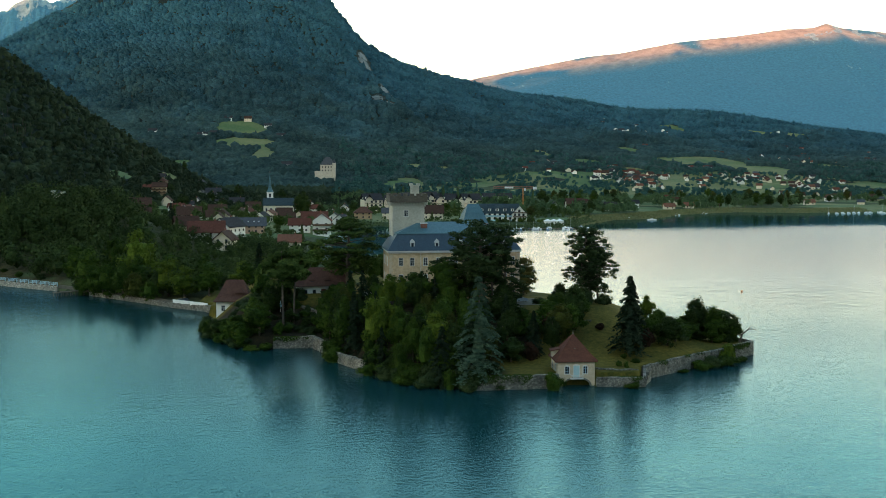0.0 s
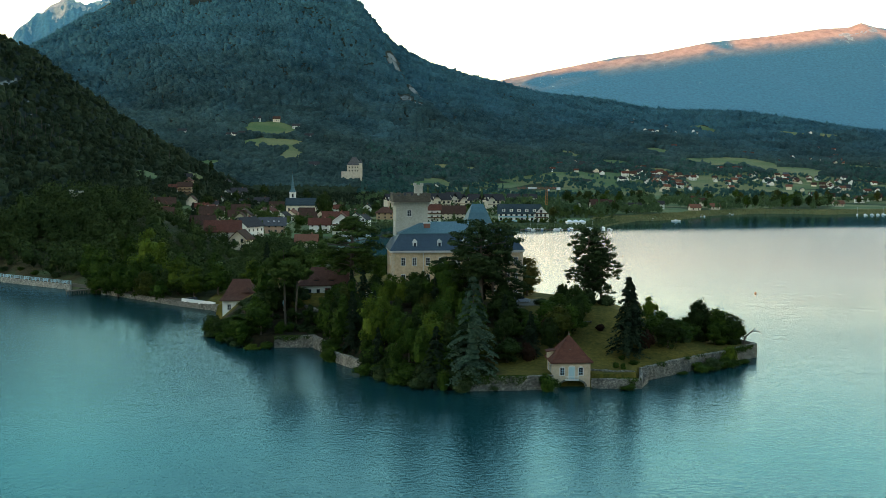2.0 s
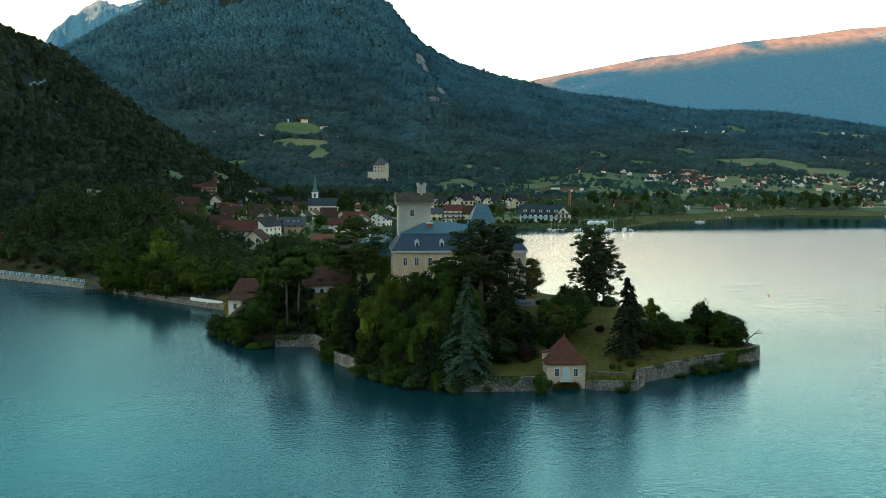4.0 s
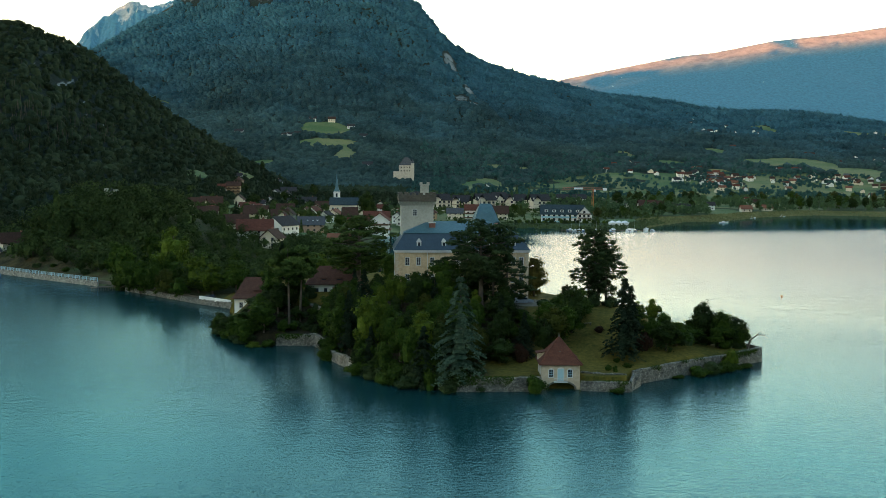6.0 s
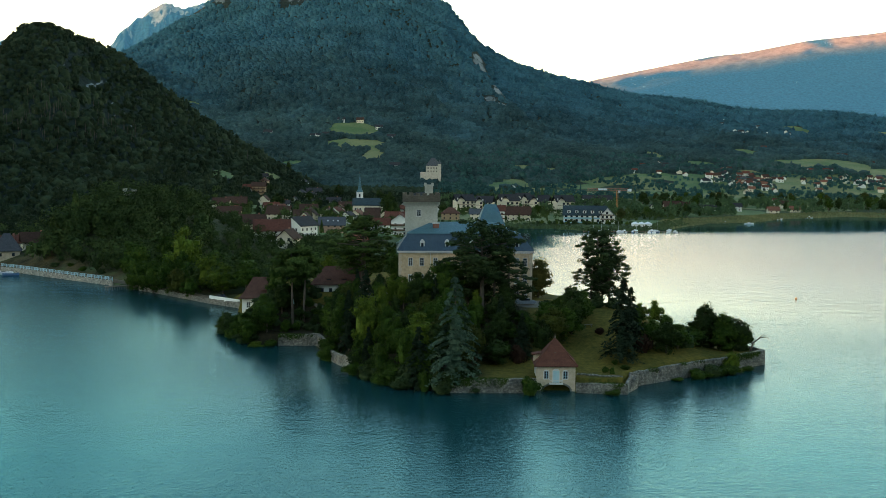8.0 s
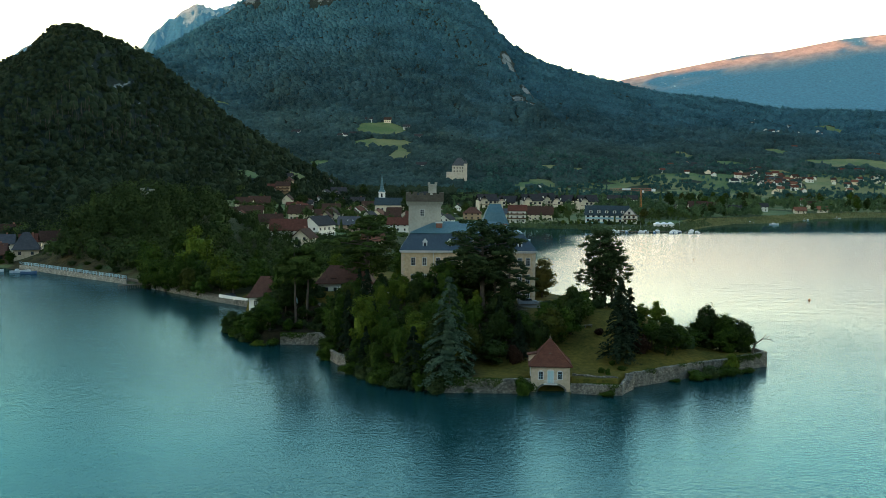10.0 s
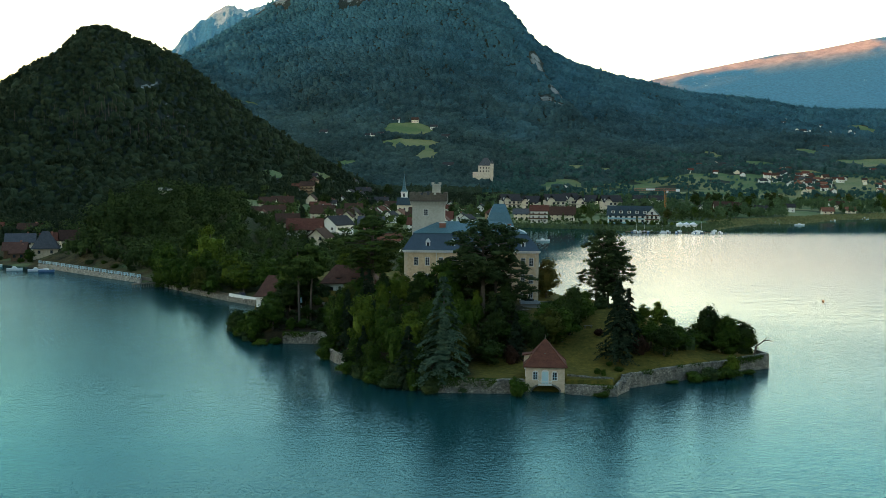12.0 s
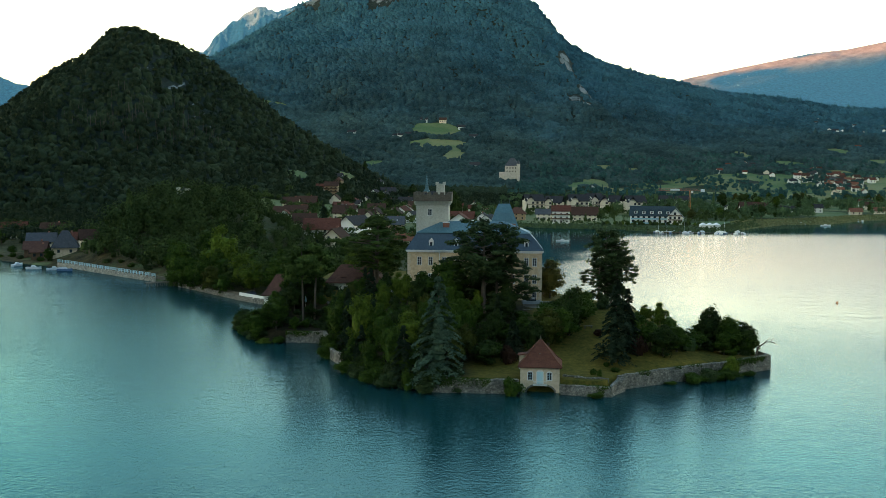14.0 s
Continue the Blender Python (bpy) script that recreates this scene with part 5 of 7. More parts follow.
def build_boathouse():
    b = thing("boathouse", pose(-2.35, 2.0, 0, 0, 0, 0.5), "small cream boathouse with a steep red tile roof", "boathouse")
    w, d, h = 6.6, 6.0, 4.35
    bm = bmesh.new()
    arch = [(x, z) for x, z in arch_top(0.15, 4.7, 0.0, 1.3)]
    out = [(-w / 2, -1), (-2.2, -1), *arch[::-1], (2.5, -1), (w / 2, -1), (w / 2, h), (-w / 2, h)]
    loft(bm, [[(x, 0, z) for x, z in out], [(x, 0.5, z) for x, z in out]])
    bmesh.ops.recalc_face_normals(bm, faces=bm.faces[:])
    part("front_wall", bm, M["plaster_cream"], b, "cream plaster front over a boat arch")
    part("wall", boxes((-w / 2, -w / 2 + 0.45, 0.502, d, -1, h), (w / 2 - 0.45, w / 2, 0.502, d, -1, h), (-w / 2 + 0.452, w / 2 - 0.452, d - 0.4, d, -1, h), (-w / 2 + 0.452, w / 2 - 0.452, 0.502, d - 0.402, 1.35, 1.5)), M["plaster_cream"], b)
    o, i = arch_top(0.15, 5.3, 0.0, 1.6), arch_top(0.15, 4.7, 0.0, 1.3)
    for (a, z0), (c, z1), (e, z2), (f, z3) in zip(o, o[1:], i, i[1:]):
        ring = bmesh.new()
        loft(ring, [[(a, -0.05, z0), (c, -0.05, z1), (f, -0.05, z3), (e, -0.05, z2)], [(a, 0.1, z0), (c, 0.1, z1), (f, 0.1, z3), (e, 0.1, z2)]])
        bmesh.ops.recalc_face_normals(ring, faces=ring.faces[:])
        part("arch_stone", ring, M["rubble"], b, "grey stone of the boat entrance's arch")
    r = bmesh.new()
    loft(r, [rect(-w / 2 - 0.4, w / 2 + 0.4, -0.4, d + 0.4, h - 0.1), rect(-w / 2 - 0.42, w / 2 + 0.42, -0.42, d + 0.42, h + 0.06), rect(-w / 2 + 0.5, w / 2 - 0.5, 0.5, d - 0.5, h + 0.95),
             rect(-0.12, 0.12, d / 2 - 0.12, d / 2 + 0.12, h + 4.3)])
    part("roof", r, M["roof_red"], b, "steep hipped roof of dull red tiles")
    hips = bmesh.new()
    for sx in (-1, 1):
        for sy in (0, 1):
            y0, y1 = (-0.42, d / 2) if sy == 0 else (d + 0.42, d / 2)
            limb(hips, (sx * (w / 2 + 0.42), y0, h + 0.1), (sx * (w / 2 - 0.5), 0.5 if sy == 0 else d - 0.5, h + 1.0), 0.1, 0.1)
            limb(hips, (sx * (w / 2 - 0.5), 0.5 if sy == 0 else d - 0.5, h + 1.0), (0, y1, h + 4.35), 0.1, 0.08)
    part("hip_tiles", hips, M["roof_red"], b)
    f = bmesh.new()
    limb(f, (0, d / 2, h + 4.2), (0, d / 2, h + 4.75), 0.16, 0.1)
    limb(f, (0, d / 2, h + 4.75), (0, d / 2, h + 5.1), 0.06, 0.02)
    part("finial", f, M["stone_dark"], b)
    dm = part("dormer", boxes((-w / 2 - 0.3, -1.6, d - 2.6, d - 1.2, h + 0.1, h + 1.5)), M["plaster_cream"], b)
    s = slab([(-w / 2 - 0.6, d - 2.9, h + 1.45), (-1.2, d - 2.9, h + 1.9), (-1.2, d - 0.9, h + 1.9), (-w / 2 - 0.6, d - 0.9, h + 1.45)], 0.15)
    part("dormer_roof", s, M["roof_red"], dm)
    part("vent", boxes((-0.22, 0.12, 1.25, 1.6, h + 1.85, h + 2.1)), M["stone_dark"], b, "tiny roof vent")
    # door with an arched surround
    dr = bmesh.new()
    out = [(-0.62, 1.5), (0.62, 1.5), (0.62, 3.5), *[(0.62 * math.cos(a), 3.5 + 0.35 * math.sin(a)) for a in np.linspace(0.4, 2.74, 6)], (-0.62, 3.5)]
    loft(dr, [[(x, -0.07, z) for x, z in out], [(x, 0.1, z) for x, z in out]])
    bmesh.ops.recalc_face_normals(dr, faces=dr.faces[:])
    door_frame = part("door", dr, M["white_trim"], b, "pale blue double door in a white arched surround")
    for sx in (-1, 1):
        x0, x1 = (-0.48, -0.015) if sx < 0 else (0.015, 0.48)
        lf = part("leaf", boxes((x0, x1, -0.11, -0.06, 1.52, 3.55)), M["door_blue"], door_frame)
        part("panel", boxes((x0 + 0.08, x1 - 0.08, -0.13, -0.105, 1.65, 2.3), (x0 + 0.08, x1 - 0.08, -0.13, -0.105, 2.45, 3.4)), M["door_blue"], lf)
    for x in (-1.65, 1.6):
        wn_ = bmesh.new()
        out = [(x - 0.5, 2.05), (x + 0.5, 2.05), (x + 0.5, 3.35), (x + 0.35, 3.6), (x, 3.72), (x - 0.35, 3.6), (x - 0.5, 3.35)]
        loft(wn_, [[(a, -0.06, z) for a, z in out], [(a, 0.1, z) for a, z in out]])
        bmesh.ops.recalc_face_normals(wn_, faces=wn_.faces[:])
        fr = part("window", wn_, M["white_trim"], b, "small arched window with dark panes")
        part("pane", boxes((x - 0.34, x + 0.34, -0.075, -0.05, 2.2, 3.45)), M["glass_dark"], fr)
        part("bars", boxes((x - 0.03, x + 0.03, -0.09, -0.07, 2.2, 3.45), (x - 0.34, x + 0.34, -0.088, -0.07, 2.6, 2.64), (x - 0.34, x + 0.34, -0.088, -0.07, 3.02, 3.06)), M["rail_blue"], fr)
    window(b, -w / 2, 2.0, 2.1, 0.75, 1.5, -90)
    window(b, -w / 2, 4.2, 2.1, 0.75, 1.5, -90)
    bal = part("balcony", boxes((-1.15, 1.15, -0.75, 0, 1.3, 1.46)), M["white_trim"], b, "little white balcony with a railing")
    rail = boxes((-1.12, 1.12, -0.73, -0.67, 2.0, 2.07), (-1.12, -1.06, -0.66, 0, 2.0, 2.07), (1.06, 1.12, -0.66, 0, 2.0, 2.07))
    for k in range(12):
        x = -1.1 + k * 0.195
        part("baluster", boxes((x, x + 0.05, -0.72, -0.68, 1.462, 1.998)), M["white_trim"], bal)
    part("railing", rail, M["white_trim"], bal)
    part("lamp", boxes((-w / 2 - 0.25, -w / 2 - 0.02, -0.2, 0.05, 4.0, 4.25)), M["white_trim"], b, "white wall lamp")
    return b


M["brick"] = mat("brick", (0.20, 0.075, 0.05), (0.33, 0.13, 0.09), 1.0, 6.0, 0.9, 0.02)
M["stone_dark"] = mat("stone_dark", (0.07, 0.056, 0.042), (0.17, 0.14, 0.105), 0.5, 3.0, 0.95, 0.03)
M["roof_dark"] = banded("roof_dark", (0.026, 0.026, 0.030), (0.06, 0.058, 0.062), "xy", 0.4, 0.85)
M["roof_orange"] = banded("roof_orange", (0.17, 0.07, 0.045), (0.27, 0.115, 0.075), "xy", 0.4, 0.85)
M["roof_grey"] = banded("roof_grey", (0.055, 0.060, 0.070), (0.11, 0.118, 0.132), "xy", 0.4, 0.7)
M["quay"] = masonry("quay", (0.16, 0.16, 0.14), (0.56, 0.54, 0.48), (0.30, 0.29, 0.26), 0.6)
M["door_blue"] = mat("door_blue", (0.36, 0.56, 0.60), (0.46, 0.66, 0.69), 1, 6, 0.6)
M["wall_white"] = mat("wall_white", (0.76, 0.74, 0.69), (0.86, 0.84, 0.79), 0.3, 3, 0.85)
M["wall_beige"] = mat("wall_beige", (0.66, 0.57, 0.44), (0.82, 0.73, 0.58), 0.3, 3, 0.85)
M["wall_pink"] = mat("wall_pink", (0.42, 0.25, 0.19), (0.54, 0.34, 0.26), 0.3, 3, 0.85)
M["wall_orange"] = mat("wall_orange", (0.30, 0.20, 0.12), (0.42, 0.29, 0.18), 0.3, 3, 0.85)
M["wood_brown"] = mat("wood_brown", (0.08, 0.045, 0.025), (0.17, 0.10, 0.06), 0.8, 6, 0.85, 0.02)
M["rail_blue"] = mat("rail_blue", (0.24, 0.46, 0.55), (0.36, 0.60, 0.68), 1, 6, 0.5)
M["boat_white"] = mat("boat_white", (0.62, 0.63, 0.64), (0.78, 0.79, 0.8), 1, 5, 0.3)
M["boat_blue"] = mat("boat_blue", (0.06, 0.13, 0.25), (0.1, 0.2, 0.34), 1, 5, 0.3)
M["crane_orange"] = mat("crane_orange", (0.46, 0.14, 0.03), (0.62, 0.22, 0.06), 1, 5, 0.5)
M["crane_red"] = mat("crane_red", (0.36, 0.07, 0.04), (0.5, 0.12, 0.08), 1, 5, 0.5)
M["rubber"] = mat("rubber", (0.02, 0.02, 0.02), (0.04, 0.04, 0.04), 1, 8, 0.8)
M["reed"] = mat("reed", (0.026, 0.055, 0.016), (0.085, 0.12, 0.036), 0.05, 0.6, 0.9, random_tint=0.3, world_space=True)

build_castle()
build_boathouse()
M["roof_tile"] = banded("roof_tile", (0.085, 0.030, 0.021), (0.185, 0.068, 0.048), "xy", 0.4, 0.9)
M["roof_umber"] = banded("roof_umber", (0.046, 0.024, 0.018), (0.105, 0.056, 0.042), "xy", 0.4, 0.9)
M["slate_grey"] = banded("slate_grey", (0.024, 0.045, 0.056), (0.055, 0.085, 0.098), "xy", 0.4, 0.7)


# ---- the castle grounds ----
def ground_z(x, y):
    return float(island(x, y)) if (-82 < x < 46 and y < 128) else float(height(x, y))


def stone_wall(name, pts, tops, thick=0.6, foot=-1.5, label="rough grey stone retaining wall", stone="rubble"):
    """A rubble wall along a line of places, with an uneven top."""
    bm = bmesh.new()
    line_pts, z_top = [], []
    for (a, za), (b, zb) in zip(zip(pts, tops), zip(pts[1:], tops[1:])):
        n = max(2, int(math.dist(a, b) / 0.9))
        for i in range(n):
            f = i / n
            line_pts.append((a[0] + (b[0] - a[0]) * f, a[1] + (b[1] - a[1]) * f))
            z_top.append(za + (zb - za) * f)
    line_pts.append(pts[-1])
    z_top.append(tops[-1])
    rings = []
    for i, ((x, y), z) in enumerate(zip(line_pts, z_top)):
        x0, y0 = line_pts[max(0, i - 1)]
        x1, y1 = line_pts[min(len(line_pts) - 1, i + 1)]
        l = math.hypot(x1 - x0, y1 - y0)
        nx, ny = (y1 - y0) / l * thick / 2, -(x1 - x0) / l * thick / 2
        j = 0.10 * (float(wave(x, y, 1.3, 5, 2)) - 0.5)
        zz = z + 0.28 * (float(wave(x * 1.7, y * 1.7, 1.0, 7, 2)) - 0.5)
        k = 1 + j * 3
        rings.append([(x + nx * 1.25 * k, y + ny * 1.25 * k, foot), (x - nx, y - ny, foot), (x - nx * 0.9, y - ny * 0.9, zz), (x, y, zz + 0.08), (x + nx * 0.95 * k, y + ny * 0.95 * k, zz - 0.05)])
    loft(bm, rings)
    bmesh.ops.recalc_face_normals(bm, faces=bm.faces[:])
    me = bpy.data.meshes.new(name)
    bm.to_mesh(me)
    bm.free()
    me.materials.append(M[stone])
    return tagged(new(name, me), label, "wall", kind="structure")


stone_wall("wall_lake", [(-22, -0.2), (-14, 0.0), (-5.8, 0.6)], [2.3, 2.4, 2.5], label="old grey stone wall along the lake")
stone_wall("wall_lake_2", [(1.0, 1.4), (4.5, 0.6), (9.4, 0.4), (11.2, 6.6)], [1.6, 1.7, 1.8, 2.2], label="low stone wall beside the boathouse")
stone_wall("wall_lake_3", [(10.9, 6.4), (20, 13.6), (30, 21.2), (40.2, 29.0), (38.8, 33)], [2.5, 2.7, 2.6, 2.9, 2.9], 0.7, label="long weathered stone wall along the point")
stone_wall("wall_lake_4", [(-58, 44.0), (-54, 44.2), (-49.5, 44.0), (-46, 35)], [2.3, 2.4, 2.6, 2.4], 0.8, label="rough stone wall at the water below the pines")
stone_wall("wall_lake_5", [(-44.5, 28), (-42.6, 24.2), (-38, 16.2), (-33, 8)], [1.9, 2.1, 2.0, 1.8], 0.8, label="rough stone wall at the water under trees")
stone_wall("wall_terrace", [(-56, 64), (-50.5, 58), (-46.5, 52)], [7.2, 6.6, 5.6], 0.6, 2.0, "crumbling stone terrace wall")
stone_wall("wall_terrace_2", [(-60, 71), (-52, 65.5), (-44, 63.5)], [8.4, 8.2, 8.0], 0.5, 4.0, "low stone garden wall before the barn")
stone_wall("wall_terrace_3", [(-12, 42), (-5, 41.5), (0.5, 45), (2, 52)], [8.5, 8.6, 8.6, 8.4], 0.6, 3.0, "stone wall of the castle terrace")
stone_wall("wall_terrace_4", [(1.5, 5.0), (6, 3.4), (9.2, 3.6)], [2.6, 2.55, 2.5], 0.4, 0.5, "low garden wall beside the boathouse")

# steps down the lake wall
def lake_steps():
    s = thing("stone_steps", pose(9.8, 2.0, 0.2, 0, 0, 62), "narrow stone steps down the lake wall", "steps")
    for i in range(8):
        part("step", boxes((i * 0.5, i * 0.5 + 0.55, -0.45, 0.45, -0.6, 0.26 * (i + 1))), M["rubble"], s)


lake_steps()

# gravel terrace before the castle
gxx, gyy = np.meshgrid(np.linspace(-12, 2, 30), np.linspace(43, 60, 30))
inside = (np.hypot((gxx + 2.6) / 5.0, (gyy - 49) / 6.5) < 1)
tagged(grid_mesh("path_terrace", gxx, gyy, np.where(inside, island(gxx, gyy) + 0.07, island(gxx, gyy) - 0.3), M["gravel"], {}), "grey gravel forecourt", "forecourt", kind="structure")
gxx, gyy = np.meshgrid(np.linspace(-42, -33, 20), np.linspace(54, 66, 20))
tagged(grid_mesh("path_yard", gxx, gyy, island(gxx, gyy) + 0.06, M["gravel"], {}), "gravel yard beside the castle", "yard", kind="structure")


def car(x, y, yaw, paint, label):
    c = thing("car", pose(x, y, ground_z(x, y) + 0.08, 0, 0, yaw), label, "car", group="parked cars")
    bm = bmesh.new()
    side = [(-2.1, 0.3), (2.1, 0.3), (2.15, 0.7), (1.9, 0.88), (1.0, 0.95), (0.45, 1.42), (-1.1, 1.45), (-1.9, 0.98), (-2.15, 0.8)]
    loft(bm, [[(p, -0.8, q) for p, q in side], [(p, -0.86, q * 0.98 + 0.01) for p, q in side], [(p, 0.86, q * 0.98 + 0.01) for p, q in side], [(p, 0.8, q) for p, q in side]])
    bmesh.ops.recalc_face_normals(bm, faces=bm.faces[:])
    body = part("body", bm, paint, c)
    part("window", boxes((-1.35, 0.7, -0.875, 0.875, 0.98, 1.32)), M["glass_dark"], body)
    for wx in (-1.3, 1.3):
        for wy in (-0.78, 0.78):
            w = bmesh.new()
            limb(w, (wx, wy - 0.1, 0.32), (wx, wy + 0.1, 0.32), 0.32, 0.32, 12)
            part("wheel", w, M["rubber"], c)
    for sy in (-0.55, 0.55):
        part("headlight", boxes((2.1, 2.17, sy - 0.15, sy + 0.15, 0.6, 0.75)), M["white_trim"], body)
    return c


M["car_white"] = mat("car_white", (0.6, 0.61, 0.62), (0.7, 0.71, 0.72), 1, 3, 0.25)
M["car_grey"] = mat("car_grey", (0.30, 0.34, 0.38), (0.40, 0.44, 0.48), 1, 3, 0.25)
M["car_dark"] = mat("car_dark", (0.02, 0.02, 0.025), (0.04, 0.04, 0.05), 1, 3, 0.25)
car(-5.3, 47.8, 12, M["car_grey"], "silver-grey car parked before the castle")
car(-37.2, 59.5, 60, M["car_white"], "white car parked in the yard beside the castle")
car(-88, 113.5, 140, M["car_dark"], "dark car parked on the shore road")


def build_barn():
    b = thing("barn", pose(-48.2, 71.5, 7.6, 0, 0, 4), "long white outbuilding with a brown tile roof", "outbuilding")
    w, d, h = 12.5, 7.5, 3.0
    part("wall", boxes((-w / 2, w / 2, -d / 2, d / 2, -1.5, h)), M["wall_white"], b)
    part("roof", hip_roof(w, d, h, 3.9, 0.7, 7.5), M["roof_brown"], b, "brown hipped tile roof")
    for x in (-2.6, 1.0):
        dm = part("dormer", hip_roof(1.5, 1.2, h + 1.25, 0.75, 0.15), M["roof_brown"], b)
        dm.matrix_basis = pose(x, -2.7, 0)
        part("pane", boxes((-0.5, 0.5, -0.72, 0.4, h + 0.9, h + 1.25)), M["glass_dark"], dm)
    part("door", boxes((-0.6, 0.6, -d / 2 - 0.06, -d / 2 + 0.1, 0, 2.2)), M["wood_red"], b, "dark red plank door")
    for x in (-4.2, -2.2, 2.6, 4.6):
        window(b, x, -d / 2, 1.0, 0.7, 1.0, bars=False)


def build_gatehouse():
    g = thing("gatehouse", pose(-70.6, 87.3, 0, 0, 0, -4), "white lakeside house with a flared brown tile roof", "house")
    w, d, h = 8.2, 7.0, 5.1
    part("wall", boxes((-w / 2, w / 2, -d / 2, d / 2, -1, h)), M["wall_white"], g)
    part("roof", hip_roof(w, d, h - 0.1, 5.0, 0.7, 4.2, flare=0.45), M["roof_brown"], g, "steep flared brown tile roof")
    for x in (-2.4, 0.6):
        window(g, x, -d / 2, 2.6, 0.8, 1.3)
    window(g, -w / 2, 0.5, 2.6, 0.8, 1.3, -90)
    dm = part("dormer", hip_roof(1.8, 1.6, h + 2.0, 1.3, 0.2), M["roof_brown"], g)
    dm.matrix_basis = pose(1.6, -2.2, 0)


M["wood_red"] = mat("wood_red", (0.12, 0.03, 0.025), (0.2, 0.055, 0.045), 1, 6, 0.8)
build_barn()
build_gatehouse()

# a short blue parasol on a pole by the pines, and the old tree at the point
def garden_parasol():
    p = thing("garden_parasol", pose(-57.4, 58.5, ground_z(-57.4, 58.5)), "folded pale blue garden parasol on a pole", "parasol")
    bm = bmesh.new()
    limb(bm, (0, 0, 0), (0, 0, 2.5), 0.04, 0.03)
    part("pole", bm, M["white_trim"], p)
    bm = bmesh.new()
    limb(bm, (0, 0, 1.2), (0, 0, 1.5), 0.3, 0.26, 10)
    limb(bm, (0, 0, 1.5), (0, 0, 2.45), 0.26, 0.05, 10)
    part("canopy", bm, M["rail_blue"], p)


garden_parasol()
bench = thing("garden_bench", pose(6.2, 30.5, ground_z(6.2, 30.5), 0, 0, 20), "pale stone bench on the lawn", "bench")
part("seat", boxes((-0.9, 0.9, -0.25, 0.25, 0.4, 0.5)), M["gravel"], bench)
for bx in (-0.7, 0.6):
    part("leg", boxes((bx, bx + 0.12, -0.2, 0.2, -0.2, 0.4)), M["gravel"], bench)

dead = thing("bare_tree", pose(37.8, 29.6, 2.5), "leaning bare tree with twisted grey branches at the point", "tree")
seg = [((0, 0, -0.5), (0.5, 0, 1.6), 0.2, 0.16), ((0.5, 0, 1.6), (2.0, 0.1, 2.7), 0.16, 0.1), ((2.0, 0.1, 2.7), (3.6, 0.2, 2.6), 0.1, 0.04), ((1.4, 0.05, 2.3), (2.6, -0.3, 3.6), 0.08, 0.03),
       ((2.6, 0, 2.7), (3.4, 0.3, 3.4), 0.05, 0.02), ((3.0, 0.1, 2.65), (3.9, -0.3, 2.2), 0.04, 0.02)]
share("trunk", stem_mesh("trunk", seg[:2]), dead)
for s in seg[2:]:
    share("branch", stem_mesh("branch", [s]), dead)

FRONT = [("silver", -19.6, 1.6, 17.6, 11.6), ("broad", -31.3, 7, 7.2, 8.4), ("yellow", -26.1, 12, 10.4, 8.6), ("broad", -25.0, 4, 6.8, 7.6), ("yellow", -36.8, 22, 11.8, 9.0), ("broad", -42.9, 31, 12.0, 8.0),
         ("broad", -44.7, 29, 6.0, 6.4), ("broad", -36.7, 16, 6.0, 6.8), ("broad", -22.1, 40, 11.5, 12.2), ("broad", -28.4, 44, 7.4, 11.3), ("deep", -11.3, 30, 7.6, 9.0),
         ("deep", -12.3, 12, 5.4, 7.0), ("broad", -31.4, 22, 6.4, 8.5), ("broad", -20.6, 20, 6.6, 8.4), ("bush_dark", -17.4, 3.6, 2.6, 6.4), ("bush", -34.0, 8.5, 3.2, 5.8)]
BIG = [("broadpine", -14.8, 37, 19.8, 17), ("broadpine", -12.2, 38.5, 18.4, 9.5), ("pine", -18.0, 41, 14.0, 15), ("pine", -9.5, 40, 12, 13), ("cedar", -42.3, 66, 18.6, 20.5), ("broadpine", 10.4, 50, 17.0, 12.0), ("pine", 12.6, 48, 12.5, 9.5), ("pine", 11.4, 51, 14.8, 10), ("pine", 8.6, 47, 10.5, 8.5), ("tallpine", -56.4, 52.5, 18.8, 10.6),
       ("tallpine", -54.3, 54, 18.2, 10.2), ("spruce", 10.8, 15.6, 15.0, 9.0), ("spruce", -7.6, 15.5, 8.6, 5.0), ("spruce", 13.2, 22, 11.4, 6.6)]
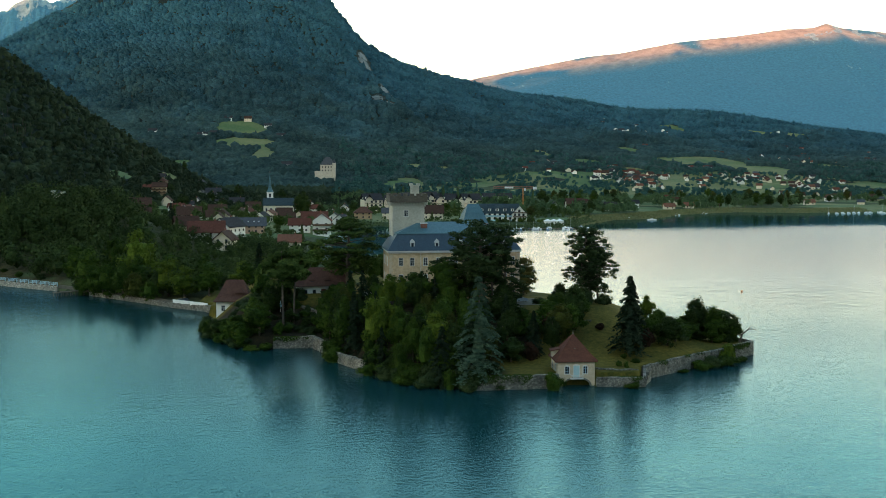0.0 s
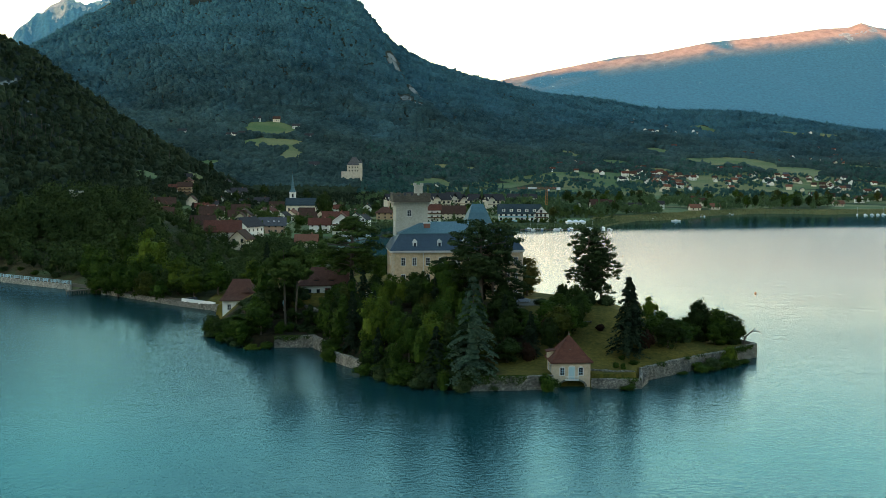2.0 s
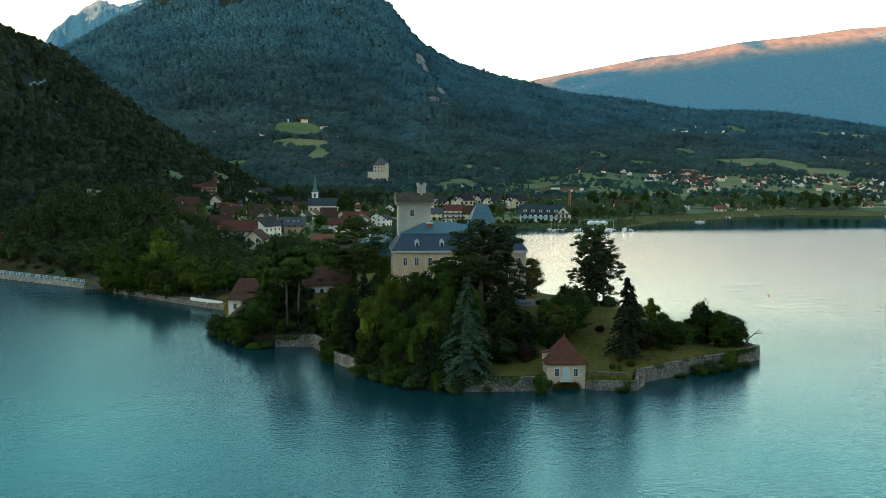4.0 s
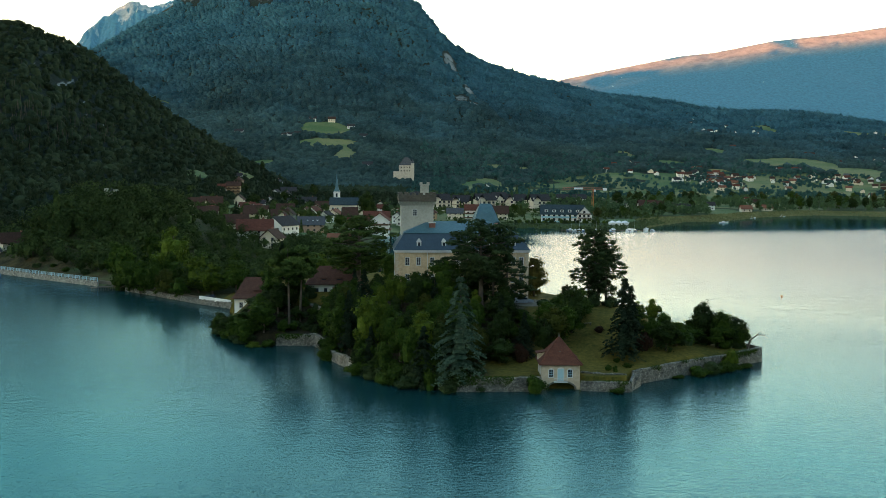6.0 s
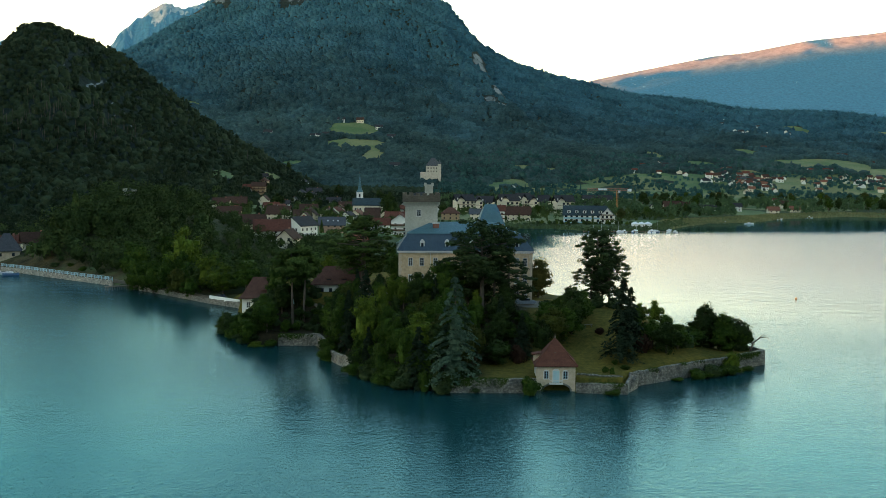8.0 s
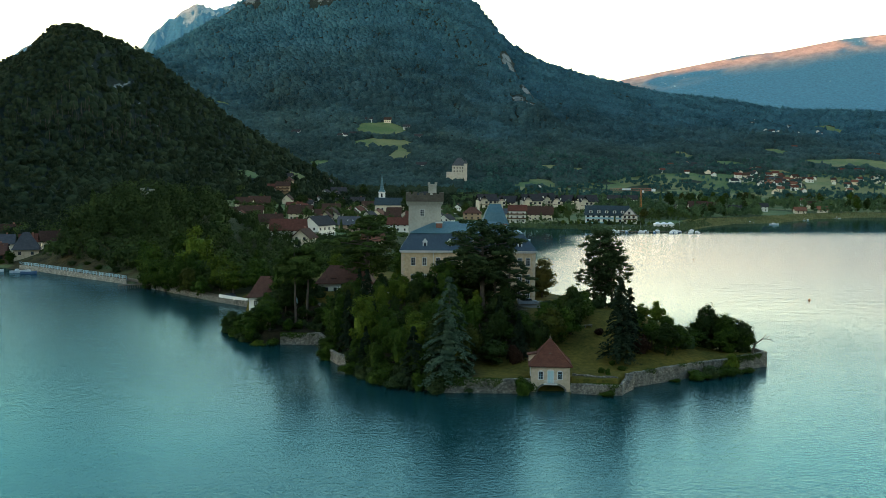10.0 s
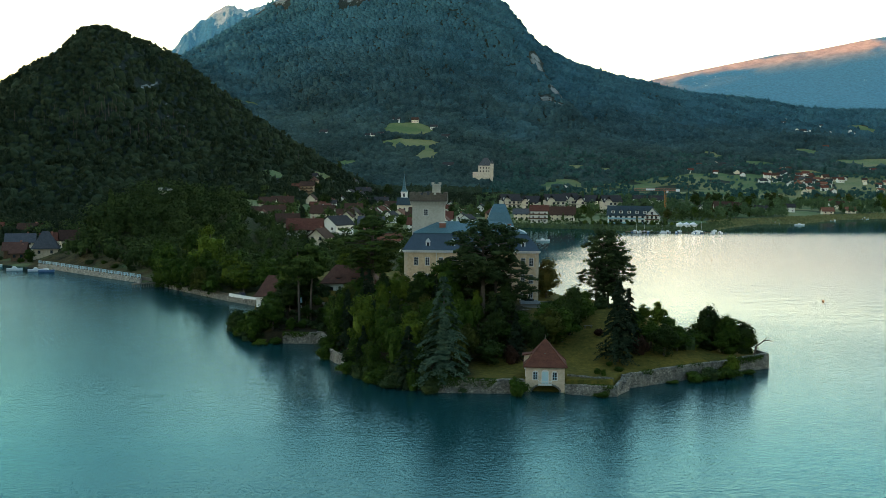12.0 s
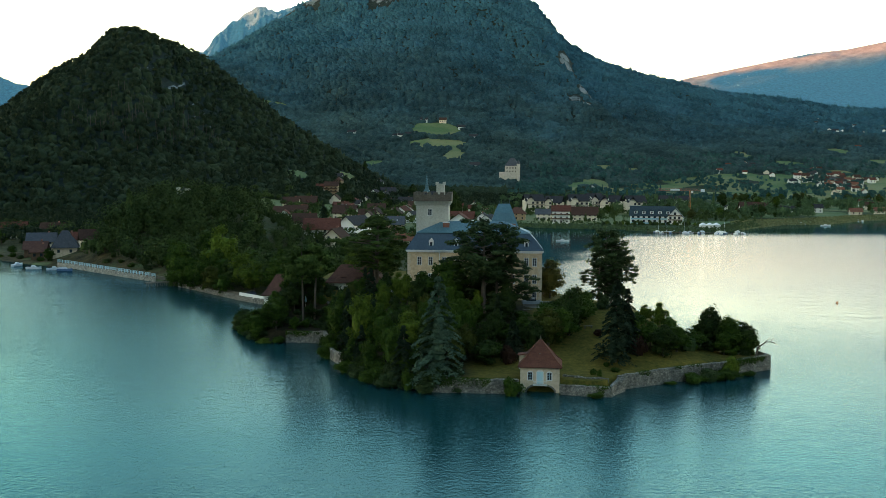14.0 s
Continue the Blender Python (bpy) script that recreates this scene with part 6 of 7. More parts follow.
LAWN = [("olive", -1.4, 21, 8.4, 7.6), ("deep", 2.6, 27, 10.2, 7.6), ("deep", -3.8, 17, 7.8, 5.6), ("yellow", 20.3, 37, 5.6, 4.6), ("yellow", 17.6, 39, 3.6, 4.2), ("deep", 19.6, 20, 7.0, 7.0), ("bush_dark", 24.7, 27, 4.2, 6.8),
        ("copper", 15.3, 19.5, 5.2, 4.2), ("copper", 8.1, 27.5, 1.8, 3.1), ("deep", 29.4, 32.5, 9.2, 7.6), ("broad", 33.2, 31, 8.2, 8.0), ("deep", 35.8, 31.5, 7.2, 7.4), ("deep", 31.4, 33.5, 7.8, 8.0), ("bush", -11.0, 17, 3.5, 5.6), ("copper", -12.6, 15, 5.4, 5.0), ("copper", -8.4, 13.6, 4.6, 4.4), ("copper", -2.2, 26, 6.0, 5.0), ("rust", -1.8, 61.5, 9.6, 9.4), ("rust", -3.4, 66, 7.5, 5.0),
        ("bush", 6.7, 7.6, 1.5, 1.9), ("bush", 7.7, 6.2, 1.6, 1.6), ("bush", 9.2, 13.2, 1.3, 1.9), ("bush", 10.6, 10.2, 1.2, 3.0), ("bush_dark", 9.5, 45.5, 4.0, 6.0), ("bush_dark", 13, 45, 3.4, 6.0), ("bush_dark", 29.6, 31.6, 3.4, 5.2), ("bush", 33.4, 30.2, 3.2, 5.4), ("bush_dark", 36.3, 30.8, 3.2, 4.8), ("bush", 25.5, 29.5, 3.6, 6.4), ("bush_dark", 22.3, 26, 4.0, 5.6), ("bush_dark", -1.0, 44.4, 2.2, 5.0), ("bush", 2.4, 45.5, 2.8, 5.0), ("deep", 4.2, 48.5, 4.6, 4.6), ("bush", 16.5, 36, 2.2, 5), ("bush_dark", 24.5, 33, 3.0, 6)]
LEFT = [("deep", -59.6, 57, 7.6, 7), ("broad", -62, 63, 9, 8), ("deep", -56.8, 63, 7.4, 6.5), ("bush", -71.5, 59, 3.2, 7.0), ("broad", -67.0, 52.5, 5.2, 8.0), ("broad", -61.2, 47.5, 8.2, 8.4), ("bush_dark", -66.3, 66, 2.4, 6.0), ("bush_dark", -61.7, 60, 5.0, 7.4),
        ("bush", -56.8, 76, 2.2, 4.8), ("bush", -51.7, 57, 1.8, 5.0), ("bush_dark", -52.4, 50, 2.2, 4.9), ("bush", -68.5, 49, 3.4, 6.0)]
BACK = [("broad", -36, 84, 8.5, 8), ("broad", -62, 92, 8, 8), ("yellow", -55, 100, 7, 7), ("broad", -45, 96, 9, 9), ("broad", -33, 100, 8, 8), ("bush", -64, 78, 3, 4), ("broad", -20, 84, 7, 7), ("spruce", -66, 104, 11, 5.5),
        ("broad", -52, 116, 9, 9), ("broad", -40, 118, 8, 8), ("broad", -70, 116, 8, 8), ("yellow", -28, 92, 6, 6)]
SHORE_TREES = [("broad", -121, 144, 15.0, 12.8), ("yellow", -104.0, 135, 20.3, 14.6), ("broad", -103, 130, 12.3, 11.6), ("yellow", -93.5, 124, 11.6, 11.5), ("yellow", -88, 118, 9.9, 11.0), ("broad", -81, 116, 9.9, 11.0),
               ("broad", -114, 152, 16.9, 12.2), ("broad", -95, 138, 11.2, 11.0), ("broad", -84, 131, 11.2, 11.5), ("yellow", -73, 131, 9.4, 9.9), ("broad", -128, 158, 13.0, 11.0), ("broad", -117.2, 136.6, 11.1, 9.8), ("broad", -112.6, 131.6, 11.7, 9.8), ("broad", -107, 127.2, 11.1, 9.8), ("olive", -102.4, 122.4, 9.8, 8.5), ("broad", -97.6, 118, 6.6, 7.1), ("broad", -121, 139.5, 7.8, 7.3), ("bush", -149, 166.2, 1.6, 4)]
# undergrowth and young trees that close the wooded bank below the castle
fr_ = np.random.default_rng(21)
BANK = []
for _ in range(1800):
    x, y = fr_.uniform(-48, -6), fr_.uniform(0, 50)
    d = float(inland(np.array(x), np.array(y)))
    if d < 0.3 or any(math.hypot(x - a, y - b) < 3.5 for _, a, b, _, _ in BANK) or (x > -16.5 and y < 13) or (x > -13 and y > 38) or (y < 9 and abs(x + 19.6) < 5.5) or (x < -39 and d < 3 and y > 14):
        continue
    g = float(island(x, y))
    roof = 9.0 if x > -9.5 and y > 18 else 17.5 if y > 34 and x > -28 else 16.2 if y > 34 else 13.0 if y > 16 else 10.5
    tall = min(fr_.uniform(5.5, 12.0), roof + fr_.uniform(-1.5, 1.0) - g)
    pick = fr_.uniform()
    kind = "yellow" if pick < 0.07 else "spruce" if pick < 0.19 else "deep" if pick < 0.48 else "olive" if pick < 0.62 else "broad"
    if x > -15 and kind != "spruce":
        kind = "deep"
    if tall > 2.4:
        BANK.append((kind, x, y, tall * (1.2 if kind == "spruce" else 1), tall * fr_.uniform(0.55, 0.8)))
BANK = [b for b in BANK if not (b[1] > -11.5 and 9 < b[2] < 20)]   # the small spruce stands free there
LEFT_BANK = [("broad", x, y, t, w) for x, y, t, w in ((-69.5, 57, 3.6, 6), (-65, 46.5, 6.5, 7), (-57, 47, 3.2, 4), (-63, 53, 7, 7), (-47.5, 47, 8.5, 6.5), (-46, 40, 9, 7), (-43.5, 46, 9, 6), (-45.6, 53, 8, 6.5), (-44, 50, 7, 6), (-72.5, 63, 2.4, 5))] + [("broad", x, y, t, w) for x, y, t, w in ((1, 24, 7.4, 8.5), (-6, 25, 4.4, 7), (-2, 30, 5.5, 8), (4.5, 32, 6, 7.5), (-7, 32, 3.0, 6), (1.5, 36, 4.6, 7), (6, 35.5, 4.6, 6), (-10, 22, 5, 6), (5.6, 40, 5, 6), (17.5, 23, 5.4, 6.5), (22.5, 24, 5.2, 7), (26.8, 29.5, 4.2, 6),
             (22, 33, 4.4, 6), (36.8, 30.5, 5, 5), (27.5, 34.5, 4.5, 6), (14.6, 26, 6.5, 6), (32, 29.5, 5, 6))]
# leafy edge where the wooded bank hangs over the water
EDGE = []
for (ax, ay), (bx, by), gap in (((-46.5, 33), (-43.6, 27), 0), ((-38.2, 15), (-33.6, 8.4), 0), ((-33.6, 8.4), (-24.2, 0.2), 0), ((-24.2, 0.2), (-14.5, 0.2), 0), ((-75, 70), (-73, 58), 0), ((-73, 58), (-64, 44.6), 0)):
    n = int(math.dist((ax, ay), (bx, by)) / 2.1)
    for i in range(n):
        f = (i + fr_.uniform(0.2, 0.8)) / n
        EDGE.append((("deep", "bush_dark", "broad", "deep", "bush")[fr_.integers(0, 5)], ax + (bx - ax) * f + fr_.normal() * 0.4, ay + (by - ay) * f + fr_.normal() * 0.4 + 0.4, fr_.uniform(2.4, 5.6), fr_.uniform(3.8, 6.0)))
# brush and brambles on the stony slope under the two pines
BRUSH = []
# mostly dark kinds, added thickly so that the slope reads as shaded
for _ in range(460):
    x, y = fr_.uniform(-73, -44), fr_.uniform(46, 68)
    if float(inland(np.array(x), np.array(y))) < 1.5 or (-61 < x < -51 and y < 50) or any(math.hypot(x - a, y - b) < 1.9 for _, a, b, _, _ in BRUSH) or (-53 < x < -48 and y > 60):
        continue
    kind = ("bush_dark", "bush_dark", "bush", "bush_dark", "deep")[fr_.integers(0, 5)]
    tall = fr_.uniform(1.2, 2.6) * (1.9 if kind == "deep" else 1)
    if x < -62:
        kind, tall = "bush_dark", min(tall, 1.7)
    BRUSH.append((kind, x, y, tall, fr_.uniform(2.6, 4.6)))
n_of = {}
for group_ in (FRONT, BIG, LAWN, LEFT, BACK, SHORE_TREES, BANK, LEFT_BANK, BRUSH):
    for kind, x, y, tall, wide in group_:
        n_of[kind] = n_of.get(kind, 0) + 1
        plant(kind, x, y, tall, wide, variant=n_of[kind] % (4 if kind == "broad" else 3 if kind in ("deep", "olive", "yellow") else 2))
for kind, x, y, tall, wide in EDGE:
    plant(kind, x, y, tall, wide, z=0.1, variant=1, where=" hanging over the water")
# bushes that grow at the foot of the walls, out over the water
for kind, x, y, z, tall, wide in (("bush", -7.0, -0.9, 0.0, 4.2, 5.4), ("bush_yellow", -62.5, 42.6, 0.0, 1.5, 5.2), ("bush_dark", -66.5, 46.5, 0.0, 2.6, 6), ("bush", -70.5, 53, 0.0, 2.8, 6), ("bush_dark", -73.6, 59, 0.0, 2.4, 5.5), ("bush", -59.5, 43.3, 0.0, 2.0, 4.5), ("bush_dark", -74.8, 66, 0.0, 2.4, 5), ("bush", 7.2, -0.4, 0.0, 1.5, 4.2), ("bush", 24.5, 14.6, 0.0, 2.5, 6.2),
                                  ("bush_dark", 27.6, 16.8, 0.0, 3.0, 6.4), ("bush", 29.4, 18.0, 0.0, 2.6, 5.0), ("bush", 31.5, 19.2, 0.0, 2.6, 5.6), ("bush_yellow", 32.0, 20.6, 0.4, 4.8, 4.4), ("bush", 35.5, 22.6, 0.0, 1.3, 4.5),
                                  ("bush", 20.5, 12.4, 0.0, 0.9, 3.4), ("bush", -45.5, 27.5, 0.2, 3.2, 5.0), ("bush_dark", -29.0, 2.6, 0.2, 3.0, 6.0), ("bush", -38.4, 14.2, 0.0, 3.4, 5.6), ("bush_dark", -35.6, 10.2, 0.0, 3.4, 5.6), ("bush", -32.8, 6.4, 0.0, 3.0, 5.4), ("bush_dark", -21.5, -0.4, 0.0, 3.4, 6.5)):
    plant(kind, x, y, tall, wide, z=z, variant=1, where=" at the lake wall")


# ivy and weeds that hang over the old walls
def wall_ivy():
    rng = np.random.default_rng(31)
    runs = (((-22, -0.2), (-5.8, 0.6), 2.4), ((1.0, 1.4), (9.4, 0.4), 1.7), ((10.9, 6.4), (20, 13.6), 2.6), ((20, 13.6), (40.2, 29.0), 2.7), ((-58, 44.0), (-49.5, 44.0), 2.4), ((-44.5, 28), (-33, 8), 2.0))
    quads_ = []
    for (ax, ay), (bx, by), top in runs:
        l = math.dist((ax, ay), (bx, by))
        n = int(l * 120)
        s = rng.uniform(0, 1, n)
        x, y = ax + (bx - ax) * s, ay + (by - ay) * s
        thick = wave(x, y, 3.0, 33, 3)
        keep = thick > rng.uniform(0.45, 0.72, n)
        s, x, y, thick = s[keep], x[keep], y[keep], thick[keep]
        drop = rng.uniform(0, 1, len(s)) ** 1.8 * (thick - 0.4) * 4.5
        nx, ny = (by - ay) / l, -(bx - ax) / l
        off = 0.42 + 0.1 * rng.uniform(0, 1, len(s)) - np.where(drop < 0.15, rng.uniform(0, 0.7, len(s)), 0)
        at = np.stack([x + nx * off, y + ny * off, np.maximum(top + 0.12 - drop, 0.1)], 1)
        quads_.append(sprays(rng, at, np.broadcast_to([nx, ny, 0.6], at.shape), 0.15))
    return tagged(new("wall_ivy", leaf_mesh("wall_ivy", np.concatenate(quads_), LEAF["broad"])), "ivy and weeds hanging over the lake walls", "ivy", kind="stuff")


wall_ivy()

# shrubs before the lakeside blocks
sr_ = np.random.default_rng(41)
for i in range(26):
    x = 24 + i * 2.7 + sr_.normal() * 1.2
    y = 500 + sr_.uniform(0, 8) - 0.06 * abs(x - 60)
    if float(inland(np.array(x), np.array(y))) > 5:
        plant(("bush", "bush_dark", "bush_yellow")[i % 3], x, y, sr_.uniform(1.8, 4.4), sr_.uniform(3, 5.5), variant=i % 2)

# garden trees and hedges before the shore houses
for kind, x, y, tall, wide in (("broad", -195, 200.6, 6.2, 6.0), ("bush", -200, 203.5, 2.4, 4.5), ("bush_dark", -213, 212, 2.0, 5), ("bush", -219, 217, 2.4, 5), ("broad", -222, 222, 4.6, 5), ("bush_yellow", -226, 219, 1.8, 5), ("bush", -233, 226, 2.0, 6),
                               ("bush_dark", -240, 236, 2.6, 6), ("deep", -232, 250, 7, 7), ("broad", -250, 262, 8, 8), ("deep", -226, 262, 8, 7), ("broad", -205, 250, 9, 8), ("deep", -214, 262, 9, 8), ("broad", -195, 240, 9, 8), ("deep", -181, 228, 9, 8),
                               ("broad", -176, 214, 8, 7), ("olive", -172, 203, 7, 6), ("bush_dark", -165, 186, 2.2, 5), ("bush", -151, 176, 2.2, 4.5), ("bush_dark", -142, 169, 2.6, 4.5), ("bush", -158, 183, 1.8, 4)):
    plant(kind, x, y, tall, wide, variant=1)


# ---- the village ----
STYLES = {  # wall, roof, words
    "white": ("wall_white", "roof_dark", "white village house with a dark roof"),
    "brown": ("wall_beige", "roof_umber", "beige village house with a brown tile roof"),
    "red": ("wall_white", "roof_tile", "white village house with a red tile roof"),
    "orange": ("wall_beige", "roof_orange", "low house with an orange tile roof"),
    "chalet": ("wall_orange", "roof_umber", "wooden chalet with a wide brown roof"),
    "bigchalet": ("wall_white", "roof_tile", "large white chalet with wooden balconies"),
    "pink": ("wall_pink", "roof_grey", "pink house with a grey roof and skylights"),
    "orangewall": ("wall_orange", "roof_brown", "ochre house with a brown hipped roof"),
    "grey": ("wall_beige", "roof_grey", "small beige house with a grey roof"),
    "whitelong": ("wall_white", "roof_dark", "long white house with rows of windows"),
    "stonehouse": ("plaster_cream", "roof_grey", "old stone house with a steep grey roof by the shore"),
    "beigegrey": ("wall_beige", "roof_grey", "beige shore house with a grey-blue roof"),
    "beigered": ("wall_beige", "roof_tile", "beige shore house with a red roof"),
    "pinkbrown": ("wall_white", "roof_tile", "white shore house with a red-brown roof"),
    "shed": ("wood_brown", "roof_brown", "brown boat shed by the shore"),
}


def house(x, y, w, style, yaw=0, storeys=2, deep=None, group="village houses", hip=False, z=None, far=False):
    if style in ("stonehouse", "beigegrey", "beigered", "pinkbrown", "shed") or (x < -180 and y < 300):
        z = min(ground_z(x, y), 4.5)
    wall, roof, words = STYLES[style]
    d = deep or min(max(w * 0.75, 6.5), 11)
    h = 2.8 * storeys - (1.1 if storeys == 2 else 0)
    rise = d * (0.8 if style == "stonehouse" else 0.44 if style == "brown" else 0.37)
    hs = thing("house", pose(x, y, ground_z(x, y) if z is None else z, 0, 0, yaw), words, "house", group)
    bm = gable(w, d, h, 0.0 if hip else rise)
    box(bm, -w / 2 + 0.01, w / 2 - 0.01, -d / 2 + 0.01, d / 2 - 0.01, -3, 0.01)
    part("wall", bm, M[wall], hs)
    part("roof", hip_roof(w, d, h, rise * 1.2, 0.7) if hip else gable_roof(w, d, h, rise, 0.8, 0.25), M[roof], hs)
    n = max(2, int(w / 3.2))
    for s in range(storeys):
        for i in range(n):
            small_window(hs, -w / 2 + w * (i + 0.5) / n, -d / 2, 0.8 + 2.5 * s, 1.0, 1.2)
        if not far:
            for i in range(2):
                small_window(hs, w / 2, -d / 4 + i * d / 2, 0.8 + 2.5 * s, 1.0, 1.2, 90)
                small_window(hs, -w / 2, -d / 4 + i * d / 2, 0.8 + 2.5 * s, 1.0, 1.2, -90)
    if not far:
        cx = w * 0.22
        part("chimney", boxes((cx, cx + 0.7, 0.3, 1.0, h + rise * 0.6, h + rise + 0.9)), M["brick"], hs)
    if style in ("chalet", "bigchalet"):
        for s in range(1, storeys):
            part("balcony", boxes((-w / 2 - 0.02 - 1.1, -w / 2 - 0.02, -d / 2, d / 2, 2.8 * s - 0.1, 2.8 * s + 0.9)), M["wood_brown"], hs, "brown wooden balcony")
            part("balcony", boxes((-w / 2, w / 2, -d / 2 - 1.1, -d / 2 - 0.07, 2.8 * s - 0.1, 2.8 * s + 0.8)), M["wood_brown"], hs, "brown wooden balcony")
    if style == "pink":
        for cx in (-2.5, 0.5, 3):
            part("skylight", boxes((cx, cx + 0.8, -d / 4 - 0.5, -d / 4 + 0.3, h + rise * 0.35, h + rise * 0.52 + 0.3)), M["boat_white"], hs)
    return hs


OLD = [("chalet", -198, 689, 11, 5), ("orangewall", -208, 761, 9, 90), ("red", -207, 690, 8, 0), ("white", -213, 785, 6, 0), ("brown", -193, 584, 15, 10), ("white", -190, 870, 9, 80), ("white", -172, 820, 14, 15), ("white", -164, 758, 9, 80),
       ("white", -167, 683, 7, 90), ("white", -149, 692, 9, 20), ("white", -138, 713, 11.7, 0), ("brown", -146, 506, 15, 0), ("brown", -125, 503, 12, 90), ("brown", -113, 508, 12, 85),
       ("red", -113, 545, 10.8, 75), ("orange", -94, 506, 11.2, 80)]
MID = [("pink", -95, 392, 13.7, 6), ("whitelong", -98, 308, 13, 62), ("brown", -91, 238, 9, 80), ("brown", -109, 256, 9, 20), ("bigchalet", -57.5, 400, 13.2, 90), ("red", -70, 404, 11.4, 0), ("white", -47, 476, 9.3, 70),
       ("orangewall", -33, 545, 12.5, 0), ("grey", -87, 584, 7, 0), ("white", -46, 617, 7, 80), ("bigchalet", -2, 512, 11.5, 0), ("grey", -14, 545, 11, 0), ("brown", 14, 542, 17, 0)]
WEST = [("white", -73, 660, 8, 90), ("white", -52, 492, 6.6, 85), ("red", -64, 469, 15.5, 0), ("brown", -198, 560, 11.6, 0), ("red", -190, 585, 9.3, 70), ("brown", -188, 499, 9.6, 0), ("brown", -174, 484, 14.5, 5),
        ("red", -100, 250, 13.8, 8), ("orange", -68, 276, 8.9, 0), ("white", -167, 640, 7.4, 0), ("white", -176, 770, 8.7, 80), ("brown", -156, 540, 12, 95), ("brown", -135, 560, 12, 10), ("red", -170, 600, 11, 20)]
SHORE_WEST_HOUSES = [("pinkbrown", -264, 298, 11, 20), ("beigegrey", -214, 231, 10.5, 22), ("beigered", -203, 237, 9.5, 25), ("stonehouse", -192.5, 209, 9.0, 22), ("shed", -209, 217, 8.0, 20), ("shed", -204, 210, 5.0, 20),
                     ("brown", -187, 221, 9.5, 30), ("red", -196, 226, 7.5, 25), ("brown", -240, 290, 10, 10)]
HILL = [("white", -156, 1550, 13.3, 0), ("brown", -218, 1637, 12, 0), ("white", -182, 1610, 12, 0), ("white", -251, 1634, 12, 0), ("white", -369, 1577, 13.5, 0), ("white", -286, 1541, 9.5, 0), ("white", -277, 1541, 11.3, 30),
        ("white", -266, 1547, 9.5, 0), ("white", -134, 1343, 15, 0), ("white", 32, 1115, 10.1, 90), ("white", 542, 2066, 12, 90), ("white", 549, 2036, 11, 0), ("white", 556, 2012, 12, 80), ("white", 564, 2000, 11, 0), ("white", 540, 2024, 10, 0), ("white", 628, 2128, 12, 90), ("white", 636, 2112, 11, 0), ("white", 642, 2098, 12, 85), ("white", 650, 2116, 10, 0)]
LAKESIDE = [("orange", 404, 791, 9, 0), ("orange", 237, 706, 9, 0), ("white", 177, 677, 9.4, 0), ("brown", 149, 690, 14.4, 0), ("white", 133, 692, 6.7, 90), ("white", 98, 860, 11.9, 0), ("white", 113, 850, 12.9, 0), ("orange", 262, 728, 8, 0),
            ("white", 212, 730, 8, 0), ("brown", 165, 720, 10, 30)]
for rows_, far_ in ((OLD, False), (MID, False), (WEST, False), (SHORE_WEST_HOUSES, False), (HILL, True), (LAKESIDE, True)):
    for style, x, y, w, yaw in rows_:
        house(x, y, w, style, yaw, 3 if style in ("bigchalet", "whitelong", "chalet") and not far_ else 1 if style in ("shed", "stonehouse") or (far_ and style == "orange") else 2, hip=style in ("orangewall", "stonehouse"), far=far_)

# large old trees between the village houses
for kind, x, y, tall, wide in (("deep", -73, 508, 23, 16), ("spruce", -150, 460, 13.9, 8.4), ("deep", -149, 828, 17.6, 13.2), ("deep", -169, 620, 14.8, 14.8), ("spruce", -182, 796, 12.8, 6.9), ("deep", -211, 900, 14.2, 8.3),
                               ("deep", -142, 644, 11.7, 11.7), ("broad", -83, 428, 9.9, 9.9), ("deep", -193, 708, 11.6, 12.6), ("deep", -175, 528, 11.6, 10.0), ("broad", -112, 496, 8.8, 11.0), ("deep", -159, 712, 12.7, 9.7),
                               ("broad", -116, 652, 10.0, 10.0), ("deep", -104, 776, 15.7, 12.5), ("deep", -62, 540, 12, 11), ("broad", -132, 528, 8.5, 9), ("deep", -40, 590, 12, 10), ("broad", 33, 625, 9, 9), ("deep", 76, 600, 12, 11), ("olive", 88, 560, 9, 10)):
    plant(kind, x, y, tall, wide, variant=1)

# more small houses along the village lanes
lane = np.random.default_rng(23)
taken = [(x, y) for rows_ in (OLD, MID, WEST) for _, x, y, _, _ in rows_] + [(-92, 556)]
for _ in range(90):
    x, y = lane.uniform(-195, -50), lane.uniform(440, 660)
    if len(taken) > 62 or float(inland(np.array(x), np.array(y))) < 18 or min(math.dist((x, y), q) for q in taken) < 17:
        continue
    taken.append((x, y))
    house(x, y, lane.uniform(7.5, 10.5), ("red", "brown", "brown", "red", "white")[lane.integers(0, 5)], float(lane.choice([0, 12, 75, 90, 100])), 2, far=True)

# the spread-out villages across the bay
vr = np.random.default_rng(12)
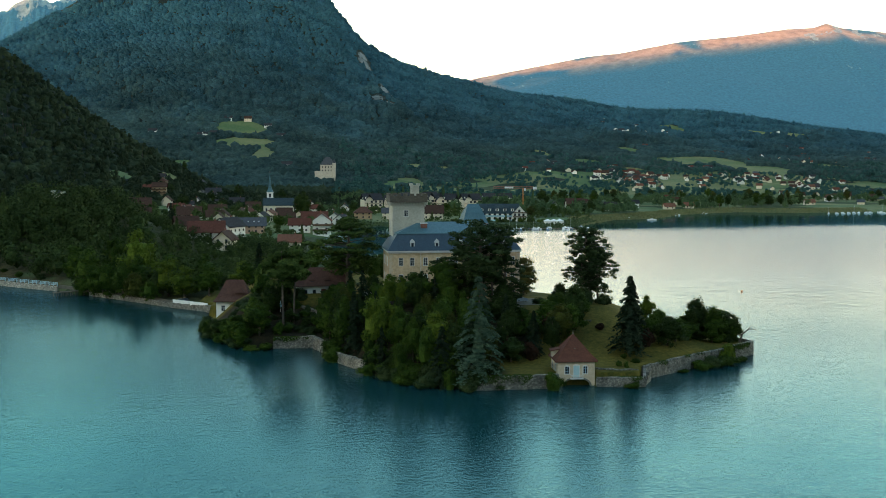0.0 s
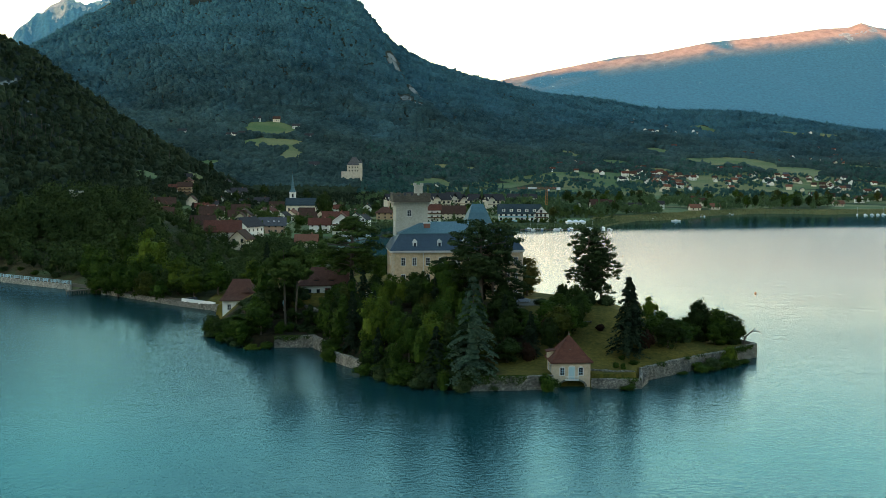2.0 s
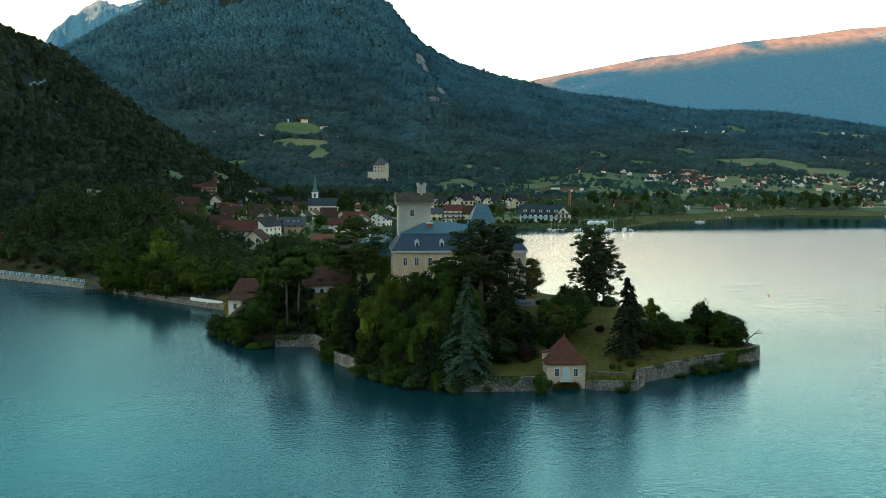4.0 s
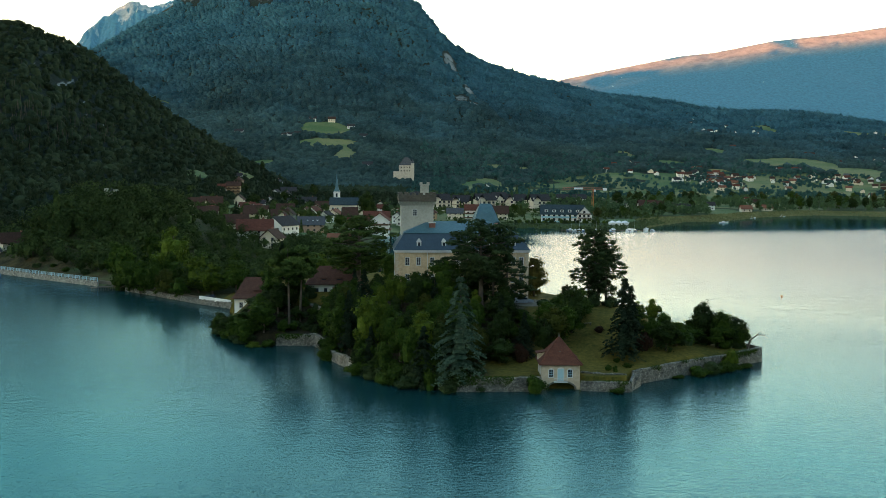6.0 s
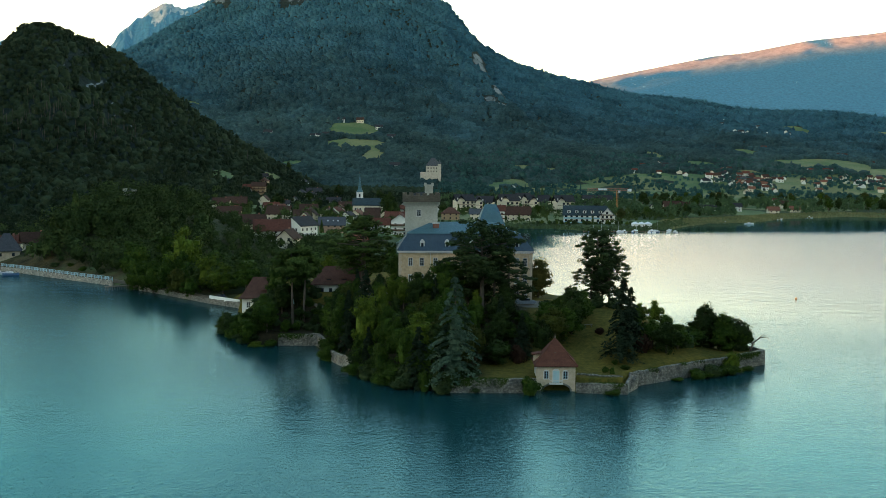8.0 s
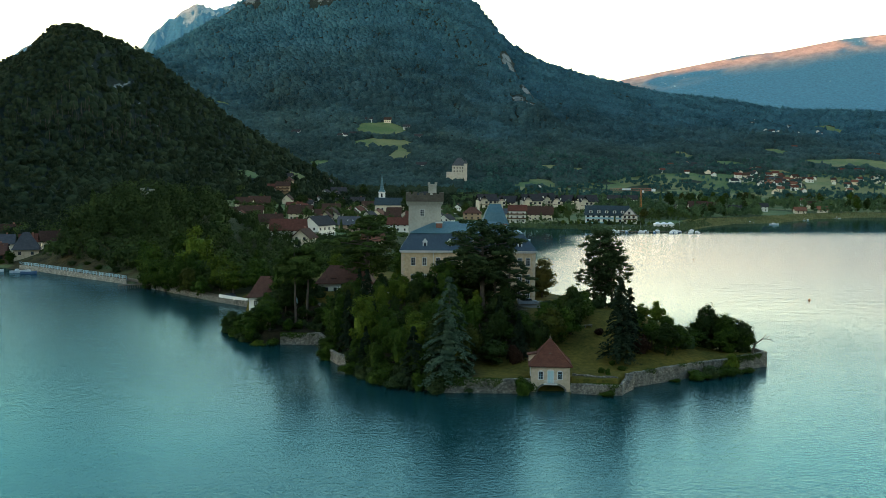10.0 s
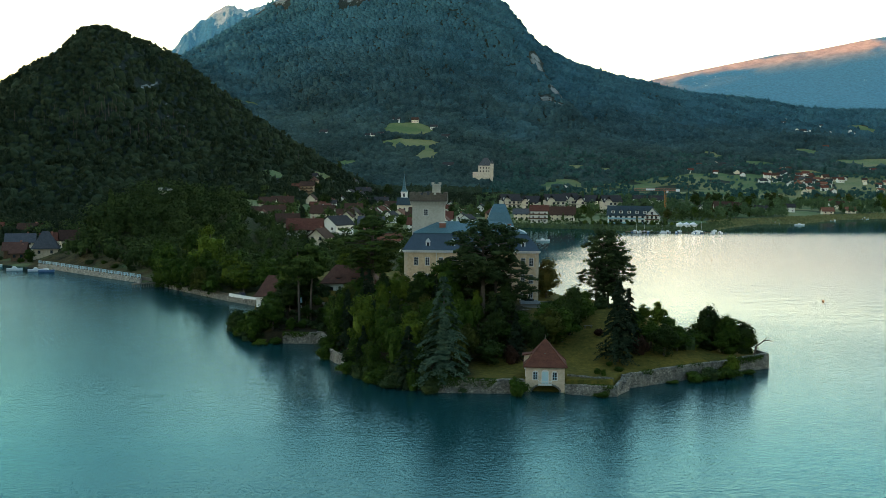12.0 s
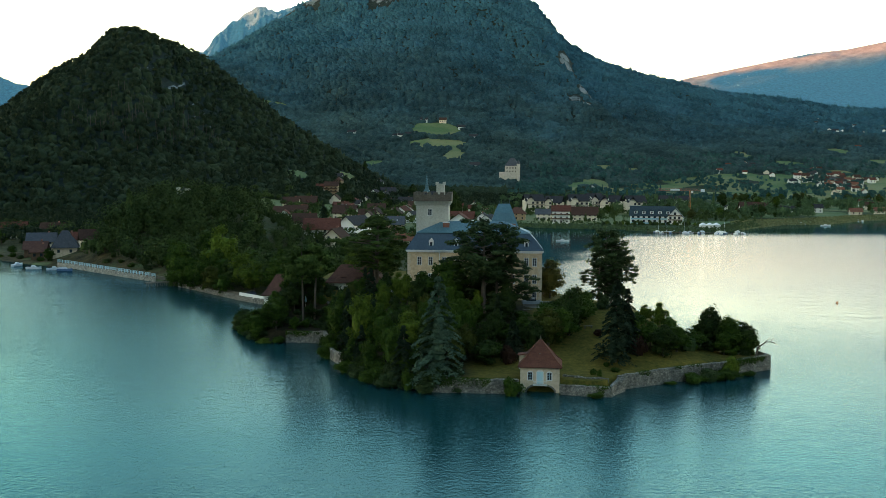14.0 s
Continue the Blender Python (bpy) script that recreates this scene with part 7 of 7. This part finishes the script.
for cx, cy, sx, sy, n in ((270, 1408, 24, 45, 17), (352, 1280, 28, 75, 34), (415, 1228, 30, 50, 20), (695, 1624, 80, 70, 22), (548, 1264, 50, 70, 26), (882, 1672, 60, 110, 22), (619, 1144, 44, 80, 12), (286, 836, 10, 25, 3),
                          (503, 932, 45, 60, 10), (655, 2168, 65, 30, 14), (906, 2048, 30, 15, 5)):
    for _ in range(int(n * 1.5)):
        x, y = cx + vr.normal() * sx, cy + vr.normal() * sy
        if float(meadow(np.array(x), np.array(y))) > 0.5 or float(inland(np.array(x), np.array(y))) < 25:
            continue
        style = ("white", "red", "grey", "brown", "brown", "orange", "red", "white")[vr.integers(0, 8)]
        style = "white" if cy > 1900 or (cx == 270 and vr.uniform() < 0.6) else style
        wide = vr.uniform(6.0, 9.5)
        house(x, y, wide, style, float(vr.choice([0, 15, 75, 90, 160])), 1 if vr.uniform() < 0.55 else 2, deep=wide * 0.8, group="houses across the bay", far=True)


def build_church():
    c = thing("church", pose(-92, 556, ground_z(-92, 556), 0, 0, 3), "cream village church with a slate roof and a sharp spire", "church")
    nave = gable(21, 10, 9, 0)
    box(nave, -10.4, 10.4, -4.9, 4.9, -3, 0.02)
    part("nave", nave, M["wall_beige"], c)
    part("roof", gable_roof(21, 10, 9, 4.6, 0.5), M["slate_grey"], c, "dark blue slate roof")
    for i in range(6):
        window(c, -8.5 + i * 3.3, -5, 3.2, 1.1, 3.6, bars=False)
    t = part("bell_tower", boxes((-8.3, -3.9, 1.6, 6.0, -3, 18)), M["wall_white"], c)
    part("band", boxes((-8.5, -3.7, 1.4, 6.2, 17.2, 17.7), (-8.5, -3.7, 1.4, 6.2, 13.5, 13.8)), M["white_trim"], t)
    small_window(t, -6.1, 1.6, 14.2, 1.2, 2.6)
    bm = bmesh.new()
    loft(bm, [rect(-8.5, -3.7, 1.4, 6.2, 18), rect(-7.3, -4.9, 2.6, 5.0, 20.2), rect(-6.13, -6.07, 3.77, 3.83, 31)])
    part("spire", bm, M["slate_light"], t, "slender slate spire")
    bm = bmesh.new()
    limb(bm, (-6.1, 3.8, 30.8), (-6.1, 3.8, 32.6), 0.08, 0.05)
    box(bm, -6.5, -5.7, 3.75, 3.85, 31.8, 31.95)
    part("cross", bm, M["stone_dark"], t)


def build_manor():
    z = 33.0
    m = thing("manor_house", pose(-72, 1212, z, 0, 0, -8), "pale stone tower house on the wooded slope", "manor")
    part("wall", boxes((-9, 9, -6, 6, -14, 9.5)), M["stone_tower"], m)
    part("roof", hip_roof(18, 12, 9.5, 10.5, 0.5, 5), M["roof_grey"], m, "steep dark hipped roof")
    tw = part("turret", boxes((7.5, 11.5, -8.5, -4.5, -14, 12)), M["stone_tower"], m)
    bm = bmesh.new()
    loft(bm, [rect(7.2, 11.8, -8.8, -4.2, 12), rect(9.4, 9.6, -6.6, -6.4, 17.5)])
    part("turret_roof", bm, M["roof_grey"], tw)
    part("wing", boxes((-17, -9.01, -4, 4, -14, 1)), M["stone_tower"], m)
    for s in (1.0, 5.4):
        for x in (-6, -2, 2, 5.5):
            small_window(m, x, -6, s, 1.2, 2.0)


def build_apartments():
    for x, y, w, yaw, h in ((-25, 652, 15, 16, 9.0), (-8, 636, 13, -12, 8.2), (10, 632, 15, 12, 9.5), (37, 662, 15, -18, 8.8), (55, 655, 15, 14, 9.2), (23, 668, 13, 32, 10.0)):
        a = thing("apartment_block", pose(x, y, ground_z(x, y), 0, 0, yaw), "cream apartment block with dark stepped roofs and balconies", "apartments", "apartment blocks by the bay")
        bm = gable(w, 12, h, 0)
        box(bm, -w / 2 + 0.01, w / 2 - 0.01, -5.99, 5.99, -3, 0.02)
        part("wall", bm, M["wall_beige"], a)
        part("roof", gable_roof(w, 12, h, 4.6, 0.7), M["roof_dark"], a)
        part("gable", gable(5.5, 12.6, h + 0.6, 3.0), M["wall_beige"], a).matrix_basis = pose(-w / 4, -0.6, -0.02)
        g = part("gable_roof", gable_roof(13, 6.2, h - 0.2, 4.4, 0.4), M["roof_dark"], a)
        g.matrix_basis = pose(-w / 4, -0.8, 0, 0, 0, 90)
        for s in range(3):
            for i in range(4):
                xx = -w / 2 + w * (i + 0.5) / 4
                small_window(a, xx, -6.95 if i == 1 else -6, 0.8 + 2.9 * s, 1.8, 1.7)
            part("balcony", boxes((-w / 2 + 0.4, w / 2 - 0.4, -7.4, -6.92, 2.9 * s - 0.05, 2.9 * s + 0.25)), M["wood_brown"], a)


def build_lake_hotel():
    a = thing("lakeside_hotel", pose(58, 520, ground_z(58, 520), 0, 0, -8), "white lakeside residence with a blue-grey roof and dormers", "residence")
    part("wall", boxes((-14, 14, -6, 6, -3, 5.6)), M["wall_white"], a)
    part("roof", gable_roof(28, 12, 5.6, 5.6, 0.8), M["slate_grey"], a, "blue-grey slate roof")
    for s in range(2):
        for i in range(8):
            small_window(a, -12.2 + i * 3.5, -6, 0.8 + 2.9 * s, 1.5, 1.7)
        part("balcony", boxes((-13.5, 13.5, -7.2, -6.02, 2.9 * s - 0.1, 2.9 * s + 0.15), (-13.5, 13.5, -7.2, -7.12, 2.9 * s + 0.15, 2.9 * s + 0.9)), M["rail_blue"], a)
    for i in range(5):
        d = part("dormer", gable(2.2, 3.0, 1.6, 0), M["wall_white"], a)
        d.matrix_basis = pose(-10.5 + i * 5.2, -4.3, 6.6)
        r = part("dormer_roof", gable_roof(3.0, 2.2, 1.6, 0.9, 0.25, 0.15), M["slate_grey"], d)
        r.matrix_basis = pose(0, 0, 0, 0, 0, 90)
        small_window(d, 0, -1.5, 0.2, 1.0, 1.2)
    wing = part("wing", gable(11, 10, 4.8, 5.4), M["wall_white"], a)
    wing.matrix_basis = pose(15, -3, 0, 0, 0, 90)
    wr = part("wing_roof", gable_roof(11, 10, 4.8, 5.4, 0.7), M["slate_grey"], a)
    wr.matrix_basis = pose(15, -3, 0, 0, 0, 90)
    for s in range(3):
        for yy in (-2.6, 0.2, 3.0):
            if s < 2 or yy == 0.2:
                small_window(wing, -5.5, yy, 0.8 + 2.7 * s, 1.4, 1.6, -90)
                small_window(wing, 5.5, yy, 0.8 + 2.7 * s, 1.4, 1.6, 90)
        if s:
            part("balcony", boxes((-6.4, -5.52, -4.4, 4.4, 2.7 * s - 0.1, 2.7 * s + 0.6)), M["wood_brown"], wing, "brown wooden balcony")


def build_ruin():
    r = thing("ruined_tower", pose(-153, 232, ground_z(-153, 232)), "old pale stone watchtower among the trees", "tower")
    part("wall", boxes((-2.2, 2.2, -2.2, 2.2, -6, 6.4)), M["stone_tower"], r)
    part("battlement", boxes((-2.3, -1.0, -2.3, 2.3, 6.4, 7.6), (1.2, 2.3, -2.3, 2.3, 6.4, 7.2)), M["stone_tower"], r)
    part("roof", hip_roof(2.6, 4, 6.4, 1.4, 0.0, 0.4), M["roof_grey"], r)
    small_window(r, 0.2, -2.2, 3.6, 0.6, 1.4)


def build_crane():
    x, y = 96, 640
    c = thing("tower_crane", pose(x, y, ground_z(x, y)), "orange tower crane with a red jib", "crane")
    mast = bmesh.new()
    for sx in (-0.6, 0.6):
        for sy in (-0.6, 0.6):
            box(mast, sx - 0.1, sx + 0.1, sy - 0.1, sy + 0.1, 0, 19)
    for i in range(16):
        z = i * 1.2
        limb(mast, (-0.6, -0.6, z), (0.6, -0.6, z + 1.2), 0.06, 0.06, 4)
        limb(mast, (-0.6, 0.6, z), (-0.6, -0.6, z + 1.2), 0.06, 0.06, 4)
    part("mast", mast, M["crane_orange"], c)
    jib = bmesh.new()
    for z, yy in ((19.0, -0.5), (19.0, 0.5), (20.4, 0)):
        limb(jib, (-24, yy, z), (8, yy, z), 0.1, 0.1, 4)
    for i in range(16):
        xx = -24 + i * 2
        limb(jib, (xx, -0.5, 19), (xx + 1, 0, 20.4), 0.06, 0.06, 4)
        limb(jib, (xx + 1, 0, 20.4), (xx + 2, 0.5, 19), 0.06, 0.06, 4)
    part("jib", jib, M["crane_red"], c, "red lattice jib")
    part("counterweight", boxes((8.1, 11, -0.7, 0.7, 18.2, 20.2)), M["boat_white"], c)
    part("sign_board", boxes((-15, -8, -0.62, -0.56, 19.0, 20.4)), M["boat_white"], c)
    part("cabin", boxes((0.8, 2.2, -1.2, 0.2, 17.2, 18.9)), M["boat_white"], c)


build_church()
build_manor()
build_apartments()
build_lake_hotel()
build_ruin()
build_crane()


# ---- boats, buoys, jetties ----
def boat(x, y, yaw, length=6.0, sail=False, paint="boat_white", label="small white motorboat moored on the lake"):
    b = thing("boat", pose(x, y, 0, 0, 0, yaw), label, "boat", "moored boats")
    bm = bmesh.new()
    L, W = length / 2, length * 0.17
    rings = []
    for f, wd, up in ((-1, 0.8, 0), (-0.4, 1.0, 0), (0.3, 0.9, 0.05), (0.75, 0.5, 0.15), (1, 0.05, 0.28)):
        rings.append([(f * L, -W * wd, 0.75 + up), (f * L, -W * wd * 0.7, -0.2), (f * L, W * wd * 0.7, -0.2), (f * L, W * wd, 0.75 + up)])
    loft(bm, rings)
    bmesh.ops.recalc_face_normals(bm, faces=bm.faces[:])
    part("hull", bm, M[paint], b)
    bm = bmesh.new()
    loft(bm, [rect(-L * 0.35, L * 0.3, -W * 0.6, W * 0.6, 0.76), rect(-L * 0.25, L * 0.1, -W * 0.5, W * 0.5, 1.4)])
    part("cabin", bm, M["boat_white"], b)
    if sail:
        bm = bmesh.new()
        limb(bm, (0, 0, 0.7), (0, 0, 7), 0.05, 0.03)
        part("mast", bm, M["boat_white"], b)
    return b


boat(-0.2, 371, 5, 7)
boat(180, 566, 10, 7)
boat(167, 582, 0, 7)
boat(222, 640, 5, 7)
boat(258, 676, 0, 6)
for x, y, yaw in ((-191, 182, 10), (-182, 180, 25), (-177, 178, 5), (-203, 192, 80)):
    boat(x, y, yaw, 5.5, paint="boat_blue" if x == -177 else "boat_white", label="small boat moored by the shore houses")
br = np.random.default_rng(4)
for i in range(22):
    x = 58 + (i % 11) * 4.6 + br.normal() * 2.4
    y = 452 + (i // 11) * 8 + br.normal() * 3.4 + abs(x - 75) * 0.2
    boat(x, y, 80 + br.normal() * 40, br.uniform(3.6, 6.5), i % 4 == 0, "boat_blue" if i % 3 == 2 else "boat_white", "boat moored in the little marina")
for i in range(14):
    x = 365 + i * 6 + br.normal()
    boat(x, 668 + br.normal() * 3 + (i * 0.9), 85 + br.normal() * 15, br.uniform(5, 7.5), i % 4 == 0, "boat_white", "boat moored by the far shore")
jet = thing("jetty", pose(50, 455, 0, 0, 0, 2), "long wooden marina jetty", "jetty")
part("deck", boxes((0, 58, -1, 1, 0.55, 0.75)), M["wood_brown"], jet)
for i in range(10):
    part("pile", boxes((i * 6.2, i * 6.2 + 0.3, -0.9, -0.6, -2, 0.9)), M["wood_brown"], jet)
hall = thing("marina_tent", pose(91, 489, ground_z(91, 489), 0, 0, 5), "white marina pavilion with peaked canvas roofs", "pavilion")
part("wall", boxes((-6, 6, -3, 3, -2, 1.7)), M["wall_white"], hall)
for i in range(3):
    r = part("canopy", hip_roof(3.6, 6, 1.75, 1.2, 0.25, 0.3), M["boat_white"], hall)
    r.matrix_basis = pose(-4.1 + i * 4.1, 0, 0)
for x, y, m_, words in ((79.0, 133.5, "crane_orange", "small orange buoy on the lake"), (69.8, 268, "stone_dark", "small dark buoy on the lake"), (150, 330, "stone_dark", "small dark buoy on the lake")):
    bu = thing("buoy", pose(x, y, 0), words, "buoy")
    bm = bmesh.new()
    loft(bm, [[(r * math.cos(a), r * math.sin(a), z) for a in np.linspace(0, math.tau, 10, endpoint=False)] for r, z in ((0.15, -0.3), (0.3, 0), (0.3, 0.2), (0.18, 0.38), (0.06, 0.5))])
    part("float", bm, M[m_], bu)
    bm = bmesh.new()
    limb(bm, (0, 0, 0.45), (0, 0, 0.7), 0.05, 0.04)
    part("ring", bm, M["stone_dark"], bu)

# ---- the shore road: wall, promenade railing, old jetty ----
stone_wall("wall_road", [(-77.5, 97), (-80, 101.5), (-90, 110), (-111, 131), (-119, 138.5)], [2.2, 1.7, 1.4, 1.2, 1.1], 0.6, label="stone wall below the shore road")
stone_wall("wall_road_2", [(-131.5, 150), (-155, 168), (-179, 187), (-187, 192)], [1.5, 1.6, 1.6, 1.6], 0.6, label="pale stone quay wall of the lakeside promenade", stone="quay")
road = [(-79, 104), (-90, 113.5), (-111, 134.5), (-131, 153.5), (-155, 171.5), (-180, 191)]
bm = bmesh.new()
loft(bm, [[(x + 1.2, y - 1.4, 0.4), (x - 2.2, y + 2.4, 0.4), (x - 2.2, y + 2.4, 1.55), (x + 1.2, y - 1.4, 1.5)] for x, y in road])
bmesh.ops.recalc_face_normals(bm, faces=bm.faces[:])
me = bpy.data.meshes.new("road_shore")
bm.to_mesh(me)
bm.free()
me.materials.append(M["gravel"])
tagged(new("road_shore", me), "pale narrow road along the shore", "road", kind="structure")
par = thing("road_parapet", pose(0, 0, 0), "low white concrete parapet beside the shore road", "parapet")
for (ax, ay), (bx, by) in (((-79.5, 101), (-84.5, 105.2)), ((-84.7, 105.4), (-89.8, 109.8))):
    l = math.dist((ax, ay), (bx, by))
    sl = part("slab", boxes((0, l, -0.18, 0.18, 1.2, 2.3)), M["wall_white"], par)
    sl.matrix_basis = pose(ax, ay, 0, 0, 0, math.degrees(math.atan2(by - ay, bx - ax)))
rail = thing("promenade_railing", pose(0, 0, 0), "pale blue metal railing along the promenade", "railing")
post_me = box_mesh("post", M["rail_blue"], (-0.08, 0.08, -0.08, 0.08, 0, 1.25))
for (ax, ay), (bx, by) in (((-131.5, 150), (-155, 168)), ((-155, 168), (-179, 187)), ((-179, 187), (-187, 192))):
    l = math.dist((ax, ay), (bx, by))
    turn = math.degrees(math.atan2(by - ay, bx - ax))
    for z in (0.35, 0.7, 1.05):
        part("bar", boxes((0, l, -0.05, 0.05, z, z + 0.13)), M["rail_blue"], rail).matrix_basis = pose(ax, ay, 1.62, 0, 0, turn)
    for i in range(int(l / 2)):
        f = i * 2 / l
        share("post", post_me, rail, m=pose(ax + (bx - ax) * f, ay + (by - ay) * f, 1.55, 0, 0, turn))
old = thing("old_jetty", pose(-124.5, 140, 0, 0, 0, 40), "dark decaying wooden jetty on piles", "jetty")
part("deck", boxes((-5.5, 5.5, -1.2, 1.2, 1.1, 1.3)), M["stone_dark"], old)
for i in range(8):
    for s in (-1.0, 0.9):
        part("pile", boxes((-5.3 + i * 1.45, -5.1 + i * 1.45, s, s + 0.2, -1.5, 1.1)), M["stone_dark"], old)

# reeds and marsh grass along the far shore
M["marsh"] = mat("marsh", (0.10, 0.12, 0.05), (0.22, 0.21, 0.10), 0.05, 0.6, 0.9, random_tint=0.3, world_space=True, spec=0.1)
rr = np.random.default_rng(8)


def reed_bed(name, x0, x1, n, low, high, wide, material, words):
    X, Y = rr.uniform(x0, x1, n), rr.uniform(455, 740, n)
    d = inland(X, Y)
    keep = (d > low) & (d < high + 8 * (wave(X, Y, 30, 77, 3) - 0.5))
    X, Y = X[keep], Y[keep]
    at = np.stack([X, Y, np.maximum(height(X, Y), 0) + rr.uniform(0.2, wide, len(X))], 1)
    out = np.stack([rr.normal(0, 0.3, len(X)), -np.ones(len(X)), rr.uniform(0, 0.8, len(X))], 1)
    tagged(new(name, leaf_mesh(name, sprays(rr, at, out, 0.7, 0.8), material)), words, "reeds", kind="stuff")


reed_bed("reeds", -48, 130, 30000, -3, 10, 1.9, M["reed"], "green reed bed along the bay")
reed_bed("marsh_grass", 112, 420, 60000, -4, 20, 1.0, M["marsh"], "pale marsh grass along the far shore")

# clumps of tall round trees between the shore meadows and the villages across the bay
bt = np.random.default_rng(52)
spots = []
while len(spots) < 46:
    x, y = bt.uniform(125, 560), bt.uniform(600, 960)
    d = float(inland(np.array(x), np.array(y)))
    if d < 26 or (x - 20) / (y + 171) > 0.56 or float(wave(np.array(x), np.array(y), 90, 55, 2)) < 0.48 or any(math.dist((x, y), q) < 9 for q in spots):
        continue
    spots.append((x, y))
    plant(("deep", "broad", "deep", "olive")[bt.integers(0, 4)], x, y, bt.uniform(9, 15), bt.uniform(9, 14), variant=1)

# tall trees that stand along the far shore
for kind, x, y, tall, wide in (("deep", 291, 750, 13, 9), ("broad", 298, 748, 15, 10), ("deep", 308, 752, 14, 9), ("deep", 327, 758, 14, 10), ("broad", 336, 756, 16, 11), ("deep", 346, 752, 13, 10), ("deep", 362, 760, 14, 9),
                               ("deep", 196, 728, 10, 8), ("broad", 205, 722, 9, 9), ("olive", 170, 640, 8, 7), ("broad", 158, 628, 9, 8), ("deep", 140, 618, 10, 8), ("olive", 126, 605, 9, 8), ("broad", 113, 600, 10, 9), ("deep", 102, 585, 8, 7),
                               ("deep", 258, 740, 11, 8), ("broad", 272, 736, 9, 8), ("deep", 385, 772, 13, 10)):
    plant(kind, x, y, tall, wide, variant=1)
